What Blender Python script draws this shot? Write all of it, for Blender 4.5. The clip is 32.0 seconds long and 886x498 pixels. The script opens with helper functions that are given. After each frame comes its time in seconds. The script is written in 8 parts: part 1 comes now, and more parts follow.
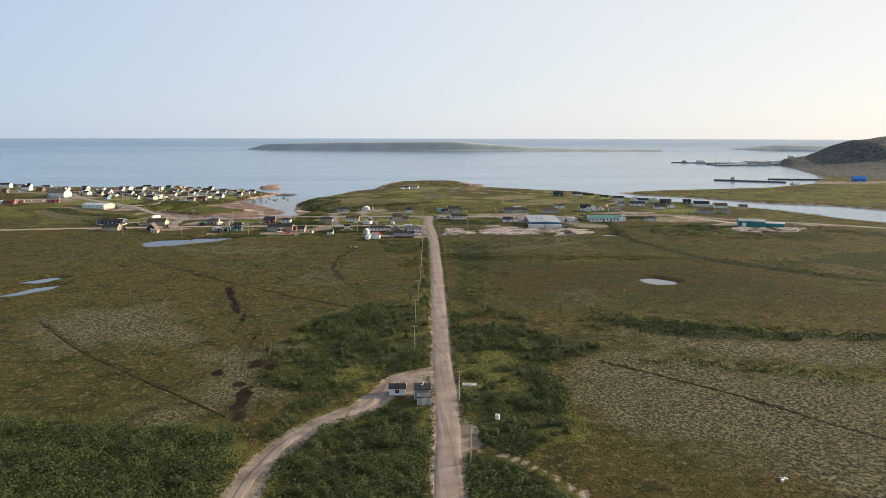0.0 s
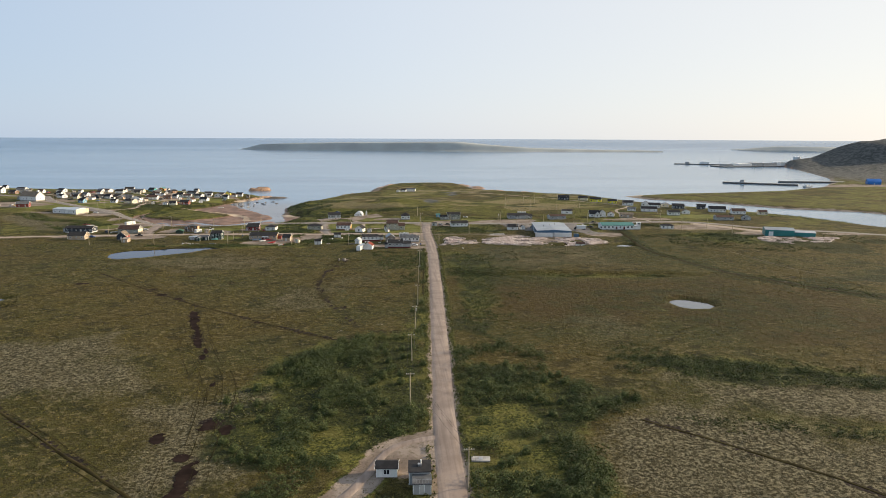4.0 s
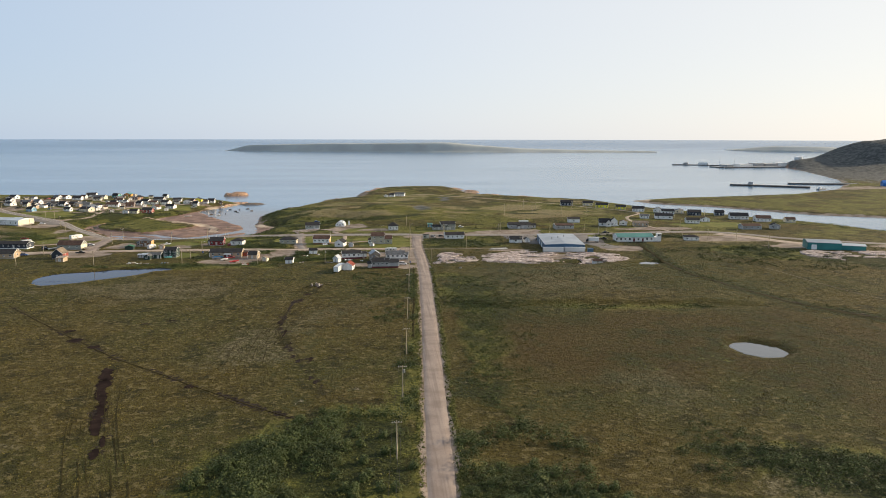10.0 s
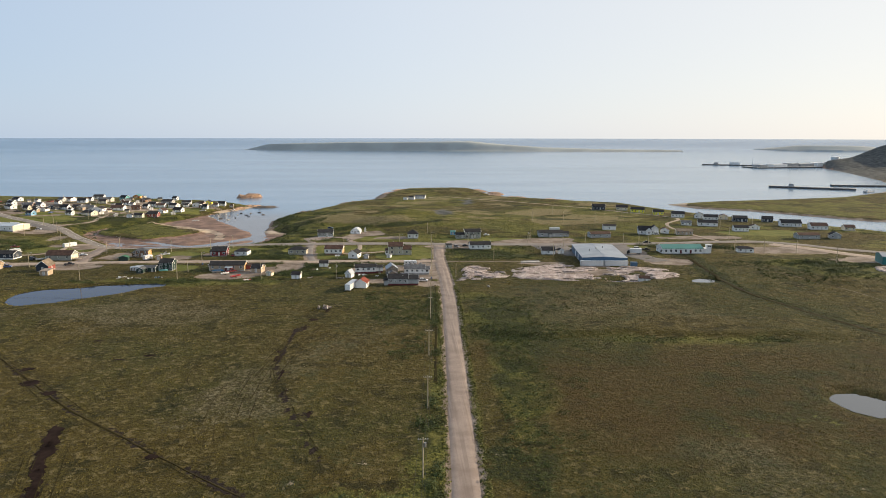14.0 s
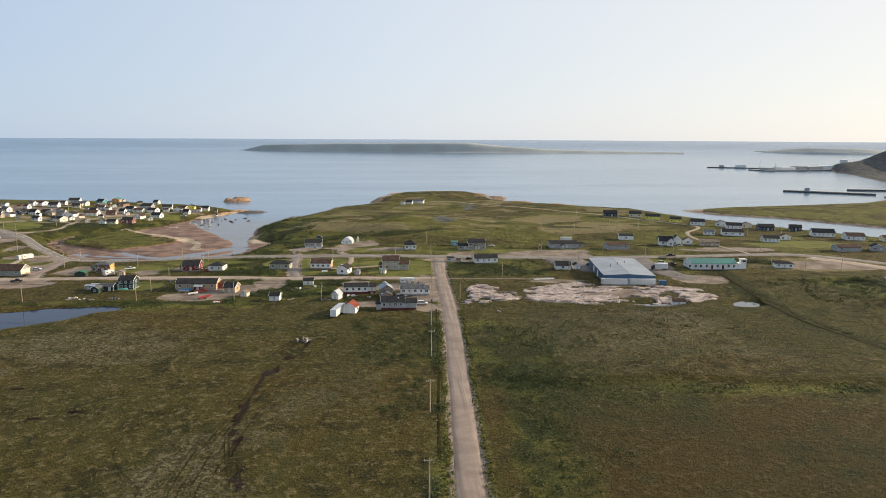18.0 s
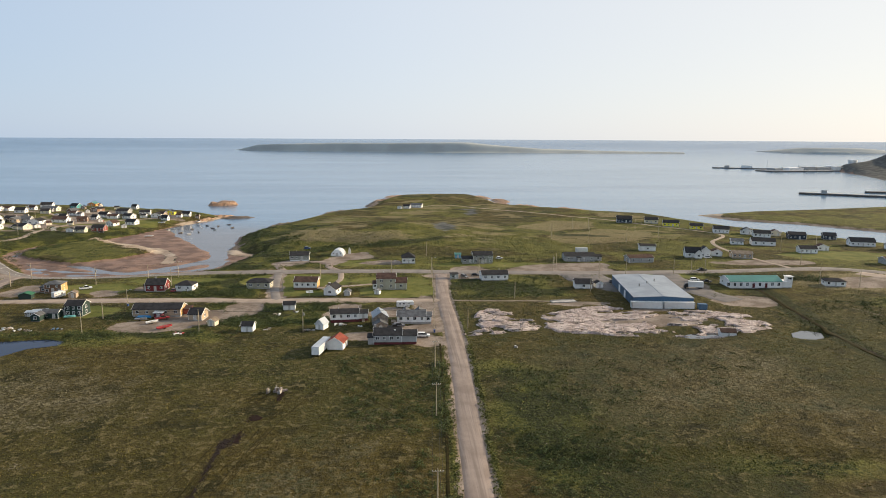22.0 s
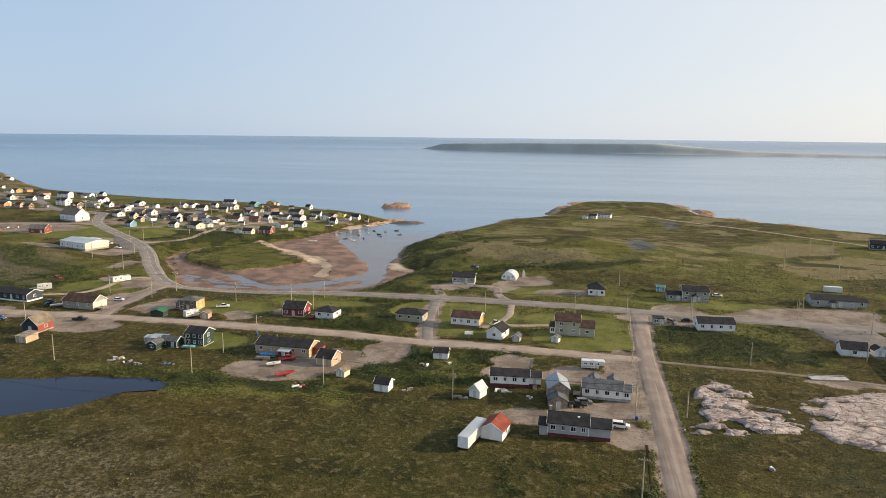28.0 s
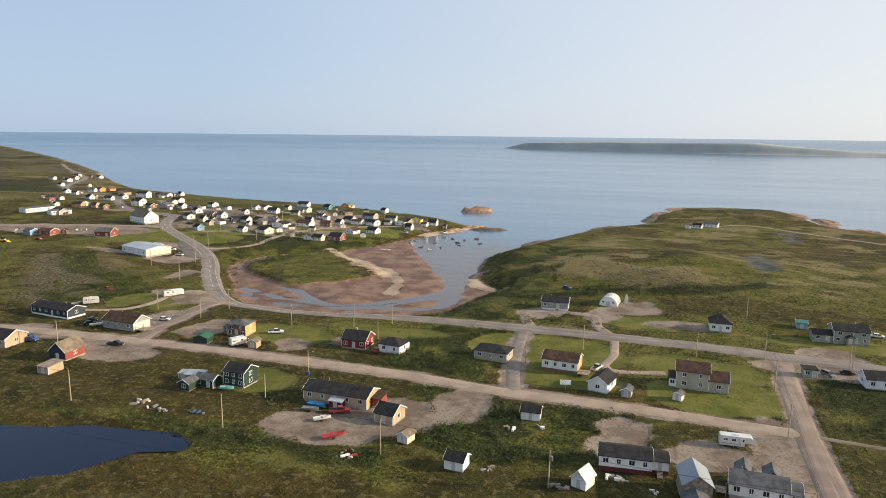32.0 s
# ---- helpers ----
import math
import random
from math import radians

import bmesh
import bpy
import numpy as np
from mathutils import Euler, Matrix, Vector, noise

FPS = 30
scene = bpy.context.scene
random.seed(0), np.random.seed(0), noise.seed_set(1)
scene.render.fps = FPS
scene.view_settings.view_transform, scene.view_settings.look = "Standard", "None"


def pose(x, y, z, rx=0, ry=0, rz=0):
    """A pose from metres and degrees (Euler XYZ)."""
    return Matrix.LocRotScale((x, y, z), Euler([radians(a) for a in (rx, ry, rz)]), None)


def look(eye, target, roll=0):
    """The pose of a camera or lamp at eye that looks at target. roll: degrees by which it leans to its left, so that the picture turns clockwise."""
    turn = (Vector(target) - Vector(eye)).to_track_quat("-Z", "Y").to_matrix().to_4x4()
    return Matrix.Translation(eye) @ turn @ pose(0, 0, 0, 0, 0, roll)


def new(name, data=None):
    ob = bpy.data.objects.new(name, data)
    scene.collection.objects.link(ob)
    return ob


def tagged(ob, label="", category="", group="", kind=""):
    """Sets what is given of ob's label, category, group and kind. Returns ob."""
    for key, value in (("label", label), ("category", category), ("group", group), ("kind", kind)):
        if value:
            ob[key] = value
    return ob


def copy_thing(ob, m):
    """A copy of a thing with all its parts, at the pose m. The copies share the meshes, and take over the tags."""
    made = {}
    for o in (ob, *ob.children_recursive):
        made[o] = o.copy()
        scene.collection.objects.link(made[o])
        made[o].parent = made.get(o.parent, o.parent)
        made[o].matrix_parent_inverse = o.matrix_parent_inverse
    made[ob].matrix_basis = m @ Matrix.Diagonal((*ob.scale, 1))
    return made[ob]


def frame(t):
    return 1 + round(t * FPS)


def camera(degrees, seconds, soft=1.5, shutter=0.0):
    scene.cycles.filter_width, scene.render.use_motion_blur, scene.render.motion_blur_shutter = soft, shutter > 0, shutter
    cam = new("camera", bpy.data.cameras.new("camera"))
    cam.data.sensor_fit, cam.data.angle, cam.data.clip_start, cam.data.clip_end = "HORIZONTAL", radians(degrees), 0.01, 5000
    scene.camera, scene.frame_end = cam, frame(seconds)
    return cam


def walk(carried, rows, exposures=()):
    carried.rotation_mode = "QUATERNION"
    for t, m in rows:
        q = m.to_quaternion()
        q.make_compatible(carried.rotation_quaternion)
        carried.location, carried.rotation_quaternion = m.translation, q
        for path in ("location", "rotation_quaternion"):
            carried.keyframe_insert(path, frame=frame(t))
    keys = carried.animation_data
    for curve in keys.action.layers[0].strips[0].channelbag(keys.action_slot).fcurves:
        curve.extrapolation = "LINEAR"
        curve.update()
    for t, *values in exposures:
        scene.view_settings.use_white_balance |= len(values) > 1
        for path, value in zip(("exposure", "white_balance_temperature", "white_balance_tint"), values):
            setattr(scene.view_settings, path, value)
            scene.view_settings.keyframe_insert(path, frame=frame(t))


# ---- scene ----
cam = camera(66.7, 32.0, 0.9)
PATH = [
    (0, (-3.983, -0.136, 75.921), (-3.843, 1.831, 75.59), 0.1),
    (0.5, (-3.157, 4.862, 75.997), (-3.034, 6.831, 75.668), -0.1),
    (1, (-2.905, 11.152, 75.957), (-2.783, 13.121, 75.628), 0.0),
    (1.5, (-2.921, 18.12, 75.739), (-2.792, 20.088, 75.41), 0.1),
    (2, (-2.877, 24.627, 75.681), (-2.743, 26.595, 75.352), 0.2),
    (3, (-2.078, 36.3, 76.239), (-1.938, 38.267, 75.91), 0.1),
    (3.5, (-2.226, 42.219, 75.78), (-2.081, 44.186, 75.45), 0.2),
    (5.5, (-1.725, 66.2, 76.147), (-1.568, 68.167, 75.816), 0.1),
    (6, (-1.449, 71.743, 76.112), (-1.291, 73.709, 75.783), 0.0),
    (7, (-0.455, 84.669, 75.858), (-0.291, 86.634, 75.527), 0.1),
    (8, (-0.075, 96.459, 75.552), (0.093, 98.424, 75.221), 0.1),
    (9, (0.319, 106.823, 75.408), (0.488, 108.788, 75.08), -0.0),
    (10, (1.301, 119.966, 74.924), (1.478, 121.931, 74.596), 0.1),
    (10.5, (2.082, 125.864, 74.829), (2.241, 127.83, 74.5), 0.0),
    (11, (2.444, 131.956, 74.94), (2.573, 133.924, 74.61), 0.0),
    (12, (2.657, 143.56, 75.177), (2.79, 145.528, 74.846), 0.0),
    (13, (2.261, 154.32, 75.081), (2.395, 156.288, 74.752), 0.2),
    (14, (2.378, 166.684, 75.703), (2.496, 168.653, 75.371), 0.1),
    (14.5, (2.437, 172.823, 75.767), (2.549, 174.792, 75.435), 0.1),
    (16.5, (2.846, 197.999, 74.669), (2.965, 199.968, 74.34), 0.4),
    (17, (3.891, 204.095, 74.846), (4.007, 206.065, 74.519), 0.2),
    (18, (3.237, 216.599, 74.875), (3.362, 218.568, 74.547), 0.3),
    (19, (3.87, 228.578, 75.057), (3.997, 230.547, 74.73), 0.2),
    (20, (3.381, 241.531, 74.832), (3.516, 243.5, 74.505), 0.3),
    (21, (4.013, 253.958, 74.857), (4.149, 255.926, 74.529), 0.2),
    (21.5, (3.633, 260.467, 74.877), (3.773, 262.435, 74.547), 0.3),
    (22, (3.346, 266.652, 74.924), (3.48, 268.62, 74.595), 0.3),
    (22.5, (3.464, 272.777, 74.907), (3.567, 274.747, 74.577), 0.3),
    (23, (3.643, 278.772, 74.967), (3.701, 280.744, 74.638), 0.3),
    (23.5, (2.76, 285.051, 75.038), (2.762, 287.024, 74.708), 0.4),
    (24, (2.549, 291.334, 75.114), (2.49, 293.306, 74.785), 0.5),
    (24.5, (2.658, 297.9, 74.923), (2.536, 299.869, 74.594), 0.7),
    (25, (3.619, 304.077, 74.945), (3.428, 306.04, 74.617), 0.5),
    (25.4, (3.119, 309.088, 74.946), (2.879, 311.046, 74.617), 0.6),
    (25.5, (2.891, 310.295, 74.944), (2.64, 312.252, 74.616), 0.6),
    (27.5, (0.927, 335.04, 75.098), (0.56, 336.977, 74.766), 0.7),
    (28, (-0.245, 341.175, 74.87), (-0.635, 343.108, 74.536), 0.6),
    (28.5, (-1.333, 347.535, 75.004), (-1.75, 349.462, 74.67), 0.6),
    (29, (-2.691, 353.307, 75.115), (-3.133, 355.229, 74.78), 0.7),
    (30, (-5.786, 364.735, 74.988), (-6.281, 366.643, 74.652), 0.6),
    (31, (-9.661, 376.529, 75.093), (-10.212, 378.422, 74.753), 0.6),
    (31.5, (-11.561, 382.246, 74.958), (-12.144, 384.128, 74.618), 0.5),
    (32, (-13.581, 387.647, 74.987), (-14.198, 389.519, 74.648), 0.6),
]
walk(cam, [(t, look(eye, target, roll)) for t, eye, target, roll in PATH], [(0, 0.55, 6300, 10), (32, 0.55, 6300, 10)])

# ---- world, sun and exposure ----
SUN_EL, SUN_DIR = 18.0, Vector((0.97, 0.24, 0.0))
world = bpy.data.worlds.new("world")
scene.world = world
world.use_nodes = True
wn = world.node_tree.nodes
sky = wn.new("ShaderNodeTexSky")
sky.sky_type, sky.sun_disc = "NISHITA", False
sky.sun_elevation = radians(SUN_EL)
sky.sun_rotation = math.atan2(SUN_DIR.x, SUN_DIR.y)
sky.air_density, sky.dust_density, sky.ozone_density = 1.0, 0.6, 1.0
wn["Background"].inputs["Strength"].default_value = 0.098
# summer haze: pale blue away from the sun, cream towards it
way = wn.new("ShaderNodeTexCoord")
aim = wn.new("ShaderNodeVectorMath")
aim.operation = "DOT_PRODUCT"
aim.inputs[1].default_value = SUN_DIR
glow = wn.new("ShaderNodeValToRGB")
spread = wn.new("ShaderNodeMapRange")
spread.inputs["From Min"].default_value, spread.inputs["From Max"].default_value = -1.0, 1.0
tones = ((0.0, (2.7, 3.6, 4.9)), (0.30, (3.3, 4.15, 5.3)), (0.62, (5.2, 5.55, 6.0)), (0.86, (6.5, 6.3, 6.0)), (1.0, (7.2, 6.7, 6.0)))
for k, (at, tone) in enumerate(tones):
    stop = glow.color_ramp.elements[k] if k < 2 else glow.color_ramp.elements.new(at)
    stop.position, stop.color = at, (*(v / 8 for v in tone), 1)
lift = wn.new("ShaderNodeVectorMath")
lift.operation = "SCALE"
lift.inputs["Scale"].default_value = 8.0
veil = wn.new("ShaderNodeMix")
veil.data_type = "RGBA"
veil.inputs[0].default_value = 0.86
for out, sock in ((way.outputs["Generated"], aim.inputs[0]), (aim.outputs["Value"], spread.inputs["Value"]), (spread.outputs["Result"], glow.inputs["Fac"]),
                  (glow.outputs["Color"], lift.inputs[0]), (lift.outputs["Vector"], veil.inputs[7]), (sky.outputs["Color"], veil.inputs[6]),
                  (veil.outputs[2], wn["Background"].inputs["Color"])):
    world.node_tree.links.new(out, sock)
sun = new("sun", bpy.data.lights.new("sun", "SUN"))
sun.data.energy, sun.data.angle, sun.data.color = 4.9, radians(0.6), (1.0, 0.8, 0.55)
sun_from = Vector((SUN_DIR.x * math.cos(radians(SUN_EL)), SUN_DIR.y * math.cos(radians(SUN_EL)), math.sin(radians(SUN_EL))))
sun.matrix_world = look(sun_from * 300, (0, 0, 0))

# ---- the lie of the land ----
SEA = -3.2


def lattice(ix, iy, seed):
    n = (ix.astype(np.int64) * 374761393 + iy.astype(np.int64) * 668265263 + seed * 1442695041) & 0x7FFFFFFF
    n = ((n ^ (n >> 13)) * 1274126177) & 0x7FFFFFFF
    return ((n ^ (n >> 16)) & 0xFFFF) / 65535.0


def vnoise(x, y, size, seed=0):
    u, v = np.asarray(x, float) / size, np.asarray(y, float) / size
    i, j = np.floor(u), np.floor(v)
    fu, fv = u - i, v - j
    fu, fv = fu * fu * (3 - 2 * fu), fv * fv * (3 - 2 * fv)
    a, b = lattice(i, j, seed), lattice(i + 1, j, seed)
    c, d = lattice(i, j + 1, seed), lattice(i + 1, j + 1, seed)
    return (a * (1 - fu) + b * fu) * (1 - fv) + (c * (1 - fu) + d * fu) * fv


def fbm(x, y, size, seed=0, octaves=4):
    total, amp = 0.0, 0.5
    for k in range(octaves):
        total = total + amp * (vnoise(x, y, size / 2**k, seed + 17 * k) - 0.5)
        amp *= 0.5
    return total * 2


def step(a, b, v):
    s = np.clip((v - a) / (b - a), 0, 1)
    return s * s * (3 - 2 * s)


def hump(x, y, cx, cy, rx, ry, turn=0.0):
    c, s = math.cos(radians(turn)), math.sin(radians(turn))
    u, v = (x - cx) * c + (y - cy) * s, -(x - cx) * s + (y - cy) * c
    return np.exp(-((u / rx) ** 2) - (v / ry) ** 2)


def inside(x, y, ring):
    """Signed distance to a closed ring: positive inside."""
    x, y = np.asarray(x, float), np.asarray(y, float)
    best, odd = np.full(x.shape, 1e9), np.zeros(x.shape, bool)
    for (ax, ay), (bx, by) in zip(ring, ring[1:] + ring[:1]):
        dx, dy = bx - ax, by - ay
        k = np.clip(((x - ax) * dx + (y - ay) * dy) / (dx * dx + dy * dy), 0, 1)
        best = np.minimum(best, np.hypot(x - ax - k * dx, y - ay - k * dy))
        if dy:
            odd ^= ((ay > y) != (by > y)) & (x < ax + (y - ay) * dx / dy)
    return np.where(odd, best, -best)


def along(x, y, line):
    """Distance to an open line."""
    x, y = np.asarray(x, float), np.asarray(y, float)
    best = np.full(x.shape, 1e9)
    for (ax, ay), (bx, by) in zip(line, line[1:]):
        dx, dy = bx - ax, by - ay
        k = np.clip(((x - ax) * dx + (y - ay) * dy) / (dx * dx + dy * dy), 0, 1)
        best = np.minimum(best, np.hypot(x - ax - k * dx, y - ay - k * dy))
    return best


# the mainland's shore from west to east: open coast, the cove, the headland, the lagoon
COAST_WEST = [(-4600, -3400), (-4600, 3300), (-2966, 2746), (-2163, 2210), (-1605, 1822), (-1067, 1418), (-813, 1205), (-681, 1107),
              (-555, 1067), (-462, 1041), (-339, 1024), (-264, 996), (-193, 957), (-163, 928)]
COAST_COVE = [(-168, 905), (-178, 882), (-188, 858), (-196, 830), (-203, 808), (-214, 786), (-222, 776), (-236, 768), (-250, 750), (-254, 730), (-250, 712), (-236, 694),
              (-220, 676), (-206, 655), (-190, 643), (-164, 641), (-144, 644), (-121, 650), (-104, 660), (-100, 680), (-97, 696), (-91, 711), (-102, 724), (-109, 737),
              (-114, 760), (-119, 796), (-112, 826), (-100, 869), (-69, 958)]
COAST_HEAD = [(-28, 1015), (-22, 1072), (0, 1140), (57, 1158), (109, 1147), (125, 1046), (158, 1013), (218, 966), (262, 940)]
COAST_LAGOON = [(281, 886), (302, 843), (348, 788), (383, 735), (405, 700), (417, 660), (430, 610), (458, 560), (530, 480), (640, 400),
                (900, 340), (4600, 300), (4600, -3400)]
MAINLAND = COAST_WEST + COAST_COVE + COAST_HEAD + COAST_LAGOON
SPIT = [(307, 935), (322, 890), (371, 856), (440, 768), (500, 735), (530, 670), (600, 570), (700, 500), (950, 430), (4600, 400), (4600, 3400),
        (1900, 2400), (1290, 2030), (1114, 1929), (997, 1650), (860, 1330), (787, 1209), (700, 1100), (567, 1012), (468, 985), (380, 965)]
CHANNEL = [(-248, 727), (-244, 714), (-232, 702), (-212, 690), (-198, 682), (-186, 676), (-176, 668), (-166, 660), (-152, 655), (-140, 660), (-131, 671), (-120, 685),
           (-112, 702), (-117, 722), (-129, 742), (-141, 763), (-153, 782), (-170, 812)]
CREEKS = [[(-204, 660), (-190, 652), (-172, 650), (-152, 653)], [(-212, 670), (-198, 664), (-184, 660), (-168, 657)], [(-135, 660), (-118, 661), (-108, 670), (-108, 690)]]
OPEN_WATER = [(-116, 722), (-127, 742), (-138, 764), (-150, 784), (-168, 806), (-184, 838), (-188, 866), (-176, 900), (-160, 940), (-60, 960), (-100, 869), (-121, 804), (-122, 775), (-112, 741)]
FLATS = [(-213, 776), (-187, 790), (-172, 792), (-161, 779), (-139, 752), (-115, 708), (-116, 694), (-131, 687), (-139, 678), (-146, 667), (-154, 661), (-169, 667), (-182, 684), (-160, 700), (-146, 713), (-170, 739)]
MOUND = [(-246, 723), (-238, 708), (-225, 699), (-210, 690), (-197, 684), (-188, 685), (-183, 693), (-173, 700), (-166, 711), (-160, 726), (-174, 739), (-190, 752), (-206, 766), (-218, 777), (-232, 764), (-245, 745)]
SAND_RIM = [(-222, 781), (-203, 764), (-185, 751), (-171, 741), (-157, 729), (-146, 713), (-141, 697), (-138, 684)]
SAND_SPIT = [(-135, 779), (-128, 786), (-119, 770), (-111, 738), (-102, 722), (-92, 715), (-93, 708), (-106, 712), (-117, 729), (-124, 750)]
SCARP = [(-84, 752), (-80, 781), (-65, 787), (-46, 766), (-28, 757), (-5, 758), (14, 744), (8, 725), (-18, 718), (-42, 721), (-59, 722), (-74, 724)]
SHRUB_LINE = [(-96, 694), (-81, 690), (-65, 694), (-55, 703), (-42, 716), (-34, 716), (-18, 717), (-5, 716), (16, 724), (36, 745), (34, 734), (15, 717), (-10, 704), (-27, 705), (-54, 690), (-78, 680)]
POND_BIG = [(-180, 482), (-184, 496), (-176, 505), (-158, 511), (-139, 516), (-128, 517), (-121, 514), (-121, 510), (-131, 506), (-134, 501), (-138, 494),
            (-146, 488), (-156, 479), (-172, 474)]
POND_EAST = [(127, 347), (131, 350), (137, 350), (143, 345), (144, 338), (139, 334), (133, 335), (129, 339)]
POND_WEST = [(-196, 329), (-186, 347), (-177, 355), (-178, 344), (-187, 331)]
POND_WEST2 = [(-204, 362), (-192, 373), (-184, 369), (-190, 359)]
POND_DITCH = [(155, 506), (158, 512), (164, 515), (169, 512), (166, 506), (160, 504)]
POND_ROCK = [(112, 509), (117, 513), (126, 514), (131, 511), (124, 507), (117, 507)]
POND_PIT = [(230, 550), (234, 555), (243, 556), (246, 552), (239, 549)]
PONDS = [POND_BIG, POND_EAST, POND_WEST, POND_WEST2, POND_DITCH, POND_ROCK, POND_PIT]


def ground(x, y):
    x, y = np.asarray(x, float), np.asarray(y, float)
    main, spit = inside(x, y, MAINLAND), inside(x, y, SPIT)
    rough = fbm(x, y, 60, 3) * 0.9 + fbm(x, y, 9, 8, 2) * 0.25
    base = 0.3 + rough * 0.6
    base = base + 5.0 * step(-235, -370, x) * step(590, 760, y) * step(1400, 900, x * 0 + y)
    base = base + 46 * hump(x, y, -1080, 1080, 380, 420) * (1 + 0.5 * fbm(x, y, 160, 21))
    base = base + 3.2 * hump(x, y, -330, 925, 130, 75)
    base = base + 6.8 * hump(x, y, -5, 780, 90, 75) * (1 + 0.5 * fbm(x, y, 40, 5)) + 3.4 * hump(x, y, 45, 1090, 80, 50) * (1 + 0.5 * fbm(x, y, 18, 6))
    base = base + 1.5 * step(-5, 9, inside(x, y, SCARP) + 6 * fbm(x, y, 16, 13)) + 0.8 * fbm(x, y, 22, 14) * step(690, 730, y) * step(-130, -80, x) * step(330, 150, x)
    base = base + 2.5 * hump(x, y, 300, 520, 70, 40)
    ledge = y - 411 + 5 * fbm(x, y, 30, 9) - 0.1 * (90 - x)
    base = base + 1.5 * step(-2, 3, ledge) * step(150, 20, ledge) * step(22, 40, x) * step(190, 150, x)
    base = base - 1.3 * step(250, 330, x) * step(640, 760, y)
    base = np.where(x < -240, np.minimum(base, SEA + 3.6 + 0.05 * np.maximum(main, 0) + 0.3 * rough), base)
    h = SEA - 0.6 + (base - SEA + 0.6) * step(-6, 20, main)
    crest = np.interp(x - 40 + 30 * fbm(x, y, 150, 31), [985, 1070, 1134, 1178, 1203, 1276, 1450, 1700, 2300], [0, 15, 28, 50, 66, 74, 88, 104, 40])
    low = -1.2 + 0.4 * rough + crest * (0.55 * step(1380, 1560, y) + 0.45 * step(1590, 1720, y)) * step(2050, 1800, y) * (1 + 0.1 * fbm(x, y, 90, 32))
    h = np.maximum(h, SEA - 0.6 + (low - SEA + 0.6) * step(-4, 16, spit))
    h = np.where((main < -6) & (spit < -4), np.maximum(SEA - 0.6 + 0.08 * np.maximum(main, spit), -9), h)
    cove = (x > -262) & (x < -88) & (y > 632) & (y < 840) & (main < 2)
    bed = SEA + 0.2 + 0.2 * step(676, 664, y) * step(-148, -164, x) + 0.42 * fbm(x, y, 11, 47, 5) + 0.55 * step(-6, 8, inside(x, y, FLATS) + 4 * fbm(x, y, 16, 41, 3))
    bed = bed - 0.9 * step(1.6, 0.4, along(x, y, CHANNEL) / (2.0 + 2.6 * step(-200, -115, x)) + 0.5 * fbm(x, y, 14, 42, 3)) - 0.45 * step(1.8, 0.3, np.minimum.reduce([along(x, y, c) for c in CREEKS]) / 3.0 + 0.7 * fbm(x, y, 10, 45, 3)) - 1.3 * step(-8, 6, inside(x, y, OPEN_WATER) + 8 * fbm(x, y, 20, 44, 3))
    bed = bed + 1.9 * step(-7, 5, inside(x, y, MOUND) + 3 * fbm(x, y, 18, 43, 3)) + 0.5 * step(-2, 4, inside(x, y, SAND_SPIT))
    h = np.where(cove, np.maximum(bed, np.where(main > -3, h, -99)), h)
    for ring in PONDS:
        d = inside(x, y, ring) + 2.0 * fbm(x, y, 9, 51, 3)
        h = h * (1 - step(-5, -1, d)) + (-0.75 - 0.5 * step(-1, 3, d)) * step(-5, -1, d)
    return h


def level(x, y):
    return float(ground(np.array([x]), np.array([y]))[0])


# ---- materials ----
def material(name, rough=0.8, metal=0.0):
    m = bpy.data.materials.new(name)
    m.use_nodes = True
    b = m.node_tree.nodes["Principled BSDF"]
    b.inputs["Roughness"].default_value, b.inputs["Metallic"].default_value = rough, metal
    return m, m.node_tree, b


def node(tree, kind, **inputs):
    n = tree.nodes.new(kind)
    for key, value in inputs.items():
        n.inputs[key.replace("_", " ")].default_value = value
    return n


def noise_at(tree, scale, detail=4.0, stretch=None, rough=0.55):
    co = tree.nodes.new("ShaderNodeTexCoord")
    n = node(tree, "ShaderNodeTexNoise", Scale=scale, Detail=detail, Roughness=rough)
    if stretch:
        mp = tree.nodes.new("ShaderNodeMapping")
        mp.inputs["Scale"].default_value = stretch
        tree.links.new(co.outputs["Object"], mp.inputs["Vector"])
        tree.links.new(mp.outputs["Vector"], n.inputs["Vector"])
    else:
        tree.links.new(co.outputs["Object"], n.inputs["Vector"])
    return n.outputs["Fac"]


def remap(tree, value, a, b, lo=0.0, hi=1.0):
    n = tree.nodes.new("ShaderNodeMapRange")
    n.interpolation_type = "SMOOTHSTEP"
    for k, v in zip(("From Min", "From Max", "To Min", "To Max"), (a, b, lo, hi)):
        n.inputs[k].default_value = v
    tree.links.new(value, n.inputs["Value"])
    return n.outputs["Result"]


def maths(tree, op, a, b):
    n = tree.nodes.new("ShaderNodeMath")
    n.operation = op
    for k, v in enumerate((a, b)):
        if isinstance(v, (int, float)):
            n.inputs[k].default_value = v
        else:
            tree.links.new(v, n.inputs[k])
    return n.outputs[0]


def blend(tree, fac, a, b):
    n = tree.nodes.new("ShaderNodeMix")
    n.data_type = "RGBA"
    for sock, v in ((n.inputs[0], fac), (n.inputs[6], a), (n.inputs[7], b)):
        if isinstance(v, (int, float)):
            sock.default_value = v
        elif isinstance(v, tuple):
            sock.default_value = (*v, 1)
        else:
            tree.links.new(v, sock)
    return n.outputs[2]


def bump(tree, bsdf, height, strength, dist):
    n = node(tree, "ShaderNodeBump", Strength=strength, Distance=dist)
    tree.links.new(height, n.inputs["Height"])
    tree.links.new(n.outputs["Normal"], bsdf.inputs["Normal"])


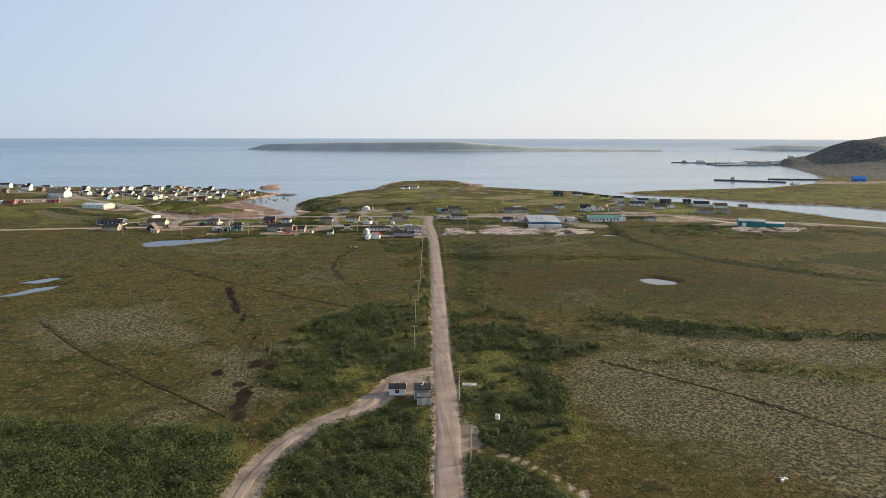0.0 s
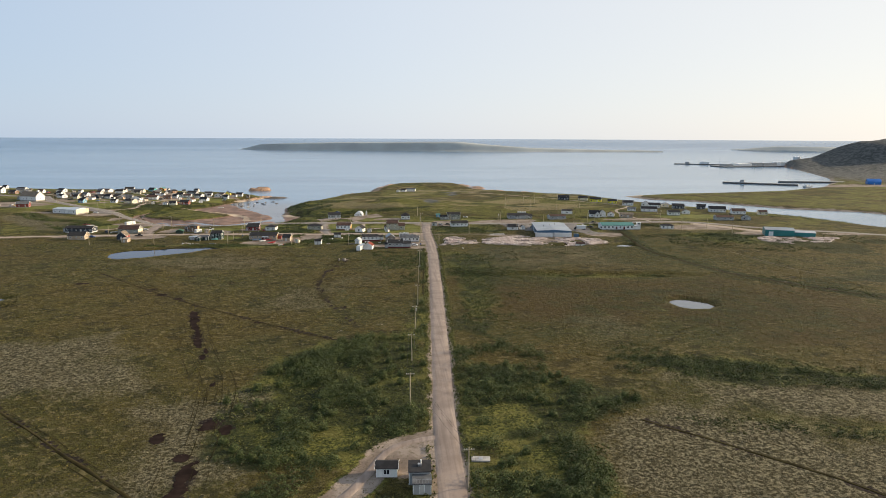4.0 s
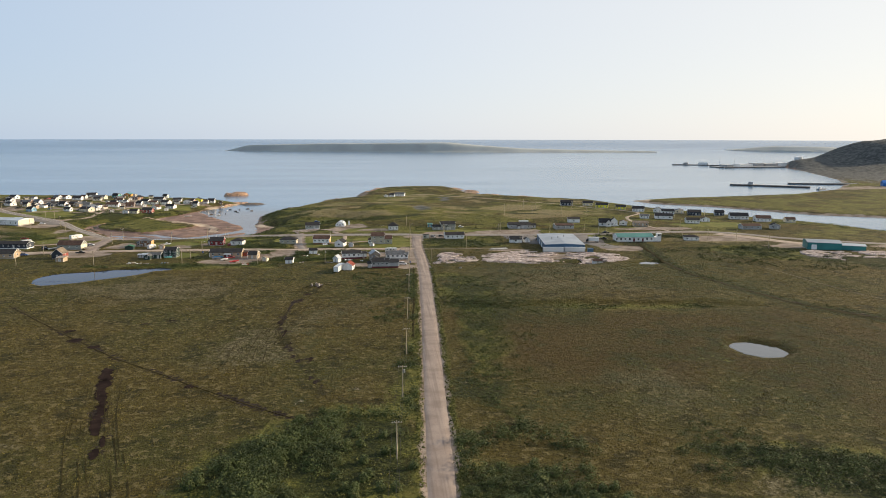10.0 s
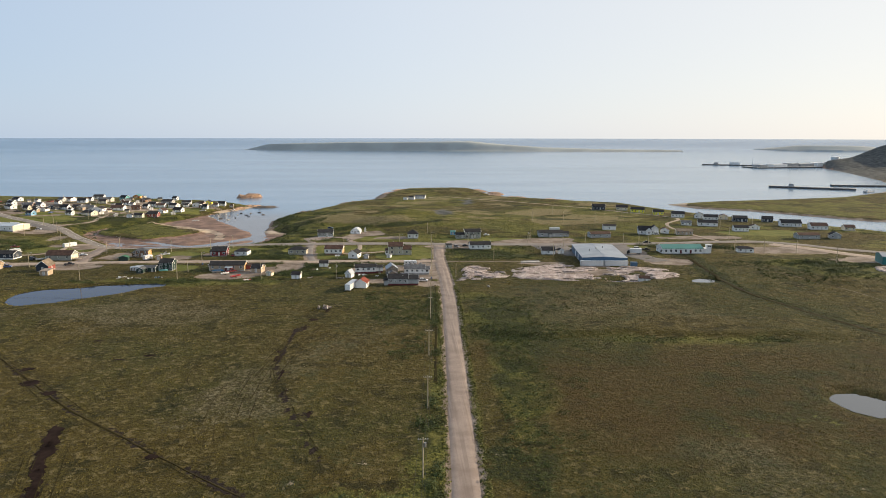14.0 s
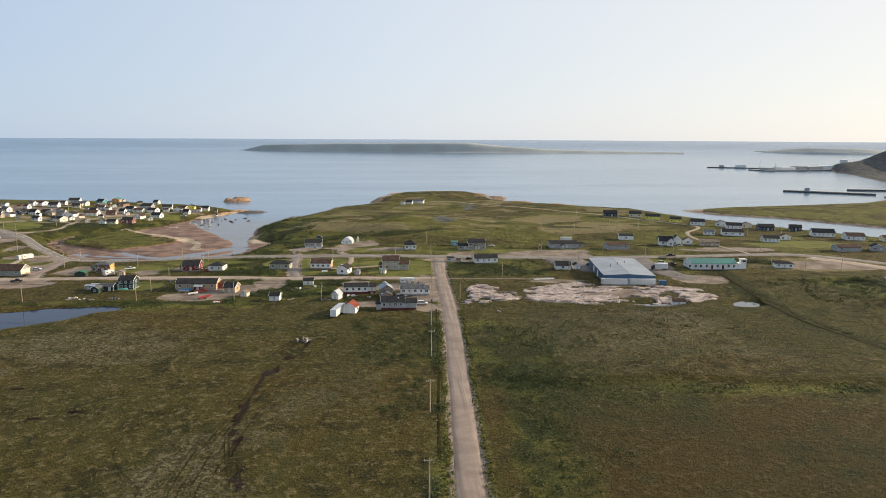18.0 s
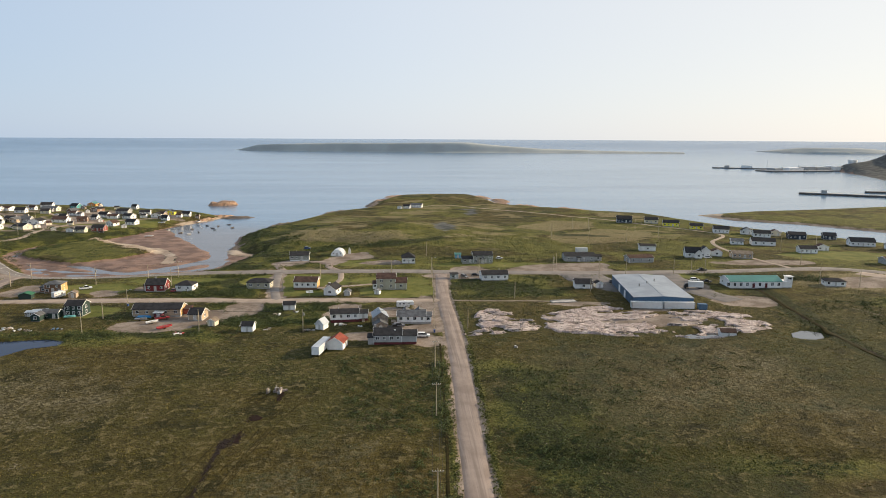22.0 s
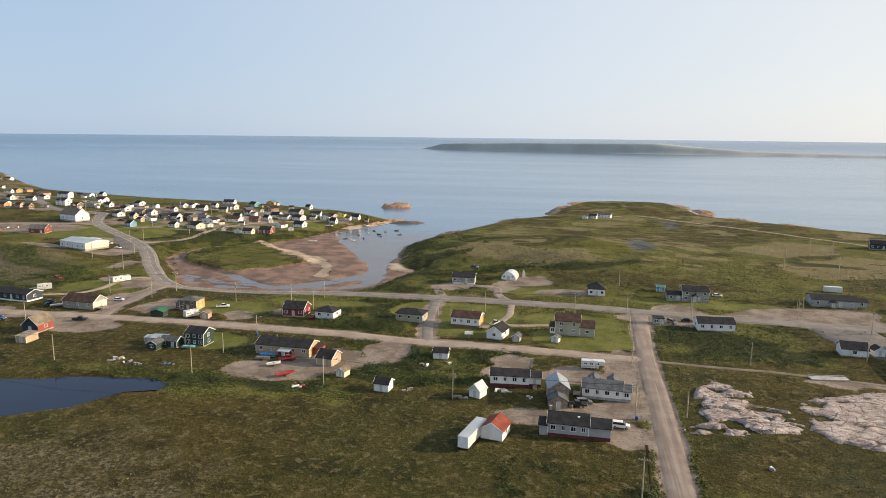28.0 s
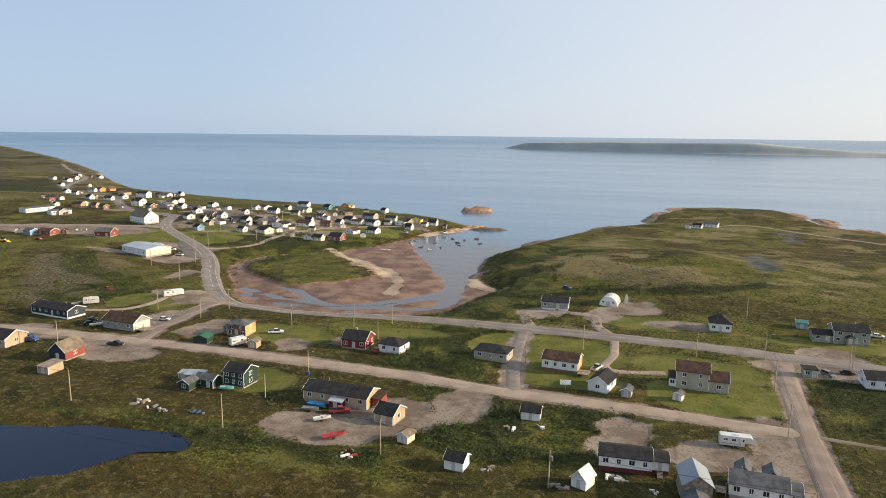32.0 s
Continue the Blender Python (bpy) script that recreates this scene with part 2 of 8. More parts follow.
def plain(name, colour, rough=0.8, metal=0.0, vary=0.18, scale=0.7, grain=6.0):
    """A surface of one colour with stains at two scales."""
    m, t, b = material(name, rough, metal)
    big, small = noise_at(t, scale, 3), noise_at(t, grain, 3)
    dark = tuple(c * (1 - vary) for c in colour)
    light = tuple(min(c * (1 + vary * 0.6), 0.95) for c in colour)
    col = blend(t, remap(t, big, 0.35, 0.65), dark, light)
    col = blend(t, maths(t, "MULTIPLY", remap(t, small, 0.4, 0.7), 0.35), col, dark)
    t.links.new(col, b.inputs["Base Color"])
    return m


def siding(name, colour, vary=0.12):
    m = plain(name, colour, 0.7, 0.0, vary, 0.25, 2.5)
    t = m.node_tree
    co = t.nodes.new("ShaderNodeTexCoord")
    sep = t.nodes.new("ShaderNodeSeparateXYZ")
    t.links.new(co.outputs["Object"], sep.inputs[0])
    lap = maths(t, "FRACT", maths(t, "MULTIPLY", sep.outputs["Z"], 5.0), 0.0)
    bump(t, t.nodes["Principled BSDF"], lap, 0.5, 0.02)
    return m


def shingles(name, colour):
    m = plain(name, colour, 0.95, 0.0, 0.3, 0.5, 4.0)
    t = m.node_tree
    t.nodes["Principled BSDF"].inputs["Specular IOR Level"].default_value = 0.15
    bump(t, t.nodes["Principled BSDF"], noise_at(t, 5.0, 4), 0.4, 0.03)
    return m


def sheet_metal(name, colour, rough=0.45, ribs=4.0):
    m = plain(name, colour, rough, 0.25, 0.15, 0.12, 1.5)
    t = m.node_tree
    co = t.nodes.new("ShaderNodeTexCoord")
    sep = t.nodes.new("ShaderNodeSeparateXYZ")
    t.links.new(co.outputs["Object"], sep.inputs[0])
    rib = maths(t, "PINGPONG", maths(t, "MULTIPLY", sep.outputs["X"], ribs), 0.5)
    bump(t, t.nodes["Principled BSDF"], rib, 0.4, 0.03)
    return m


def attribute(tree, name):
    n = tree.nodes.new("ShaderNodeAttribute")
    n.attribute_name = name
    return n.outputs["Fac"]


def land_material():
    m, t, b = material("land", 0.95)
    b.inputs["Specular IOR Level"].default_value = 0.12
    broad, mid, fine = noise_at(t, 0.014, 5), noise_at(t, 0.1, 6, None, 0.62), noise_at(t, 1.1, 6, None, 0.68)
    tuft = noise_at(t, 0.42, 6, None, 0.72)
    grit = noise_at(t, 3.4, 5, None, 0.7)
    col = blend(t, remap(t, broad, 0.38, 0.62), (0.08, 0.06, 0.013), (0.056, 0.056, 0.012))
    col = blend(t, maths(t, "MULTIPLY", remap(t, mid, 0.46, 0.62), 0.7), col, (0.082, 0.067, 0.019))
    col = blend(t, maths(t, "MULTIPLY", remap(t, mid, 0.5, 0.36), 0.75), col, (0.022, 0.023, 0.007))
    col = blend(t, maths(t, "MULTIPLY", remap(t, fine, 0.46, 0.64), 0.6), col, (0.017, 0.015, 0.006))
    col = blend(t, maths(t, "MULTIPLY", remap(t, grit, 0.51, 0.62), 0.9), col, (0.009, 0.008, 0.004))
    col = blend(t, maths(t, "MULTIPLY", remap(t, tuft, 0.53, 0.61), 0.62), col, (0.16, 0.13, 0.058))
    edge = maths(t, "MULTIPLY", maths(t, "SUBTRACT", mid, 0.5), 1.7)
    edge = maths(t, "ADD", edge, maths(t, "MULTIPLY", maths(t, "SUBTRACT", fine, 0.5), 1.2))

    def zone(col, name, paint, lo=0.35, hi=0.65, amount=1.0):
        k = remap(t, maths(t, "ADD", attribute(t, name), edge), lo, hi, 0.0, amount)
        return blend(t, k, col, paint)

    leafy = blend(t, remap(t, fine, 0.4, 0.62), (0.03, 0.036, 0.009), (0.135, 0.13, 0.029))
    leafy = blend(t, maths(t, "MULTIPLY", remap(t, mid, 0.48, 0.62), 0.6), leafy, (0.145, 0.13, 0.034))
    col = zone(col, "green", leafy, 0.3, 0.75)
    rust = blend(t, remap(t, fine, 0.4, 0.6), (0.024, 0.017, 0.006), (0.068, 0.041, 0.012))
    col = zone(col, "rust", rust, 0.35, 1.0, 0.62)
    dry = blend(t, remap(t, fine, 0.4, 0.6), (0.12, 0.098, 0.044), (0.225, 0.185, 0.098))
    col = zone(col, "dry", dry, 0.3, 0.9, 0.85)
    lich = blend(t, remap(t, noise_at(t, 0.9, 6, None, 0.75), 0.44, 0.6), (0.038, 0.032, 0.013), (0.19, 0.166, 0.1))
    col = zone(col, "lichen", lich, 0.3, 0.95)
    # dark green: shade painted beneath the thickets, also plain darker bog patches
    shade_heath = blend(t, remap(t, fine, 0.42, 0.6), (0.01, 0.014, 0.005), (0.04, 0.046, 0.012))
    col = zone(col, "under", shade_heath, 0.35, 0.8, 0.92)
    lawn = blend(t, remap(t, mid, 0.35, 0.65), (0.085, 0.095, 0.02), (0.15, 0.142, 0.038))
    lawn = blend(t, maths(t, "MULTIPLY", remap(t, fine, 0.48, 0.66), 0.6), lawn, (0.06, 0.068, 0.014))
    col = zone(col, "lawn", lawn, 0.4, 0.6)
    dirt = blend(t, remap(t, mid, 0.4, 0.6), (0.155, 0.12, 0.094), (0.26, 0.212, 0.172))
    dirt = blend(t, maths(t, "MULTIPLY", remap(t, fine, 0.5, 0.66), 0.6), dirt, (0.08, 0.065, 0.03))
    col = zone(col, "bare", dirt, 0.4, 0.62)
    col = zone(col, "mud", (0.022, 0.015, 0.012), 0.42, 0.6)
    crag = blend(t, remap(t, mid, 0.42, 0.6), (0.048, 0.052, 0.053), (0.105, 0.108, 0.104))
    col = zone(col, "crag", crag, 0.3, 0.8, 0.95)
    sand = blend(t, remap(t, mid, 0.4, 0.6), (0.27, 0.2, 0.14), (0.4, 0.32, 0.235))
    col = zone(col, "sand", sand, 0.4, 0.6)
    wet = blend(t, remap(t, mid, 0.42, 0.6), (0.13, 0.08, 0.056), (0.235, 0.15, 0.106))
    k = remap(t, maths(t, "ADD", maths(t, "SUBTRACT", attribute(t, "wet"), attribute(t, "sand")), maths(t, "MULTIPLY", edge, 0.3)), 0.4, 0.6)
    col = blend(t, k, col, wet)
    t.links.new(col, b.inputs["Base Color"])
    t.links.new(remap(t, attribute(t, "wet"), 0.3, 0.9, 0.95, 0.62), b.inputs["Roughness"])
    relief = maths(t, "ADD", tuft, maths(t, "MULTIPLY", fine, 0.7))
    smooth = maths(t, "ADD", maths(t, "ADD", attribute(t, "bare"), attribute(t, "lawn")), attribute(t, "wet"))
    relief = maths(t, "MULTIPLY", relief, maths(t, "SUBTRACT", 1.0, maths(t, "MULTIPLY", maths(t, "MINIMUM", smooth, 1.0), 0.85)))
    bump(t, b, relief, 1.0, 0.95)
    return m


def water_material(name, deep, ripple, dist, rough=0.08, streaks=0.0, shallow=None):
    m, t, b = material(name, rough)
    b.inputs["IOR"].default_value = 1.33
    band = maths(t, "ADD", maths(t, "MULTIPLY", noise_at(t, 0.0035, 5, (0.3, 1.9, 1)), 0.6), maths(t, "MULTIPLY", noise_at(t, 0.02, 5, (0.2, 1.6, 1)), 0.4))
    col = blend(t, remap(t, band, 0.38, 0.62), deep, tuple(c * (1 + streaks) for c in deep))
    if shallow:  # the muddy bottom shows through in the cove
        away = t.nodes.new("ShaderNodeVectorMath")
        away.operation = "DISTANCE"
        away.inputs[1].default_value = (-170, 720, SEA)
        t.links.new(t.nodes.new("ShaderNodeTexCoord").outputs["Object"], away.inputs[0])
        col = blend(t, remap(t, maths(t, "ADD", away.outputs["Value"], maths(t, "MULTIPLY", noise_at(t, 0.03, 4), 60.0)), 120, 220, 1.0, 0.0), col, shallow)
    t.links.new(col, b.inputs["Base Color"])
    t.links.new(remap(t, band, 0.4, 0.6, rough * (1 + streaks), rough), b.inputs["Roughness"])
    waves = maths(t, "ADD", noise_at(t, ripple, 4, (0.4, 1, 1)), maths(t, "MULTIPLY", noise_at(t, ripple * 0.12, 3, (0.4, 1, 1)), 3.0))
    bump(t, b, waves, 1.0, dist)
    return m


def gravel_material(name, a, c, tracks=0.25, streaks=None):
    m, t, b = material(name, 0.95)
    col = blend(t, remap(t, noise_at(t, 0.15, 5), 0.35, 0.65), a, c)
    col = blend(t, maths(t, "MULTIPLY", remap(t, noise_at(t, 2.5, 4), 0.5, 0.7), tracks), col, tuple(v * 0.55 for v in a))
    if streaks:  # wheel paths along the way
        col = blend(t, maths(t, "MULTIPLY", remap(t, noise_at(t, 1.0, 4, streaks), 0.45, 0.68), 0.5), col, tuple(v * 0.6 for v in a))
        col = blend(t, maths(t, "MULTIPLY", remap(t, noise_at(t, 0.8, 3, streaks), 0.42, 0.3), 0.5), col, tuple(min(v * 1.25, 0.5) for v in c))
    t.links.new(col, b.inputs["Base Color"])
    bump(t, b, noise_at(t, 3.0, 5), 0.4, 0.05)
    return m


LAND = land_material()
SEAWATER = water_material("sea_water", (0.07, 0.135, 0.21), 0.16, 0.1, 0.16, 0.14, (0.11, 0.095, 0.085))
PONDWATER = water_material("pond_water", (0.006, 0.012, 0.034), 0.6, 0.01, 0.04)
PONDWATER.node_tree.nodes["Principled BSDF"].inputs["IOR"].default_value = 1.22
SHALLOWS = water_material("shallow_water", (0.03, 0.032, 0.03), 0.3, 0.01, 0.03)
SHALLOWS.node_tree.nodes["Principled BSDF"].inputs["IOR"].default_value = 1.9
GRAVEL = gravel_material("gravel", (0.2, 0.152, 0.122), (0.272, 0.215, 0.176), 0.25, (0.9, 0.025, 1))
PALE_GRAVEL = gravel_material("pale_gravel", (0.255, 0.195, 0.145), (0.345, 0.272, 0.21))
ASPHALT = gravel_material("asphalt", (0.16, 0.138, 0.12), (0.225, 0.196, 0.17), 0.25, (0.03, 0.7, 1))
DARK_LOT = gravel_material("dark_gravel_lot", (0.1, 0.09, 0.082), (0.15, 0.132, 0.118))
PAINT_LINE = plain("road_paint", (0.6, 0.58, 0.5), 0.8, 0, 0.3, 0.4, 3)

# ---- the land as one sheet ----
def axis_lines(lo, hi, fine, step_fine, grow, cap):
    """Coordinates that are close together between the two fine limits and spread outwards."""
    a, b = fine
    mid = list(np.arange(a, b + 0.1, step_fine))
    left, s, v = [], step_fine, a
    while v > lo:
        s = min(s * grow, cap)
        v -= s
        left.append(v)
    right, s, v = [], step_fine, mid[-1]
    while v < hi:
        s = min(s * grow, cap)
        v += s
        right.append(v)
    return np.array(left[::-1] + mid + right)


def sheet_mesh(name, xs, ys, z):
    nx, ny = len(xs), len(ys)
    gx, gy = np.meshgrid(xs, ys)
    co = np.stack([gx, gy, z], -1).reshape(-1, 3)
    i = (np.arange(ny - 1)[:, None] * nx + np.arange(nx - 1)[None, :]).ravel()
    quads = np.stack([i, i + 1, i + nx + 1, i + nx], -1)
    me = bpy.data.meshes.new(name)
    fill_mesh(me, co, quads)
    return me


def fill_mesh(me, co, polys, smooth=True):
    """Fills a mesh from arrays of corners and of equal-sided faces."""
    n, k = polys.shape
    me.vertices.add(len(co))
    me.vertices.foreach_set("co", np.asarray(co, np.float32).ravel())
    me.loops.add(n * k)
    me.loops.foreach_set("vertex_index", polys.ravel().astype(np.int32))
    me.polygons.add(n)
    me.polygons.foreach_set("loop_start", np.arange(0, n * k, k, dtype=np.int32))
    me.polygons.foreach_set("use_smooth", np.full(n, smooth))
    me.update(calc_edges=True)


MAIN_ROAD = [(1, 60), (4, 100), (6.8, 131.7), (8.4, 153), (10.1, 180.7), (11.4, 219.7), (14.4, 278), (19.2, 375.5), (21.4, 425.9), (23.3, 470), (24.6, 525),
             (24.4, 570), (25.6, 600), (27, 629)]
COAST_ROAD = [(470, 480), (400, 530), (337, 571), (300, 598), (278, 622), (255, 634), (232, 634), (183, 631), (108, 630), (70, 632), (30, 635), (4, 637), (-26, 638), (-70, 638),
              (-115, 636), (-150, 633), (-175, 634), (-192.5, 636), (-207, 645), (-221, 658), (-242, 683), (-256, 702), (-269, 717), (-288, 735), (-307, 749), (-335, 768), (-354, 782),
              (-367, 797), (-380, 817), (-391, 836)]
HILL_ROAD = [(-391, 836), (-408, 839), (-441, 843), (-488, 878), (-533, 920), (-573, 943), (-610, 957), (-656, 979), (-726, 1040), (-790, 1116), (-845, 1184), (-937, 1261), (-1083, 1374), (-1244, 1509)]
SECOND_STREET = [(24.5, 569), (-6.5, 571.5), (-37, 572), (-54, 572), (-90, 575), (-123, 576), (-154, 576), (-201, 574), (-237, 571.5), (-275, 568), (-330, 560)]
CONNECTOR = [(-52.5, 573), (-56, 589), (-59, 606), (-62, 635)]
LINK = [(-190, 575), (-195, 590), (-196, 605), (-199, 622), (-200, 642)]
PUMP_TRACK = [(9, 209), (2, 207), (-4, 202), (-8.5, 191), (-14, 180.3), (-25.4, 170), (-31, 162), (-34.5, 153), (-37, 143), (-38.5, 130), (-40, 110)]
EAST_TRACK = [(11, 157), (16, 152), (22.5, 149), (29.4, 143), (34, 135), (37, 128), (41, 115)]
NORTH_TRACK = [(232, 634), (225, 690), (232, 737), (256, 776), (218, 834), (190, 876), (153, 914), (105, 958), (60, 1004), (30, 993)]
SIDE_LANE = [(25, 569), (45, 567), (66, 566), (100, 560)]
MUD_TRACKS = [[(-150.9, 280), (-117.6, 240), (-98, 221), (-79.5, 204), (-63, 189), (-50.6, 177)],
              [(-165, 428), (-123, 383), (-93, 352), (-64, 327), (-27, 296), (-11, 286)],
              [(-40, 425), (-40, 387), (-38, 371), (-27, 338), (-16, 311)],
              [(65, 216), (78, 203), (96, 183.5), (110, 164), (120, 152), (150, 118)],
              [(183, 585), (176, 536), (170, 500), (170, 467), (181, 426), (192, 397), (230, 350), (300, 300)]]
EAST_TRAIL = [(205, 545), (210, 528), (222, 485), (228, 444), (240, 400), (290, 330)]
WHEEL_RUTS = [[(-88, 335), (-81, 313), (-75, 295), (-68, 277), (-58, 252), (-53, 225), (-49, 193), (-47, 178)],
              [(-7, 420), (-18, 445), (-24, 462)], [(-38, 470), (-34, 440), (-36, 425)]]
MUD_POOLS = [(-87, 333, 2.0, 5.5), (-84, 324, 2.5, 6.5), (-81, 314, 2.2, 6.5), (-77.5, 305, 1.6, 6), (-74.5, 294, 1.8, 5.5), (-69, 284, 1.2, 4), (-68, 276.5, 1.5, 3), (-58, 250, 0.9, 1.6),
             (-51, 220.5, 3.3, 4), (-46, 217.6, 2.4, 2.8), (-62, 212, 2.2, 3), (-49.6, 190, 2.5, 8.5), (-47.7, 178, 1.5, 4), (-53, 202, 2.6, 2), (-37, 373, 0.8, 4), (-33, 360, 0.5, 4),
             (-112, 372, 4, 2.4), (-102, 362, 3.4, 2), (-41, 391, 1.4, 2.4), (-42, 398, 0.7, 1.6),
             (-35, 440, 2.4, 1.8), (-37, 428, 0.8, 3), (-31, 455, 1.2, 4), (-160, 398, 5, 1.4), (-121, 384, 3, 1.6), (-58, 320, 1.6, 1.2),
             (-24, 342, 0.7, 3), (-94, 392, 3.4, 0.9), (-86, 396, 2, 0.7), (-112, 415, 3, 0.8)]
LAWNS = [(-344, 744, 24, 20), (-238, 622, 9, 14), (-320, 800, 28, 26), (-140, 600, 16, 12), (-300, 770, 14, 20), (-46, 612, 26, 20), (-40, 590, 22, 10), (5, 588, 22, 14), (0, 612, 22, 12), (-66, 617, 12, 14), (-150, 602, 14, 8), (-112, 616, 26, 8), (-130, 556, 14, 10),
         (-220, 628, 14, 12), (-340, 755, 40, 22), (60, 655, 40, 7), (150, 618, 24, 8), (-320, 790, 22, 14), (-250, 850, 50, 30), (290, 680, 40, 18), (-15, 660, 22, 8)]
BARE_PATCHES = [(-385, 758, 42, 15), (-425, 745, 34, 18), (-213, 636, 9, 15), (-285, 700, 14, 7), (-430, 738, 34, 14), (-330, 704, 16, 5), (790, 1105, 110, 26), (700, 1085, 50, 16), (262, 590, 26, 9), (352, 545, 20, 8), (104, 530, 34, 9), (166, 562, 16, 11), (112, 548, 10, 5), (80, 560, 24, 4), (95, 640, 30, 14), (110, 650, 22, 10), (-80, 545, 16, 14), (-92, 532, 18, 10), (-65, 556, 8, 12), (3, 548, 16, 8), (12, 521, 12, 6), (-10, 514, 11, 6), (15, 508, 7, 8), 
                (16, 550, 8, 22), (-20, 552, 9, 12), (-5, 660, 14, 6), (35, 623, 20, 9), (-190, 562, 16, 10), (-225, 570, 20, 6), (-300, 735, 24, 7), (-400, 742, 36, 12), (-279, 708, 10, 12), (-252, 672, 6, 14), (-236, 640, 7, 7), (-178, 596, 8, 12),
                (152, 590, 10, 20), (250, 596, 26, 14), (296, 556, 30, 14), (-22, 681, 12, 9), (-60, 662, 9, 8), (-35, 668, 8, 10), (-138, 590, 9, 7), (1, 198, 8, 7), (14, 160, 4, 7),
                (45, 640, 10, 12), (225, 655, 30, 10), (-120, 600, 10, 6), (-300, 815, 24, 7), (-240, 570, 16, 8), (-205, 600, 8, 12)]
LICHEN_RINGS = [[(47, 191), (54, 213), (74, 219), (108, 208), (160, 190), (230, 150), (180, 90), (120, 105), (79, 137), (65, 152), (49, 168)],
                [(41, 496), (125, 504), (138, 465), (149, 424), (116, 416), (70, 418), (38, 440)],
                [(-52, 385), (-20, 425), (-6, 440), (-5, 410), (-25, 370)], [(-150, 300), (-110, 300), (-80, 250), (-120, 230), (-150, 260)],
                [(-75, 230), (-40, 240), (-35, 180), (-70, 180)], [(90, 250), (160, 235), (220, 240), (230, 210), (150, 205), (95, 228)],
                [(-180, 455), (-110, 485), (-80, 470), (-60, 440), (-120, 430)], [(-359, 679), (-348, 693), (-311, 693), (-272, 663), (-258, 632), (-270, 612), (-290, 610)],
                [(74, 322), (94, 324), (102, 303), (91, 283), (68, 284), (68, 302)], [(-66, 724), (-49, 748), (-15, 746), (26, 736), (30, 723), (4, 711), (-30, 713)], [(-60, 380), (-35, 400), (-30, 350), (-60, 330)]]
GREEN_RINGS = [[(-48, 202), (-50, 235), (-35, 280), (-12, 300), (8, 290), (6, 215), (-2, 208), (-15, 195)], [(17, 270), (40, 262), (60, 240), (75, 228), (50, 215), (46, 190), (45, 165), (25, 150), (14, 165)],
               [(-36, 150), (-26, 166), (-12, 178), (4, 180), (6, 120), (-30, 110)], [(-150, 110), (-130, 190), (-90, 175), (-42, 168), (-45, 110)], [(12, 150), (30, 140), (34, 100), (6, 100)],
               [(14, 290), (5, 290), (15, 480), (20, 480)], [(27, 300), (30, 480), (60, 470), (45, 350), (36, 290)], [(72, 272), (110, 262), (150, 246), (190, 240), (188, 232), (140, 232), (90, 246)],
               [(60, 222), (104, 214), (150, 196), (200, 190), (200, 184), (130, 194), (75, 214)],
               [(-110, 640), (-95, 690), (-90, 720), (-118, 800), (-100, 870), (-60, 800), (-60, 700), (-30, 650)], [(-100, 578), (-64, 578), (-70, 632), (-98, 630)], [(30, 632), (32, 573), (90, 573), (84, 625)],
               [(-80, 568), (-10, 566), (-28, 535), (-60, 528), (-85, 540)], [(-200, 660), (-235, 700), (-215, 780), (-195, 830), (-300, 830), (-290, 745)], [(-300, 640), (-250, 650), (-235, 620), (-270, 600)],
               [(-175, 520), (-110, 526), (-75, 528), (-58, 514), (-110, 513)], [(205, 560), (260, 560), (290, 500), (230, 510)], [(-60, 760), (60, 735), (100, 770), (95, 720), (20, 705), (-55, 715)], [(-244, 735), (-234, 712), (-210, 694), (-190, 690), (-178, 720), (-200, 756), (-216, 776), (-232, 762)],
               [(28, 408), (60, 404), (100, 402), (150, 398), (150, 404), (100, 408), (60, 411), (28, 416)], [(-270, 736), (-282, 801), (-242, 794), (-222, 799), (-205, 845), (-180, 910), (-190, 930), (-213, 857), (-236, 820), (-295, 824)],
               [(-71, 722), (-49, 752), (-15, 750), (26, 740), (40, 721), (4, 703), (-30, 705), (-60, 698)]]
RUST_RINGS = [[(-26, 873), (-3, 896), (9, 865), (0, 832), (-21, 829)], [(32, 330), (32, 402), (150, 398), (230, 340), (220, 290), (70, 310)], [(66, 369), (99, 373), (111, 340), (104, 330), (77, 342)], [(105, 330), (145, 333), (160, 300), (122, 302), (102, 310)], [(80, 400), (180, 395), (200, 330), (160, 352), (110, 370)], [(120, 300), (260, 320), (260, 270), (140, 275)],
              [(100, 330), (180, 360), (220, 320), (170, 290), (110, 300)], [(14, 150), (24, 152), (40, 140), (70, 125), (40, 110)]]
ROCK_RINGS = [[(35.5, 544.5), (42, 555), (53.5, 546), (51, 536), (59, 532), (60.5, 522), (58, 516), (51, 515), (43, 511.5), (36, 511.4), (28.3, 514), (33, 519), (35, 521), (33, 531)], [(59, 520), (64, 540), (81, 551), (97, 556), (110, 545), (140, 546), (153, 538), (155, 518), (140, 509), (117, 505), (100, 506), (83, 508), (66, 513)],
              [(262, 512), (270, 530), (300, 524), (330, 520), (310, 500), (280, 498)], [(40, 785), (60, 800), (75, 785), (60, 772)]]


def blobs(x, y, rows, wobble, seed):
    d = np.full(x.shape, -1e9)
    for cx, cy, rx, ry in rows:
        d = np.maximum(d, (1 - np.hypot((x - cx) / rx, (y - cy) / ry)) * min(rx, ry))
    return d + wobble * fbm(x, y, 12, seed, 3)


def rings(x, y, some, wobble, seed):
    d = np.full(x.shape, -1e9)
    for ring in some:
        d = np.maximum(d, inside(x, y, ring))
    return d + wobble * fbm(x, y, 22, seed, 4)


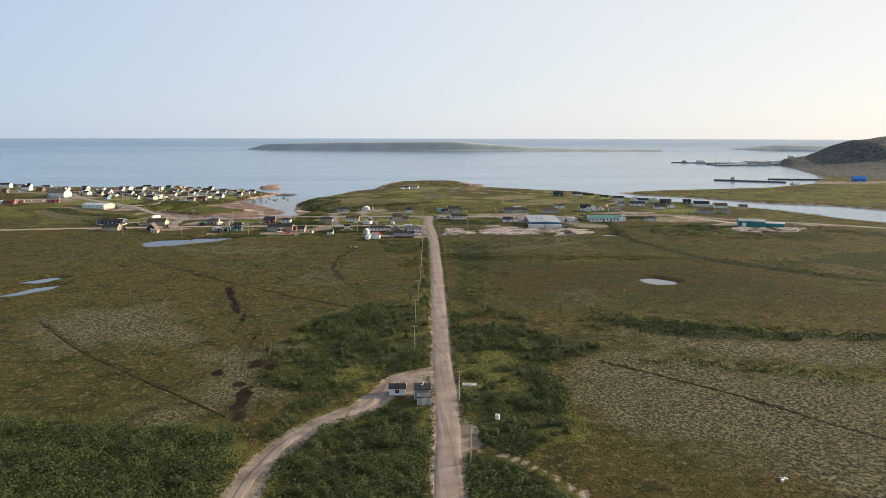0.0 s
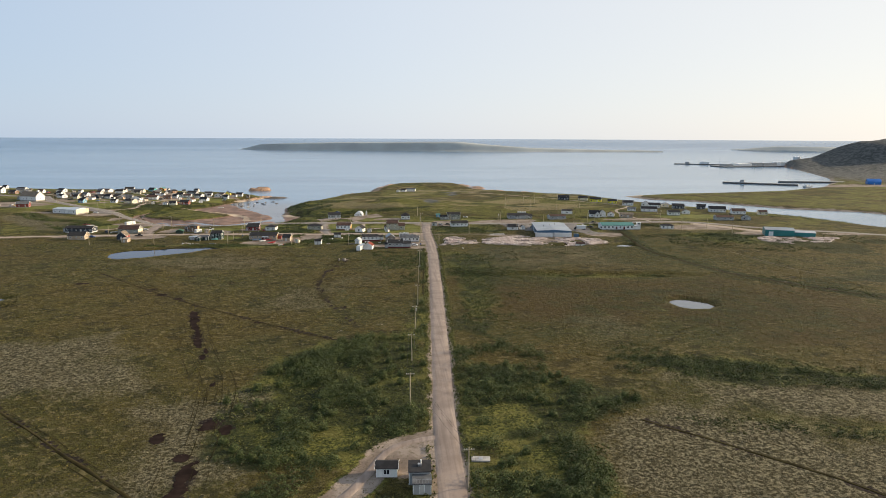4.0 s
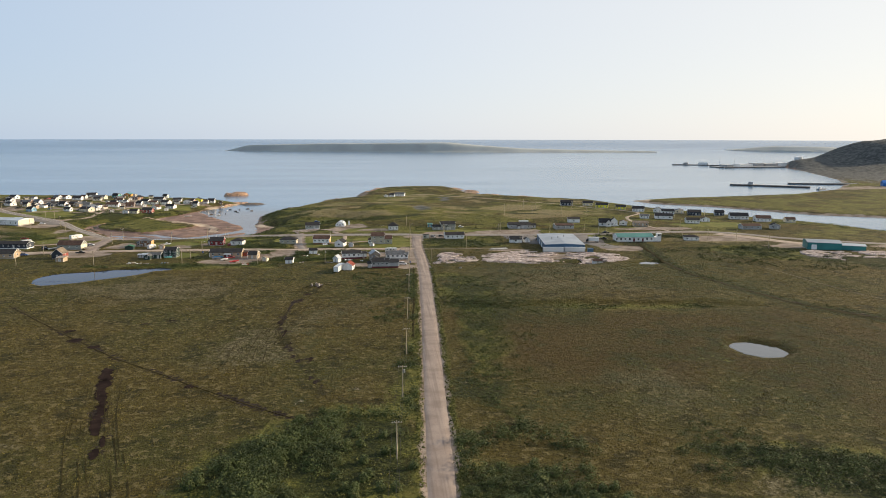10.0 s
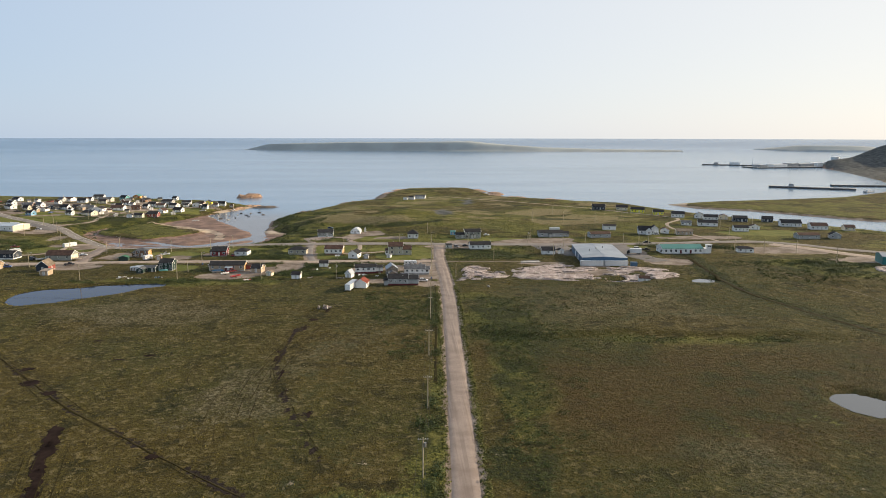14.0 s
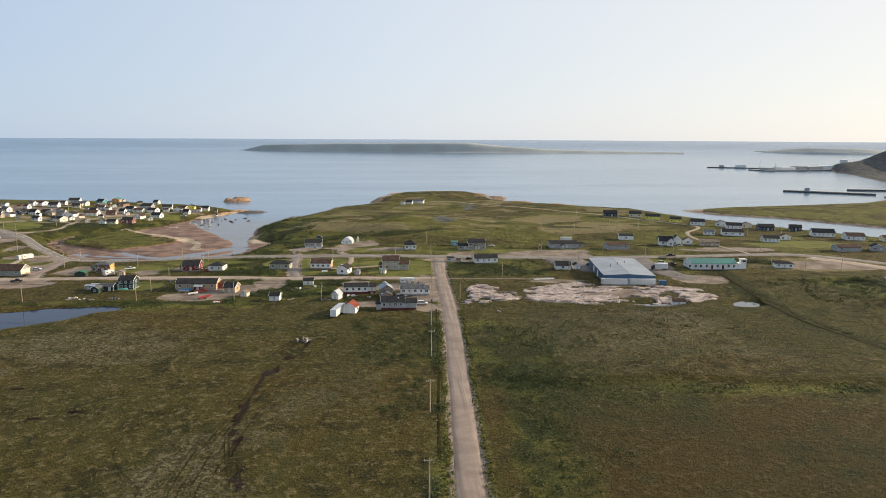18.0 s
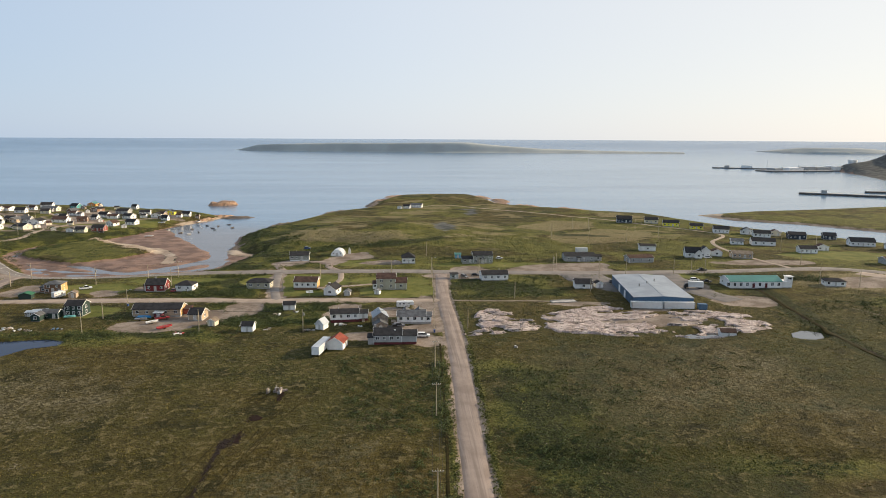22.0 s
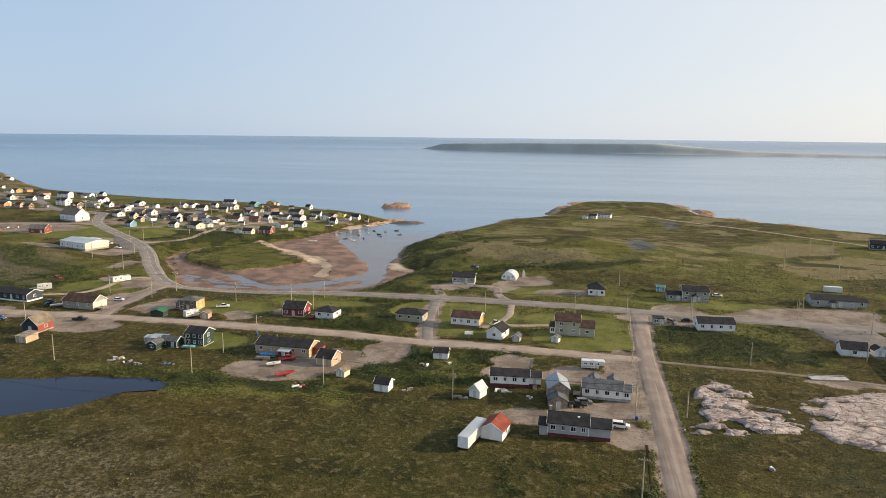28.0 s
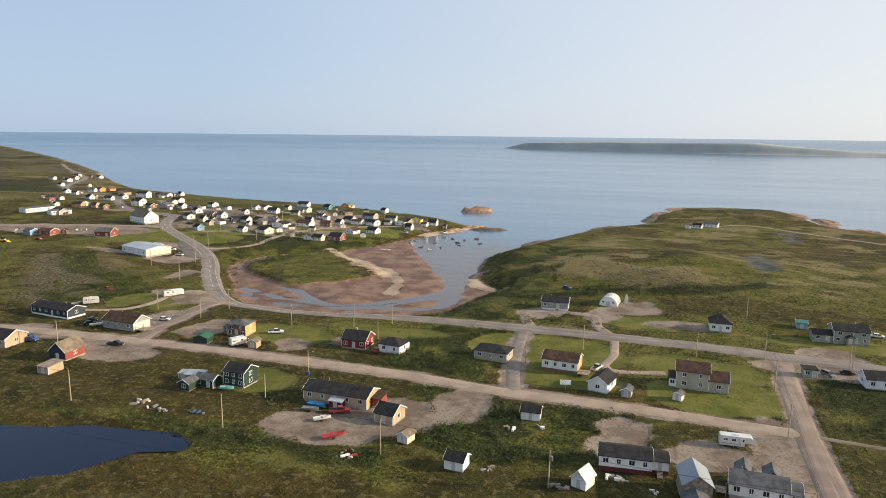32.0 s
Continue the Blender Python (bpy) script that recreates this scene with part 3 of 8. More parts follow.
XS = axis_lines(-4400, 4400, (-262, 342), 2.0, 1.024, 90)
YS = axis_lines(-3200, 3300, (96, 830), 2.0, 1.03, 90)
GX, GY = np.meshgrid(XS, YS)
GZ = ground(GX, GY)
land = new("ground", sheet_mesh("ground", XS, YS, GZ))
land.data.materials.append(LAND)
tagged(land, "olive and brown coastal bog with lichen, grass and shrubs", "ground", kind="structure")
shore = np.maximum(inside(GX, GY, MAINLAND), inside(GX, GY, SPIT))
road_gap = np.minimum.reduce([along(GX, GY, r) for r in (MAIN_ROAD, COAST_ROAD, SECOND_STREET, CONNECTOR, LINK, PUMP_TRACK, HILL_ROAD)])
headland = inside(GX, GY, [(-110, 700), (-60, 960), (0, 1140), (110, 1150), (150, 1010), (260, 930), (240, 760), (120, 680), (0, 690)])
in_cove = (GX > -262) & (GX < -88) & (GY > 634) & (GY < 860)
on_head = step(0, 30, headland) * step(-0.5, 0.1, fbm(GX, GY, 60, 58))
masks = {
    # shade painted under thickets; also darker bog, headland, hill and ditch patches
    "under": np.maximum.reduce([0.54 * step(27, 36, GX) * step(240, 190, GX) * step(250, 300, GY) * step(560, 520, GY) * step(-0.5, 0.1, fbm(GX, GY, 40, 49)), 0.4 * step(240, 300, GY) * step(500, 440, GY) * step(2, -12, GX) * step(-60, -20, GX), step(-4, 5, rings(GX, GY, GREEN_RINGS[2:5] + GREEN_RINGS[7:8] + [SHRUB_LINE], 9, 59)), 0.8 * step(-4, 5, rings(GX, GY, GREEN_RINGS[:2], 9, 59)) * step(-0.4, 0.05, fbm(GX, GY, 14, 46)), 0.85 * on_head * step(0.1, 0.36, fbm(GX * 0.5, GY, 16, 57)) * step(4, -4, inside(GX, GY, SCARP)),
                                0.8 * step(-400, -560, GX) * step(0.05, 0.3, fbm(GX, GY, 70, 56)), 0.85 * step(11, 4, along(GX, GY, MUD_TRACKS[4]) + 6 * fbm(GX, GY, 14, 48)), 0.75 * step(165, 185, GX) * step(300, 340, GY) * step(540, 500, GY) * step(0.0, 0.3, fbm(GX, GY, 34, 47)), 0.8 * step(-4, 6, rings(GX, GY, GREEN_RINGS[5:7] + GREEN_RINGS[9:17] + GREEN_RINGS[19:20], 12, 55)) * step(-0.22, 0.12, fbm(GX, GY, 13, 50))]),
    "lichen": np.maximum.reduce([step(-16, 16, rings(GX, GY, LICHEN_RINGS[:1] + LICHEN_RINGS[3:6] + LICHEN_RINGS[7:8], 18, 61)), 0.62 * step(-20, 20, rings(GX, GY, LICHEN_RINGS, 24, 61)), 0.95 * step(-480, -640, GX) * step(-0.2, 0.15, fbm(GX, GY, 80, 60)), 0.35 * step(-4, 6, inside(GX, GY, SCARP) + 9 * fbm(GX, GY, 14, 62))]),
    "green": np.maximum.reduce([step(-6, 8, rings(GX, GY, GREEN_RINGS, 12, 63)), 0.8 * step(7.5, 4.2, road_gap) * (GY < 560), 0.7 * step(120, 600, np.abs(GX)) * step(900, 300, GY) * step(-0.2, 0.3, fbm(GX, GY, 90, 64)),
                                0.75 * step(520, 640, GY) * step(-0.35, 0.2, fbm(GX, GY, 30, 65))]),
    "dry": 0.75 * step(-420, -640, GX) * step(600, 760, GY) * step(-0.1, 0.25, fbm(GX, GY, 60, 77)) + np.maximum(step(-3, 3, np.maximum(rings(GX, GY, [[(99, 814), (143, 868), (176, 853), (168, 821), (124, 793)], [(114, 765), (168, 808), (209, 792), (201, 756), (144, 730), (120, 731)]], 6, 74), blobs(GX, GY, [(250, 600, 40, 22), (-60, 640, 30, 6)], 8, 74))) + 0.35 * step(-10, 10, rings(GX, GY, LICHEN_RINGS[1:2], 14, 76)) + 0.7 * step(-10, 10, rings(GX, GY, LICHEN_RINGS[7:8], 14, 76)), np.maximum(0.95 * on_head * step(-0.04, 0.22, fbm(GX * 0.5, GY, 13, 75)), 1.0 * step(-4, 6, inside(GX, GY, SCARP) + 9 * fbm(GX * 0.6, GY, 12, 54)))),
    "crag": np.maximum(step(700, 1000, GX) * step(900, 1300, GY), 0.2 * step(-430, -700, GX) * step(600, 800, GY)) + 0.9 * step(-6, 6, rings(GX, GY, [[(30, 813), (42, 834), (51, 808), (50, 774), (37, 766), (30, 782)], [(69, 961), (90, 977), (86, 925), (71, 908)]], 8, 79)),
    "rust": step(-20, 20, rings(GX, GY, RUST_RINGS, 25, 66)),
    "lawn": step(-2, 2, blobs(GX, GY, LAWNS, 4, 67)) + 0.25 * step(-6, 6, rings(GX, GY, [[(82, 331), (123, 339), (135, 325), (92, 319)]], 8, 80)),
    "bare": np.maximum.reduce([0.85 * step(-6, 6, rings(GX, GY, [[(-400, 800), (-330, 780), (-255, 805), (-185, 880), (-200, 915), (-300, 965), (-400, 900)], [(-650, 1000), (-600, 940), (-480, 830), (-400, 830), (-420, 900), (-520, 990)]], 8, 44)) * step(0.02, 0.22, fbm(GX, GY, 24, 45)), step(-1.5, 1.5, blobs(GX, GY, BARE_PATCHES, 5, 68)), 0.9 * step(5.2, 3.6, road_gap), 0.75 * step(1.2, 0.6, along(GX, GY, EAST_TRACK)), 0.85 * step(14, 6, inside(GX, GY, SPIT)) * step(-2, 1, inside(GX, GY, SPIT)) * (GX < 1200)]),
    "mud": np.maximum.reduce([0.55 * step(-2.5, 1.5, blobs(GX, GY, MUD_POOLS, 2.2, 69))] + [step(1.5, 0.4, along(GX, GY, r) + 1.6 * fbm(GX, GY, 7, 70)) * 0.75 for r in MUD_TRACKS]),
    "sand": np.maximum.reduce([0.9 * step(26, 8, shore) * step(-260, -330, GX) * step(-760, -600, GX) * (GY > 880),
                               step(9, 3, shore) * (GY > 640) * (GX < 300) * step(-0.15, 0.2, fbm(GX, GY, 40, 72)) * ~in_cove,
                               step(-3, 3, rings(GX, GY, [SAND_SPIT], 4, 73)) * 0.95, 0.95 * step(5.5, 2.5, along(GX, GY, SAND_RIM) + 3 * fbm(GX, GY, 9, 53, 3)), 0.62 * step(15, 5, along(GX, GY, SAND_RIM) + 8 * fbm(GX, GY, 11, 52, 3)) * (inside(GX, GY, MOUND) > -6) * (GX > -196),
                               step(-4, 4, rings(GX, GY, [[(255, 900), (290, 950), (340, 965), (320, 900)]], 6, 73))]),
    "wet": np.where(in_cove & (shore < 1.5), step(SEA + 1.45, SEA + 1.1, GZ), step(4, -4, shore)),
}
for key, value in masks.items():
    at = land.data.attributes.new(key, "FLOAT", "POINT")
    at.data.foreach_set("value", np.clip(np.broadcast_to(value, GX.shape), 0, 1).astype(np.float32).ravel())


def ground_many(x, y):
    """Heights on the finished sheet."""
    x, y = np.asarray(x, float), np.asarray(y, float)
    i = np.clip(np.searchsorted(XS, x) - 1, 0, len(XS) - 2)
    j = np.clip(np.searchsorted(YS, y) - 1, 0, len(YS) - 2)
    u, v = (x - XS[i]) / (XS[i + 1] - XS[i]), (y - YS[j]) / (YS[j + 1] - YS[j])
    return (GZ[j, i] * (1 - u) + GZ[j, i + 1] * u) * (1 - v) + (GZ[j + 1, i] * (1 - u) + GZ[j + 1, i + 1] * u) * v


def level(x, y):
    return float(ground_many(x, y))


# ---- water ----
def disc_mesh(name, radii, height, sides=160):
    co, polys = [], []
    for r in radii:
        for k in range(sides):
            a = 2 * math.pi * k / sides
            co.append((r * math.cos(a), 200 + r * math.sin(a), height(r)))
    for j in range(len(radii) - 1):
        for k in range(sides):
            a, b = j * sides + k, j * sides + (k + 1) % sides
            polys.append((a, b, b + sides, a + sides))
    me = bpy.data.meshes.new(name)
    fill_mesh(me, np.array(co), np.array(polys))
    return me


# the far rim stands a little higher, so that the sea ends on the true horizon
sea = new("sea", disc_mesh("sea", [0.5, 300, 900, 1800, 2800, 3600, 3950, 4150, 4300, 4450, 4600, 4700], lambda r: SEA + 62 * float(step(3950, 4760, r))))
sea.data.materials.append(SEAWATER)
tagged(sea, "calm pale blue sea with light wind streaks", "sea", kind="structure")


def pond(ring, label, mat):
    bm = bmesh.new()
    cx, cy = sum(p[0] for p in ring) / len(ring), sum(p[1] for p in ring) / len(ring)
    bm.faces.new([bm.verts.new((cx + (x - cx) * 1.12 - cx, cy + (y - cy) * 1.18 - cy, 0)) for x, y in ring])
    bmesh.ops.recalc_face_normals(bm, faces=bm.faces)
    me = bpy.data.meshes.new("pond")
    bm.to_mesh(me)
    me.materials.append(mat)
    ob = new("pond", me)
    ob.location = (cx, cy, -0.62)
    if me.polygons[0].normal.z < 0:
        me.flip_normals()
    return tagged(ob, label, "pond", kind="structure")


for ring in PONDS:
    pond(ring, "still dark pond with grassy banks in the bog", PONDWATER if ring is POND_BIG else SHALLOWS)

# ---- roads ----
def smooth_line(pts, gap=3.0):
    pts = [Vector((x, y, 0)) for x, y in pts]
    pts = [pts[0] * 2 - pts[1]] + pts + [pts[-1] * 2 - pts[-2]]
    out = []
    for p0, p1, p2, p3 in zip(pts, pts[1:], pts[2:], pts[3:]):
        n = max(2, int((p2 - p1).length / gap))
        for k in range(n):
            s = k / n
            out.append(0.5 * ((2 * p1) + (p2 - p0) * s + (2 * p0 - 5 * p1 + 4 * p2 - p3) * s * s + (3 * p1 - p0 - 3 * p2 + p3) * s**3))
    return out + [pts[-2]]


def road(name, pts, width, mat, label, lift=0.0, shoulder=1.3, wander=0.35):
    line = smooth_line(pts)
    co, polys = [], []
    marks = [-width / 2 - shoulder, -width / 2, -width / 4, 0, width / 4, width / 2, width / 2 + shoulder]
    ups = [-0.35, 0.14, 0.2, 0.24, 0.2, 0.14, -0.35]
    n = len(marks)
    xs, ys = [], []
    for i, p in enumerate(line):
        d = (line[min(i + 1, len(line) - 1)] - line[max(i - 1, 0)]).normalized()
        side = Vector((d.y, -d.x, 0))
        for j, m in enumerate(marks):
            wob = wander * (float(vnoise(i * 3.0, j * 50.0, 9, 81)) - 0.5) if j in (1, n - 2) else 0
            q = p + side * (m + wob)
            xs.append(q.x), ys.append(q.y)
    mid = ground_many([p.x for p in line], [p.y for p in line])
    z = ground_many(xs, ys)
    for i in range(len(line)):
        for j in range(n):
            k = i * n + j
            zz = max(z[k], mid[i]) if 0 < j < n - 1 else z[k]
            co.append((xs[k], ys[k], zz + ups[j] + lift))
    for i in range(len(line) - 1):
        for j in range(n - 1):
            a = i * n + j
            polys.append((a, a + 1, a + n + 1, a + n))
    me = bpy.data.meshes.new(name)
    fill_mesh(me, np.array(co), np.array(polys))
    if me.polygons[len(polys) // 2].normal.z < 0:
        me.flip_normals()
    me.materials.append(mat)
    return tagged(new(name, me), label, "road", kind="structure")


road("coast_road", COAST_ROAD, 7.8, ASPHALT, "worn grey asphalt coast road with gravel shoulders", 0.03, 1.6)
road("main_road", MAIN_ROAD, 5.4, GRAVEL, "straight pinkish gravel road across the bog", 0.0)
road("village_street", SECOND_STREET, 5.4, PALE_GRAVEL, "pale gravel street between houses", -0.04)
road("connector_lane", CONNECTOR, 4.0, ASPHALT, "short grey lane joining two streets", -0.08)
road("link_lane", LINK, 5.5, GRAVEL, "pinkish gravel link lane", -0.08)
road("gravel_track", PUMP_TRACK, 2.3, GRAVEL, "narrow curved gravel track through shrubs", -0.08, 0.5)
road("hill_road", HILL_ROAD, 6.5, ASPHALT, "grey asphalt road climbing past the far houses", 0.0)
road("beach_track", NORTH_TRACK, 2.8, PALE_GRAVEL, "pale track across the headland", -0.1, 0.8)
road("side_lane", SIDE_LANE, 2.1, gravel_material("lane_dirt", (0.12, 0.092, 0.065), (0.19, 0.15, 0.11)), "narrow dirt lane beside bare rock", -0.1, 0.8)
road("village_lane", [(-288, 735), (-276, 745), (-268, 763), (-271, 788), (-274, 812), (-269, 830), (-262, 845), (-245, 862), (-222, 876), (-200, 884)], 4.0, PALE_GRAVEL, "gravel lane winding among the far houses", -0.08, 0.8)
road("upper_lane", [(-262, 845), (-285, 868), (-315, 890), (-345, 900), (-380, 880), (-400, 850)], 4.0, PALE_GRAVEL, "upper gravel lane in the far village", -0.08, 0.8)
road("yard_road", [(-350, 783), (-372, 779), (-413, 767), (-440, 752), (-480, 736)], 9.0, GRAVEL, "broad pinkish gravel yard road past the church", -0.1, 1.2)
road("hall_lot", [(-268, 717), (-280, 716), (-287, 724), (-302, 738), (-310, 748)], 9.0, DARK_LOT, "grey gravel lot beside the low hall", -0.12, 1.0)
road("field_drive", [(-250, 598), (-236, 601.5), (-226, 609), (-224, 620), (-226, 632), (-224, 644), (-217, 647)], 3.4, PALE_GRAVEL, "pale drive curving to the navy bungalow", -0.1, 0.8)
road("house_drive", [(-28, 636), (-27, 617), (-29, 605), (-24, 601), (-10, 604)], 3.2, PALE_GRAVEL, "short gravel house drive", -0.12, 0.6)
road("house_drive", [(-60, 640), (-66, 655), (-62, 664), (-40, 664), (-36, 650), (-30, 640)], 4.6, GRAVEL, "looped gravel house drive", -0.12, 0.6)
road("yard_lot", [(104, 628), (106, 612), (113, 597), (122, 588)], 24.0, DARK_LOT, "dark grey gravel lot beside the warehouse", -0.14, 1.0)
road("truck_lot", [(152, 626), (150, 608), (150, 592), (154, 575), (160, 562)], 14.0, DARK_LOT, "grey gravel truck lot behind the warehouse", -0.14, 1.0)
road("store_lot", [(262, 622), (278, 600), (292, 575), (305, 556)], 11.0, PALE_GRAVEL, "pale wide gravel drive to the teal warehouse", -0.14, 1.0)


def painted_line(pts, off, width, label, dash=0.0):
    line = smooth_line(pts, 2.0)
    co, polys = [], []
    for i in range(len(line) - 1):
        if dash and int(i * 2.0 / dash) % 2:
            continue
        d = (line[i + 1] - line[i]).normalized()
        side = Vector((d.y, -d.x, 0))
        for p in (line[i], line[i + 1]):
            z = level(p.x, p.y) + 0.3
            for s in (off - width / 2, off + width / 2):
                co.append((p.x + side.x * s, p.y + side.y * s, z))
        k = len(co)
        polys.append((k - 4, k - 3, k - 1, k - 2))
    me = bpy.data.meshes.new("road_marking")
    fill_mesh(me, np.array(co), np.array(polys), False)
    if me.polygons[0].normal.z < 0:
        me.flip_normals()
    me.materials.append(PAINT_LINE)
    return tagged(new("road_marking", me), label, "marking", kind="structure")


for off in (-3.0, 3.0):
    painted_line(COAST_ROAD[14:], off, 0.16, "worn white edge line on the coast road")
painted_line(COAST_ROAD[14:], 0.0, 0.18, "worn dashed centre line on the coast road", 6.0)


# ---- mud pools and wheel ruts in the bog ----
MUD = plain("wet_mud", (0.022, 0.014, 0.011), 0.95, 0, 0.4, 0.3, 3)
RUT = plain("rut_soil", (0.036, 0.029, 0.011), 0.95, 0, 0.4, 0.2, 2)
RUT.node_tree.nodes["Principled BSDF"].inputs["Specular IOR Level"].default_value = 0.04
MUD.node_tree.nodes["Principled BSDF"].inputs["Specular IOR Level"].default_value = 0.04
for k, (cx, cy, rx, ry) in enumerate(MUD_POOLS):
    lean = -0.3 if k < 7 else 0.0
    rx = 0.72 * rx
    ux, uy = np.arange(-1.7 * rx, 1.7 * rx + 0.3, 0.3), np.arange(-1.7 * ry, 1.7 * ry + 0.3, 0.3)
    mu, mv = np.meshgrid(ux, uy)
    px, py = cx + mu + lean * mv, cy + mv
    px, py = px + 0.25 * fbm(px, py, 0.9, 88), py + 0.25 * fbm(px, py, 0.9, 89)
    fill = 1 - np.hypot(mu / rx, mv / ry) + 1.1 * fbm(px, py, 3.4, 90 + k, 4)
    nx = len(ux)
    cells = (np.arange(len(uy) - 1)[:, None] * nx + np.arange(nx - 1)[None, :])[fill[:-1, :-1] > -0.02]
    used, index = np.unique(np.stack([cells, cells + 1, cells + nx + 1, cells + nx], -1), return_inverse=True)
    flat = np.stack([px, py, ground_many(px, py) + 0.08], -1).reshape(-1, 3)[used]
    me = bpy.data.meshes.new("mud_pool")
    fill_mesh(me, flat, index.reshape(-1, 4), True)
    me.materials.append(MUD)
    tagged(new("mud_pool", me), "ragged dark pool of wet bog mud", "mud", kind="structure")


def arc(cx, cy, r, a0, a1, squash=1.0):
    """Points of a wheel's turn about a centre."""
    return [(cx + r * math.cos(radians(a)), cy + squash * r * math.sin(radians(a))) for a in np.linspace(a0, a1, 9)]


SWIRLS = [(arc(-40, 448, 7 + 2.1 * k, 150 + 3 * k, 275 + 5 * k, 1.3), (-0.4, 0.5)) for k in range(9)] + [(arc(-14, 432, 20 + 3.0 * k, 95 + 4 * k, 190 + 5 * k, 1.2), (-0.5, 0.4)) for k in range(7)]


def ruts(lines, seed, width=0.18):
    """Thin broken ribbons beside one another, where wheels have cut the turf."""
    co, polys = [], []
    for pts, offsets in lines:
        line = smooth_line(pts, 1.5)
        xs = np.array([p.x for p in line])
        ys = np.array([p.y for p in line])
        dx, dy = np.gradient(xs), np.gradient(ys)
        ln = np.hypot(dx, dy) + 1e-9
        sx, sy = dy / ln, -dx / ln
        for q, off in enumerate(offsets):
            s = np.arange(len(xs)) * 1.5
            o = off + 1.4 * fbm(s, s * 0 + 31 * q, 60, seed + q, 2) + 0.3 * fbm(s, s * 0 + 31 * q, 9, seed + q + 7, 3)
            gap = fbm(s, s * 0 + 17 * q, 16, seed + 40 + q, 3)
            w = width * np.clip(0.25 + 3.0 * gap, 0, 1.3) / 2 * np.clip(np.minimum(s, s[-1] - s) / 20, 0, 1)
            for side in (-1, 1):
                x, y = xs + sx * (o + side * w), ys + sy * (o + side * w)
                co.append(np.stack([x, y, ground_many(x, y) + 0.09], -1))
            base = sum(len(c) for c in co[:-2])
            m = len(xs)
            for j in range(m - 1):
                if w[j] > 0.04 or w[j + 1] > 0.04:
                    polys.append((base + j, base + m + j, base + m + j + 1, base + j + 1))
    me = bpy.data.meshes.new("wheel_ruts")
    fill_mesh(me, np.concatenate(co), np.array(polys), False)
    up = np.array([p.normal.z for p in me.polygons[:50]]).mean()
    if up < 0:
        me.flip_normals()
    me.materials.append(RUT)
    return tagged(new("wheel_ruts", me), "dark wheel ruts cut into the bog turf", "ruts", kind="stuff")


ruts([(WHEEL_RUTS[0], (-6, -4.9, -4.1, -3.2, -2.2, -1.2, 1.2, 2.2, 3.1, 4, 5.2, 6.4)), (MUD_TRACKS[1], (-2.2, -0.9, 0.8, 2.0, 3.4)), (MUD_TRACKS[0], (-1.6, -0.6, 0.7, 1.8)),
      (MUD_TRACKS[2], (-1.2, 0.6, 1.6)), ([(-24, 475), (-30, 455), (-36, 435), (-42, 405), (-46, 375), (-46, 345), (-40, 318)], (-8, -7, -5.9, -4.8, -3.9, -3, -2.1, -1.2, -0.4, 0.8, 1.8, 2.7, 3.6, 4.6, 5.7)),
      ([(-30, 462), (-8, 455), (10, 430)], (-0.7, 0.7)), ([(-46, 345), (-66, 372), (-60, 400), (-40, 418)], (-0.8, 0.7, 2.2))], 700)
ruts(SWIRLS, 730, 0.2)
ruts([(MUD_TRACKS[4], (-1.0, 0.0, 0.9)), (EAST_TRAIL, (-0.8, 0.8)), (MUD_TRACKS[3], (-0.5, 0.5))], 760, 0.7)
road("ditch", MUD_TRACKS[4], 1.5, RUT, "narrow dark drainage ditch through the bog", -0.1, 0.5, 0.9)
road("footpath", EAST_TRAIL, 1.0, plain("trodden_path", (0.13, 0.105, 0.06), 0.95, 0, 0.3, 0.3, 3), "faint pale footpath beside the ditch", -0.16, 0.5, 0.9)
road("ditch", [(18.6, 503), (17.2, 470), (15.4, 430), (13.6, 395), (12.0, 365)], 0.9, RUT, "dark drainage ditch beside the gravel road", -0.16, 0.5, 0.6)
road("ditch", MUD_TRACKS[3], 0.8, RUT, "thin dark drain across the lichen field", -0.14, 0.4, 0.7)
road("ditch", MUD_TRACKS[0], 0.7, RUT, "thin dark drain across the bog", -0.14, 0.4, 0.7)
road("ditch", MUD_TRACKS[1], 0.7, RUT, "long dark wheel track across the bog", -0.16, 0.4, 0.8)

# ---- building blocks ----
def mesh_of(name, bm, mat):
    bmesh.ops.recalc_face_normals(bm, faces=bm.faces)
    me = bpy.data.meshes.new(name)
    bm.to_mesh(me)
    bm.free()
    me.materials.append(mat)
    return me


def hang(name, me, parent, loc=(0, 0, 0), rz=0.0, label=""):
    """Links a mesh as a part under a thing or a part."""
    ob = new(name, me)
    ob.parent = parent
    ob.location, ob.rotation_euler = loc, (0, 0, radians(rz))
    return tagged(ob, label)


def part(name, bm, mat, parent, label="", loc=(0, 0, 0), rz=0.0):
    return hang(name, mesh_of(name, bm, mat), parent, loc, rz, label)


def thing(name, x, y, rot, label, category, z=None, group=""):
    ob = new(name)
    ob.empty_display_size = 0.5
    ob.location = (x, y, level(x, y) if z is None else z)
    ob.rotation_euler = (0, 0, radians(rot))
    return tagged(ob, label, category, group)


def box(bm, x0, x1, y0, y1, z0, z1):
    v = [bm.verts.new((x, y, z)) for z in (z0, z1) for x, y in ((x0, y0), (x1, y0), (x1, y1), (x0, y1))]
    for f in ((0, 1, 2, 3), (4, 5, 6, 7), (0, 1, 5, 4), (1, 2, 6, 5), (2, 3, 7, 6), (3, 0, 4, 7)):
        bm.faces.new([v[i] for i in f])
    return bm


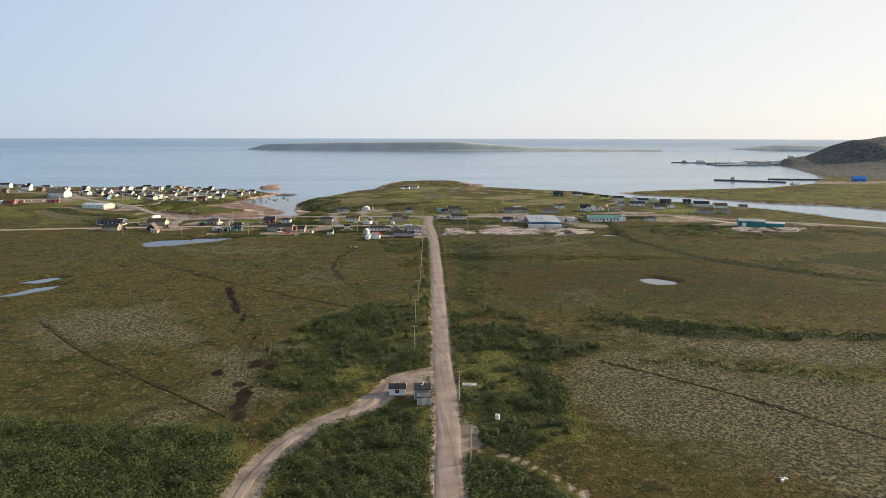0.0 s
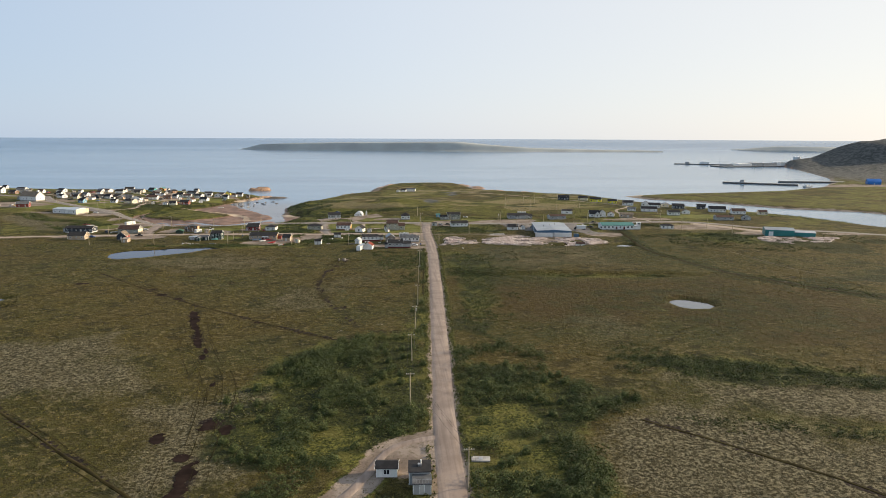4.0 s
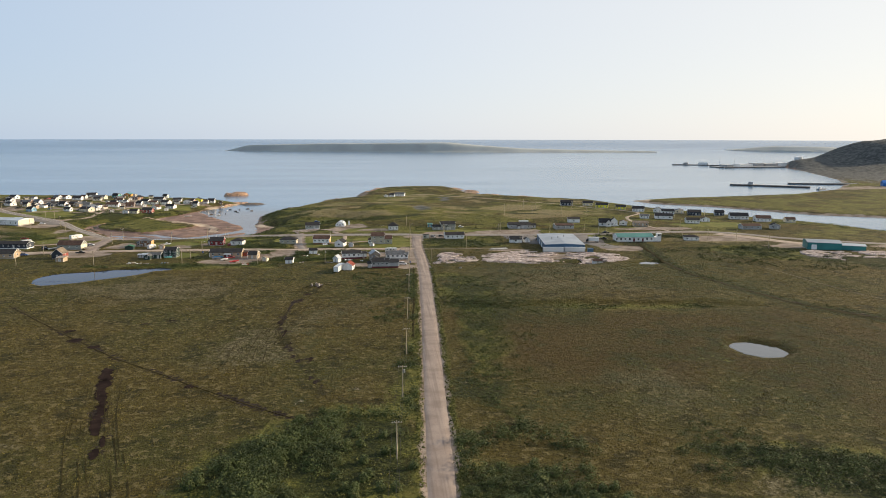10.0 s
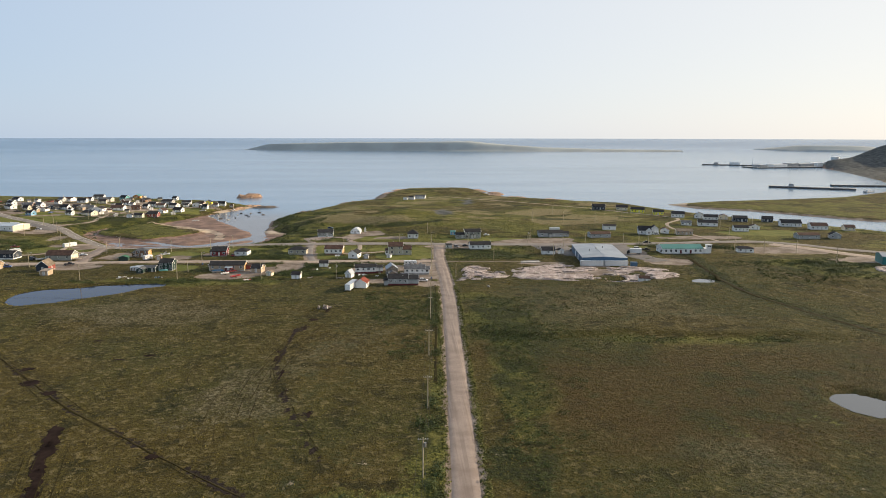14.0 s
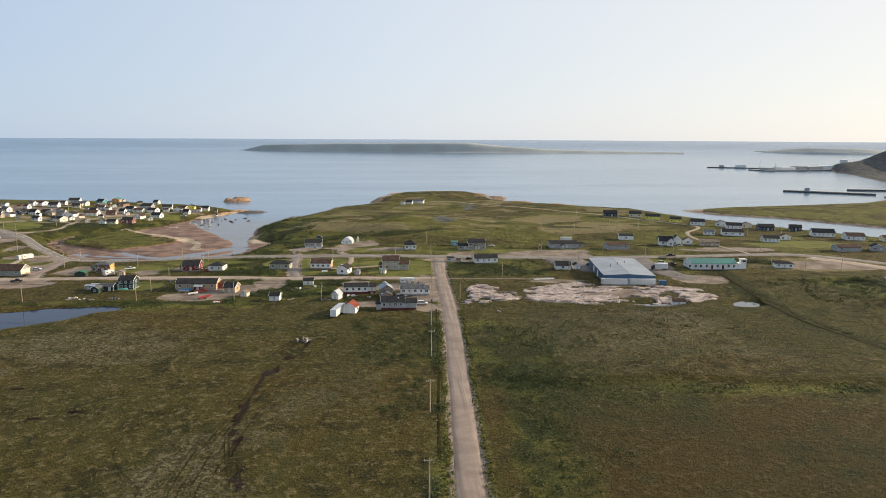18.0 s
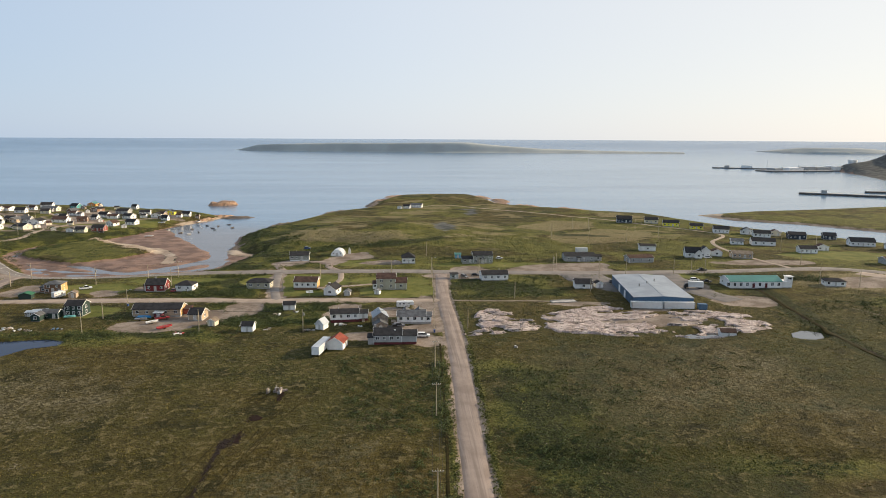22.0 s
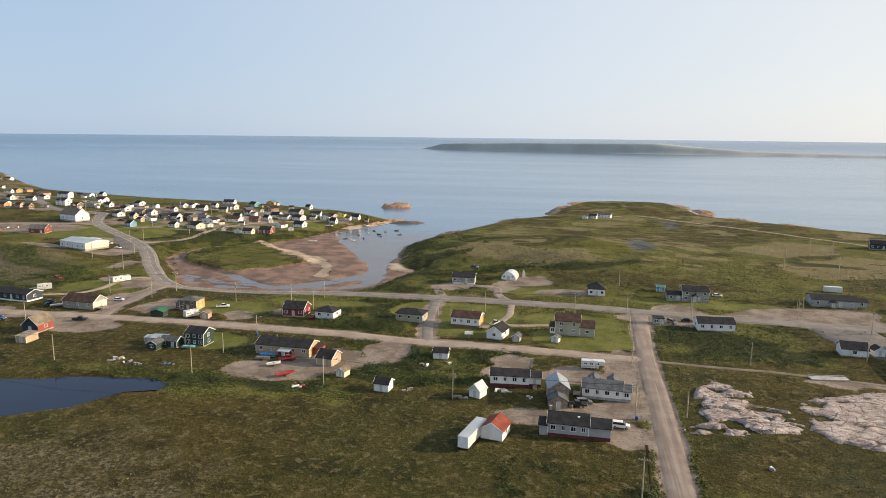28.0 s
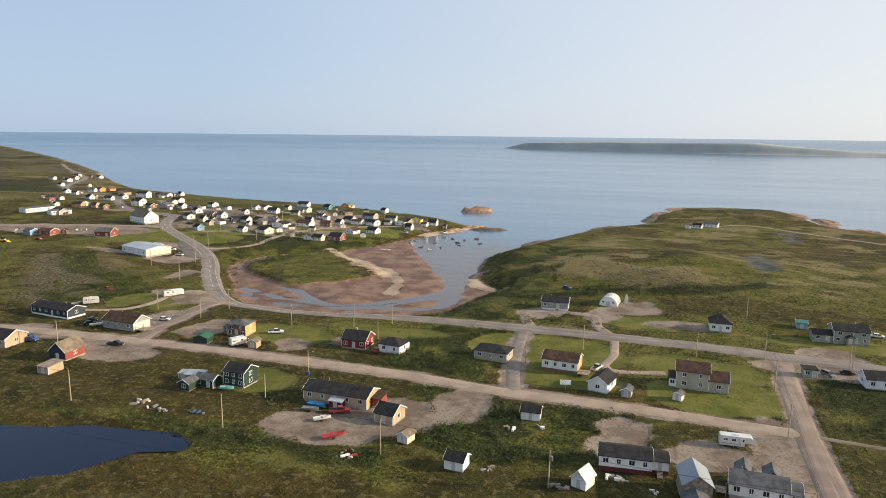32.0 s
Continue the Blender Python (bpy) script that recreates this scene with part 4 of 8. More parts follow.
def prism(bm, outline, a, b, axis="y"):
    """Extrudes an outline of (u, z) points along an axis from a to b."""
    put = (lambda u, z, t: (u, t, z)) if axis == "y" else (lambda u, z, t: (t, u, z))
    one, two = [bm.verts.new(put(u, z, a)) for u, z in outline], [bm.verts.new(put(u, z, b)) for u, z in outline]
    bm.faces.new(one), bm.faces.new(two)
    for i in range(len(outline)):
        j = (i + 1) % len(outline)
        bm.faces.new((one[i], one[j], two[j], two[i]))
    return bm


def rod(bm, p, q, r0, r1=None, sides=8):
    p, q = Vector(p), Vector(q)
    r1 = r0 if r1 is None else r1
    turn = (q - p).to_track_quat("Z", "Y")
    one, two = [], []
    for k in range(sides):
        a = 2 * math.pi * k / sides
        d = Vector((math.cos(a), math.sin(a), 0))
        one.append(bm.verts.new(p + turn @ (d * r0)))
        two.append(bm.verts.new(q + turn @ (d * r1)))
    bm.faces.new(one), bm.faces.new(two)
    for i in range(sides):
        j = (i + 1) % sides
        bm.faces.new((one[i], one[j], two[j], two[i]))
    return bm


def B():
    return bmesh.new()


WHITE = siding("white_siding", (0.74, 0.73, 0.7))
CREAM = siding("cream_siding", (0.66, 0.58, 0.42))
TAN = siding("tan_siding", (0.4, 0.3, 0.2))
OCHRE = siding("ochre_siding", (0.5, 0.3, 0.11))
ORANGE = siding("orange_siding", (0.62, 0.25, 0.05))
YELLOW = siding("bright_yellow_siding", (0.8, 0.72, 0.05))
RED = siding("dark_red_siding", (0.19, 0.02, 0.02))
BRICK_RED = siding("brick_red_siding", (0.23, 0.05, 0.036))
GREEN = siding("dark_green_siding", (0.012, 0.034, 0.027))
SAGE = siding("sage_siding", (0.36, 0.34, 0.26))
GREYGREEN = siding("grey_green_siding", (0.27, 0.28, 0.24))
GREY = siding("grey_siding", (0.34, 0.34, 0.33))
NAVY = siding("dark_navy_siding", (0.025, 0.035, 0.05))
BLUE = siding("light_blue_siding", (0.16, 0.36, 0.52))
TEAL = siding("teal_siding", (0.06, 0.3, 0.3))
BROWN = siding("brown_siding", (0.19, 0.105, 0.06))
WOOD = plain("weathered_wood", (0.27, 0.22, 0.17), 0.9, 0, 0.35, 1.2, 9)
POLE_WOOD = plain("pole_wood", (0.4, 0.34, 0.24), 0.9, 0, 0.25, 0.8, 9)
TRIM = plain("white_trim", (0.78, 0.78, 0.76), 0.6, 0, 0.08)
CONCRETE = plain("concrete", (0.36, 0.34, 0.31), 0.9, 0, 0.25, 0.6)
BURGUNDY = plain("burgundy_skirting", (0.12, 0.025, 0.025), 0.85, 0, 0.3)
BLACK_ROOF = shingles("charcoal_shingles", (0.034, 0.033, 0.034))
GREY_ROOF = shingles("grey_shingles", (0.115, 0.117, 0.12))
BROWN_ROOF = shingles("brown_shingles", (0.085, 0.052, 0.04))
TAN_ROOF = shingles("tan_shingles", (0.2, 0.16, 0.12))
RUST_ROOF = shingles("faded_red_shingles", (0.22, 0.06, 0.04))
GREEN_ROOF = sheet_metal("green_metal_roof", (0.06, 0.2, 0.165))
PALE_ROOF = sheet_metal("pale_metal_roof", (0.42, 0.45, 0.47))
SILVER_ROOF = sheet_metal("silver_blue_metal_roof", (0.27, 0.3, 0.33), 0.6)
BLUE_METAL = sheet_metal("slate_blue_metal", (0.055, 0.12, 0.2), 0.5, 2.0)
TEAL_METAL = sheet_metal("teal_metal", (0.035, 0.2, 0.2), 0.5, 2.0)
WHITE_METAL = sheet_metal("white_metal", (0.7, 0.7, 0.68), 0.4, 2.5)
GREY_METAL = plain("grey_metal", (0.4, 0.4, 0.4), 0.4, 0.7, 0.15)
DOOR_PAINT = plain("door_paint", (0.5, 0.48, 0.44), 0.5, 0, 0.1)
TYRE = plain("tyre_rubber", (0.02, 0.02, 0.02), 0.9, 0, 0.2)
GLASS, _t, _b = material("window_glass", 0.06)
_b.inputs["Base Color"].default_value, _b.inputs["Specular IOR Level"].default_value = (0.02, 0.024, 0.028, 1), 0.6
LAMP_GLASS = plain("lamp_lens", (0.7, 0.68, 0.6), 0.3, 0, 0.1)

_windows = {}


def window(parent, x, y, z, rz, w=1.15, h=1.1, name="window"):
    key = (round(w, 2), round(h, 2))
    if key not in _windows:
        bm, t = B(), 0.11
        for x0, x1, z0, z1 in ((-w / 2 - t, w / 2 + t, h / 2, h / 2 + t), (-w / 2 - t, w / 2 + t, -h / 2 - t, -h / 2), (-w / 2 - t, -w / 2, -h / 2, h / 2),
                               (w / 2, w / 2 + t, -h / 2, h / 2), (-0.04, 0.04, -h / 2, h / 2)):
            box(bm, x0, x1, -0.07, 0.03, z0, z1)
        _windows[key] = mesh_of("window", bm, TRIM), mesh_of("pane", box(B(), -w / 2, w / 2, -0.025, 0.02, -h / 2, h / 2), GLASS)
    frame_mesh, pane_mesh = _windows[key]
    ob = hang(name, frame_mesh, parent, (x, y, z), rz)
    hang("pane", pane_mesh, ob)
    return ob


_doors = {}


def door(parent, x, y, z, rz, mat=None, w=0.95, h=2.05, label=""):
    key = (mat or DOOR_PAINT, round(w, 2), round(h, 2))
    if key not in _doors:
        bm = box(B(), -w / 2, w / 2, -0.06, 0.02, 0, h)
        frame_bm = B()
        for x0, x1, z0, z1 in ((-w / 2 - 0.1, -w / 2, 0, h + 0.1), (w / 2, w / 2 + 0.1, 0, h + 0.1), (-w / 2, w / 2, h, h + 0.1)):
            box(frame_bm, x0, x1, -0.08, 0.02, z0, z1)
        _doors[key] = mesh_of("door", bm, mat or DOOR_PAINT), mesh_of("door_frame", frame_bm, TRIM)
    one, two = _doors[key]
    ob = hang("door", one, parent, (x, y, z), rz, label)
    hang("door_frame", two, ob)
    return ob


def gable_body(w, d, z0, h, rise, axis):
    if axis == "x":
        return prism(B(), [(-d / 2, z0), (d / 2, z0), (d / 2, h), (0, h + rise), (-d / 2, h)], -w / 2, w / 2, "x")
    return prism(B(), [(-w / 2, z0), (w / 2, z0), (w / 2, h), (0, h + rise), (-w / 2, h)], -d / 2, d / 2, "y")


def gable_slopes(w, d, h, rise, axis, over=0.35, t=0.16):
    span, run = (d, w) if axis == "x" else (w, d)
    out = []
    k = rise / (span / 2)
    for s in (-1, 1):
        e = s * (span / 2 + over)
        low = h - k * over + 0.02
        out.append(prism(B(), [(0, h + rise + 0.02), (e, low), (e, low + t), (0, h + rise + 0.02 + t)], -run / 2 - over, run / 2 + over, axis))
    return out


def hip_roof(w, d, h, rise, over=0.4, ridge=None):
    bm = B()
    a, b = w / 2 + over, d / 2 + over
    r = max(a - b, 0) if ridge is None else ridge
    low = [bm.verts.new(p) for p in ((-a, -b, h - 0.02), (a, -b, h - 0.02), (a, b, h - 0.02), (-a, b, h - 0.02))]
    mid = [bm.verts.new(p) for p in ((-a, -b, h + 0.14), (a, -b, h + 0.14), (a, b, h + 0.14), (-a, b, h + 0.14))]
    bm.faces.new(low)
    for i in range(4):
        bm.faces.new((low[i], low[(i + 1) % 4], mid[(i + 1) % 4], mid[i]))
    if r > 0.05:
        p, q = bm.verts.new((-r, 0, h + rise)), bm.verts.new((r, 0, h + rise))
        bm.faces.new((mid[0], mid[1], q, p)), bm.faces.new((mid[2], mid[3], p, q)), bm.faces.new((mid[1], mid[2], q)), bm.faces.new((mid[3], mid[0], p))
    else:
        p = bm.verts.new((0, 0, h + rise))
        for i in range(4):
            bm.faces.new((mid[i], mid[(i + 1) % 4], p))
    return bm


def volume(parent, cx, cy, w, d, h, wall, roof, style="x", rise=1.5, base=0.35, skirt=CONCRETE, front=3, side=1, back=0, storeys=1, over=0.35, doors=1, end=None, win=1.15, trim=True):
    """One volume of a house, with its front towards -y: foundation, walls, roof, trim, windows and doors."""
    part("foundation", box(B(), cx - w / 2 + 0.04, cx + w / 2 - 0.04, cy - d / 2 + 0.04, cy + d / 2 - 0.04, -1.4, base + 0.02), skirt, parent)
    top = base + h
    loc = (cx, cy, 0)
    if style in ("x", "y"):
        part("wall", gable_body(w, d, base, top, rise, style), wall, parent, "", loc)
        for slope in gable_slopes(w, d, top, rise, style, over):
            part("roof_slope", slope, roof, parent, "", loc)
        if trim:
            span, run = (d, w) if style == "x" else (w, d)
            k = rise / (span / 2)
            for s in ((1, -1) if style == "x" else (-1,)):
                for q in (-1, 1):
                    e = q * (span / 2 + over + 0.02)
                    low = top - k * over
                    at = s * (run / 2 + over)
                    part("fascia", prism(B(), [(0, top + rise + 0.2), (e, low + 0.2), (e, low - 0.06), (0, top + rise - 0.06)], at, at + s * 0.05, style), TRIM, parent, "", loc)
    elif style == "hip":
        part("wall", box(B(), -w / 2, w / 2, -d / 2, d / 2, base, top), wall, parent, "", loc)
        part("roof", hip_roof(w, d, top, rise, over + 0.1), roof, parent, "", loc)
    elif style == "shed":
        part("wall", prism(B(), [(-d / 2, base), (d / 2, base), (d / 2, top + rise), (-d / 2, top)], -w / 2, w / 2, "x"), wall, parent, "", loc)
        k = rise / d
        part("roof", prism(B(), [(-d / 2 - over, top - k * over + 0.02), (d / 2 + over, top + rise + k * over + 0.02), (d / 2 + over, top + rise + k * over + 0.16), (-d / 2 - over, top - k * over + 0.16)],
                           -w / 2 - over, w / 2 + over, "x"), roof, parent, "", loc)
    else:
        part("wall", box(B(), -w / 2, w / 2, -d / 2, d / 2, base, top), wall, parent, "", loc)
        part("roof", box(B(), -w / 2 - over, w / 2 + over, -d / 2 - over, d / 2 + over, top + 0.02, top + 0.22), roof, parent, "", loc)
    if trim and style != "y":
        for sx in (-1, 1):
            part("corner_board", box(B(), sx * w / 2 - 0.08, sx * w / 2 + 0.08, -d / 2 - 0.03, -d / 2 + 0.1, base, top), TRIM, parent, "", loc)
    per = h / storeys
    for s in range(storeys):
        z = base + per * s + min(1.55, per * 0.58)
        n = front + (1 if doors and s == 0 else 0)
        for k in range(n):
            x = cx - w / 2 + w * (k + 0.5) / n
            if doors and s == 0 and k == n // 2:
                door(parent, x, cy - d / 2, base, 0)
            else:
                window(parent, x, cy - d / 2, z, 0, win if (k % 2 == 0 or w < 7) else win * 0.7, 1.1)
        for k in range(side):
            y = cy - d / 2 + d * (k + 0.5) / side
            window(parent, cx + w / 2, y, z, 90, win, 1.1)
            if side > 1 or w > 9:
                window(parent, cx - w / 2, y, z, -90, win, 1.1)
        for k in range(back):
            window(parent, cx - w / 2 + w * (k + 0.5) / back, cy + d / 2, z, 180, win, 1.1)


def chimney(parent, x, y, z0, z1, mat=None):
    ob = part("chimney", box(B(), x - 0.3, x + 0.3, y - 0.3, y + 0.3, z0, z1), mat or CONCRETE, parent)
    part("chimney_cap", box(B(), x - 0.36, x + 0.36, y - 0.36, y + 0.36, z1, z1 + 0.1), CONCRETE, ob)


def stack(parent, x, y, z0, z1):
    part("vent_pipe", rod(B(), (x, y, z0), (x, y, z1), 0.12), GREY_METAL, parent)


def deck(parent, x0, x1, y0, y1, z, mat=WOOD, rails=True):
    ob = part("deck", box(B(), x0, x1, y0, y1, z - 0.15, z), mat, parent, "wooden deck")
    for x in (x0 + 0.1, x1 - 0.1):
        for y in (y0 + 0.1, y1 - 0.1):
            part("deck_post", box(B(), x - 0.06, x + 0.06, y - 0.06, y + 0.06, -1.0, z + (0.95 if rails else -0.15)), mat, ob)
    if rails:
        part("rail", box(B(), x0, x1, y0, y0 + 0.06, z + 0.85, z + 0.95), mat, ob)
        part("rail", box(B(), x1 - 0.06, x1, y0 + 0.07, y1, z + 0.85, z + 0.95), mat, ob)


def steps(parent, x, y, z, n=3, w=1.2, mat=WOOD):
    for k in range(n):
        part("step", box(B(), x - w / 2, x + w / 2, y - 0.3 * (k + 1), y - 0.3 * k, z - 0.18 * (k + 1) - 0.6, z - 0.18 * (k + 1)), mat, parent)


# ---- houses along the two village streets ----
def simple_house(x, y, rot, w, d, h, wall, roof, label, style="x", rise=1.5, front=3, side=1, name="house", category="house", **more):
    ob = thing(name, x, y, rot, label, category)
    volume(ob, 0, 0, w, d, h, wall, roof, style, rise, front=front, side=side, **more)
    return ob


def shed(x, y, rot, w, d, h, wall, roof, label, style="x", rise=1.1, name="shed", **more):
    ob = thing(name, x, y, rot, label, "shed")
    args = dict(front=0, side=0, doors=1, base=0.15, skirt=WOOD)
    args.update(more)
    volume(ob, 0, 0, w, d, h, wall, roof, style, rise, **args)
    return ob


red = simple_house(-113.8, 596.6, 2, 9.0, 8, 2.9, RED, BLACK_ROOF, "dark red bungalow with charcoal gable roof and white trim", "x", 2.3, 2, 2, base=0.5)
volume(red, -5.4, 1.0, 1.8, 4, 2.3, RED, BLACK_ROOF, "shed", 0.6, front=0, side=0, doors=1, trim=False)
chimney(red, -1, 1, 4.5, 6.2)
simple_house(-99.6, 595.6, -6, 8.1, 7.5, 2.7, WHITE, BLACK_ROOF, "white garage with charcoal hip roof", "hip", 1.8, 2, 1, "garage", "garage", doors=0)
orange2 = simple_house(-161.0, 595.0, 4, 7.6, 7.2, 3.9, BROWN, GREY_ROOF, "two-storey brown and orange house with hip roof", "hip", 1.4, 2, 1, storeys=2)
volume(orange2, -5, 0.5, 2.6, 5, 2.3, BROWN, GREY_ROOF, "shed", 0.4, front=1, side=0, doors=0, trim=False)
part("side_cladding", box(B(), 3.8, 3.86, -3.55, 3.55, 0.4, 4.2), OCHRE, orange2, "orange clapboard side wall")
dgreen = simple_house(-131.4, 552.0, -3, 7.2, 6.6, 4.3, GREEN, BLACK_ROOF, "two-storey dark green house with white trim", "x", 1.7, 3, 1, storeys=2, doors=0)
volume(dgreen, -4.6, 0, 1.5, 3.5, 2.5, GREEN, BLACK_ROOF, "shed", 0.5, front=0, side=0, doors=1, trim=False)
yellow = simple_house(-97.2, 550.6, -1, 19.6, 8, 2.7, TAN, BLACK_ROOF, "long ochre bungalow with charcoal roof", "x", 1.7, 5, 1, base=0.6, doors=0)
# sun-side end brighter than the tan walls: sunlight put into its colour
part("side_cladding", box(B(), 9.8, 9.86, -3.9, 3.9, 0.6, 3.2), OCHRE, yellow, "gable wall in ochre brightened as sunlit")
volume(yellow, 1.5, -5.2, 3.6, 2.4, 1.9, BURGUNDY, PALE_ROOF, "shed", 0.3, front=0, side=0, doors=1, trim=False)
stack(yellow, -4.5, 1.5, 4.5, 5.6)
volume(yellow, 11.4, 1.0, 2.6, 4.5, 2.2, BRICK_RED, BROWN_ROOF, "shed", 0.4, front=0, side=0, doors=0, trim=False)
simple_house(-79.2, 543.2, -8, 5.6, 6.6, 2.4, TAN, BLACK_ROOF, "tan garage with charcoal gable roof", "x", 1.9, 0, 1, "garage", "garage", doors=1)
simple_house(-65.3, 600.7, -4, 11.2, 7.4, 2.8, SAGE, BLACK_ROOF, "sage green bungalow with dark hip roof", "hip", 1.7, 3, 1, doors=0)
bw = simple_house(-41.8, 597.6, -4, 11.3, 8, 2.9, WHITE, BROWN_ROOF, "white bungalow with brown roof and dark lower wall", "x", 1.8, 4, 1, base=1.1, skirt=BROWN, doors=0)
deck(bw, 5.9, 9.4, -5.5, -1.0, 1.0)
part("side_cladding", box(B(), 5.65, 5.71, -3.9, 3.9, 1.1, 4.0), OCHRE, bw, "orange wood side wall")
simple_house(-28.0, 584.8, -13, 5.9, 8.6, 2.7, WHITE, BLACK_ROOF, "small white cottage with black gable roof", "y", 1.9, 1, 1, doors=0)
shed(-20.6, 581.0, -6, 2.8, 3.6, 2.0, GREY, GREY_ROOF, "small grey garden shed on the lawn", "y", 0.8)
gb = simple_house(-55.6, 671.5, 3, 11.1, 8, 2.8, GREYGREEN, BLACK_ROOF, "grey green bungalow with white skirting", "x", 1.6, 3, 1, skirt=TRIM, base=0.7)
steps(gb, 1.0, -4.05, 0.7)
bh = simple_house(9.6, 661.0, 1, 7.5, 8.0, 3.0, WHITE, BLACK_ROOF, "white house with black hip roof", "hip", 3.0, 2, 1, base=0.4)
steps(bh, 0, -4.35, 0.4, 2)
two = thing("house", -2.4, 595.9, -1, "two-storey olive house with brown roofs and lower wing", "house")
volume(two, 0, 0, 9.2, 8, 5.2, SAGE, BROWN_ROOF, "x", 2.0, front=2, side=1, storeys=2, doors=0)
volume(two, 7.3, -0.6, 5.4, 7.0, 3.2, SAGE, BROWN_ROOF, "x", 1.9, front=1, side=1, doors=0)
volume(two, -5.6, -1.0, 2.0, 5.0, 2.4, WHITE, BROWN_ROOF, "shed", 0.6, front=1, side=0, doors=0, trim=False)
gg = thing("house", 53.8, 662.2, 2, "two-storey grey green house with low wing", "house")
volume(gg, 0, 0, 11.6, 8, 4.5, GREYGREEN, BLACK_ROOF, "x", 1.7, front=3, side=1, storeys=2)
volume(gg, -9.2, -0.5, 6.4, 6, 2.4, GREYGREEN, BLACK_ROOF, "x", 1.2, front=1, side=0, trim=False)
volume(gg, -0.6, -4.8, 2.6, 1.6, 2.4, GREYGREEN, BLACK_ROOF, "y", 0.8, front=0, side=0, doors=1, trim=False)
shed(40.3, 675, -4, 3.6, 4.6, 2.3, BLUE, GREEN_ROOF, "small pale blue shed with turquoise roof", "x", 0.7)
wh = simple_house(54.2, 615.2, 5, 14.0, 7.0, 2.8, WHITE, BLACK_ROOF, "long white building with charcoal gable roof", "x", 1.7, 4, 1, doors=0)
volume(wh, -2, 3.9, 4, 1.5, 2.3, WHITE, BLACK_ROOF, "shed", -0.4, front=0, side=0, doors=0, trim=False)
kiosk = shed(33.2, 617.6, 4, 3.8, 3.8, 2.5, GREYGREEN, BLACK_ROOF, "small flat-roofed grey kiosk beside the road", "flat", 0.0, "kiosk", front=1)
shed(-6.4, 582.8, -18, 2.5, 2.6, 1.9, WHITE, GREY_ROOF, "tiny white garden shed on the lawn", "y", 0.7)
shed(-43.9, 556.6, 3, 4.9, 4.0, 2.3, WHITE, BLACK_ROOF, "white shed with black roof beside the street", "x", 1.1)
shed(-54.8, 524.5, -5, 4.4, 4.2, 2.4, WHITE, BLACK_ROOF, "white shed with black roof among shrubs", "x", 1.2)
mobile = thing("house", -18.6, 537.4, 5, "long white house with dark roof and burgundy skirting", "house")
volume(mobile, 0, 0, 11.4, 6.6, 2.5, WHITE, BLACK_ROOF, "x", 1.2, base=1.1, skirt=BURGUNDY, front=4, side=0, doors=0)
volume(mobile, 7.5, 0.2, 3.6, 5.4, 2.2, WHITE, BLACK_ROOF, "x", 0.8, base=1.1, skirt=BURGUNDY, front=0, side=1, doors=1)
volume(mobile, 0.5, 4.2, 4.0, 1.8, 2.2, WHITE, BLACK_ROOF, "shed", -0.5, front=0, side=0, doors=0, trim=False, base=1.1)
stack(mobile, 5.6, 1.2, 3.5, 5.3)
steps(mobile, 7.5, -2.6, 1.1, 5)
shed(-26.6, 525.4, -22, 3.5, 4.0, 2.3, WHITE, PALE_ROOF, "weathered white shed with pale metal roof", "y", 1.8)
tall = thing("barn", -4.0, 529.0, 8, "tall unpainted shed with silver blue metal roof", "barn")
volume(tall, 0, 0, 5.8, 8.0, 4.2, WOOD, SILVER_ROOF, "y", 2.0, base=0.2, skirt=WOOD, front=0, side=1, doors=0, trim=False)
volume(tall, -0.6, -6.2, 5.0, 4.2, 2.4, WOOD, GREY_ROOF, "y", 1.4, base=0.1, skirt=WOOD, front=0, side=0, doors=1, trim=False)
wl = thing("house", 8.8, 533.8, -3, "long white house with grey cross-gabled roof", "house")
volume(wl, 0, 0, 11.2, 7, 2.5, WHITE, GREY_ROOF, "x", 1.6, base=0.8, front=4, side=0, doors=0)
volume(wl, 6.8, -0.4, 2.4, 5.8, 2.3, WHITE, GREY_ROOF, "x", 1.1, base=0.8, front=1, side=1, doors=0)
for cx in (-2.6, 3.0):
    volume(wl, cx, 4.2, 3.2, 4.5, 2.6, WHITE, GREY_ROOF, "y", 1.3, base=0.8, front=0, side=0, doors=0, trim=False)
deck(wl, -8.2, -6.1, -3.4, -0.4, 0.8)
gl = thing("house", -0.4, 506.2, -1, "long grey house with charcoal roof beside a gravel yard", "house")
volume(gl, 0, 0, 10.0, 7, 2.7, GREY, BLACK_ROOF, "x", 1.7, base=0.9, skirt=BURGUNDY, front=4, side=0, doors=0)
volume(gl, 7.7, -0.3, 5.4, 6, 2.4, GREY, BLACK_ROOF, "x", 1.3, base=0.9, skirt=BURGUNDY, front=0, side=1, doors=0)
volume(gl, -6.1, -1.2, 2.2, 4, 2.2, GREY, BLACK_ROOF, "shed", 0.4, base=0.4, front=0, side=0, doors=0, trim=False)
part("skylight", box(B(), 2.2, 2.8, -1.6, -1.0, 4.75, 4.95), TRIM, gl)
chimney(gl, -4.7, 1.5, 4.2, 6.0)
rr = thing("barn", -18.4, 500.4, -11, "white plank shed with faded red gable roof", "barn")
volume(rr, 0, 0, 5.7, 6.4, 2.6, WHITE, RUST_ROOF, "y", 1.8, base=0.15, skirt=WOOD, front=0, side=1, doors=0)
db = simple_house(-245.8, 591.5, -6, 21.4, 8, 2.7, NAVY, BLACK_ROOF, "long dark navy bungalow with white trim", "x", 1.5, 5, 1, base=0.7, skirt=TRIM)
volume(db, -12, 0.5, 3, 5, 2.2, GREY, GREY_ROOF, "shed", 0.4, front=0, side=0, doors=0, trim=False)
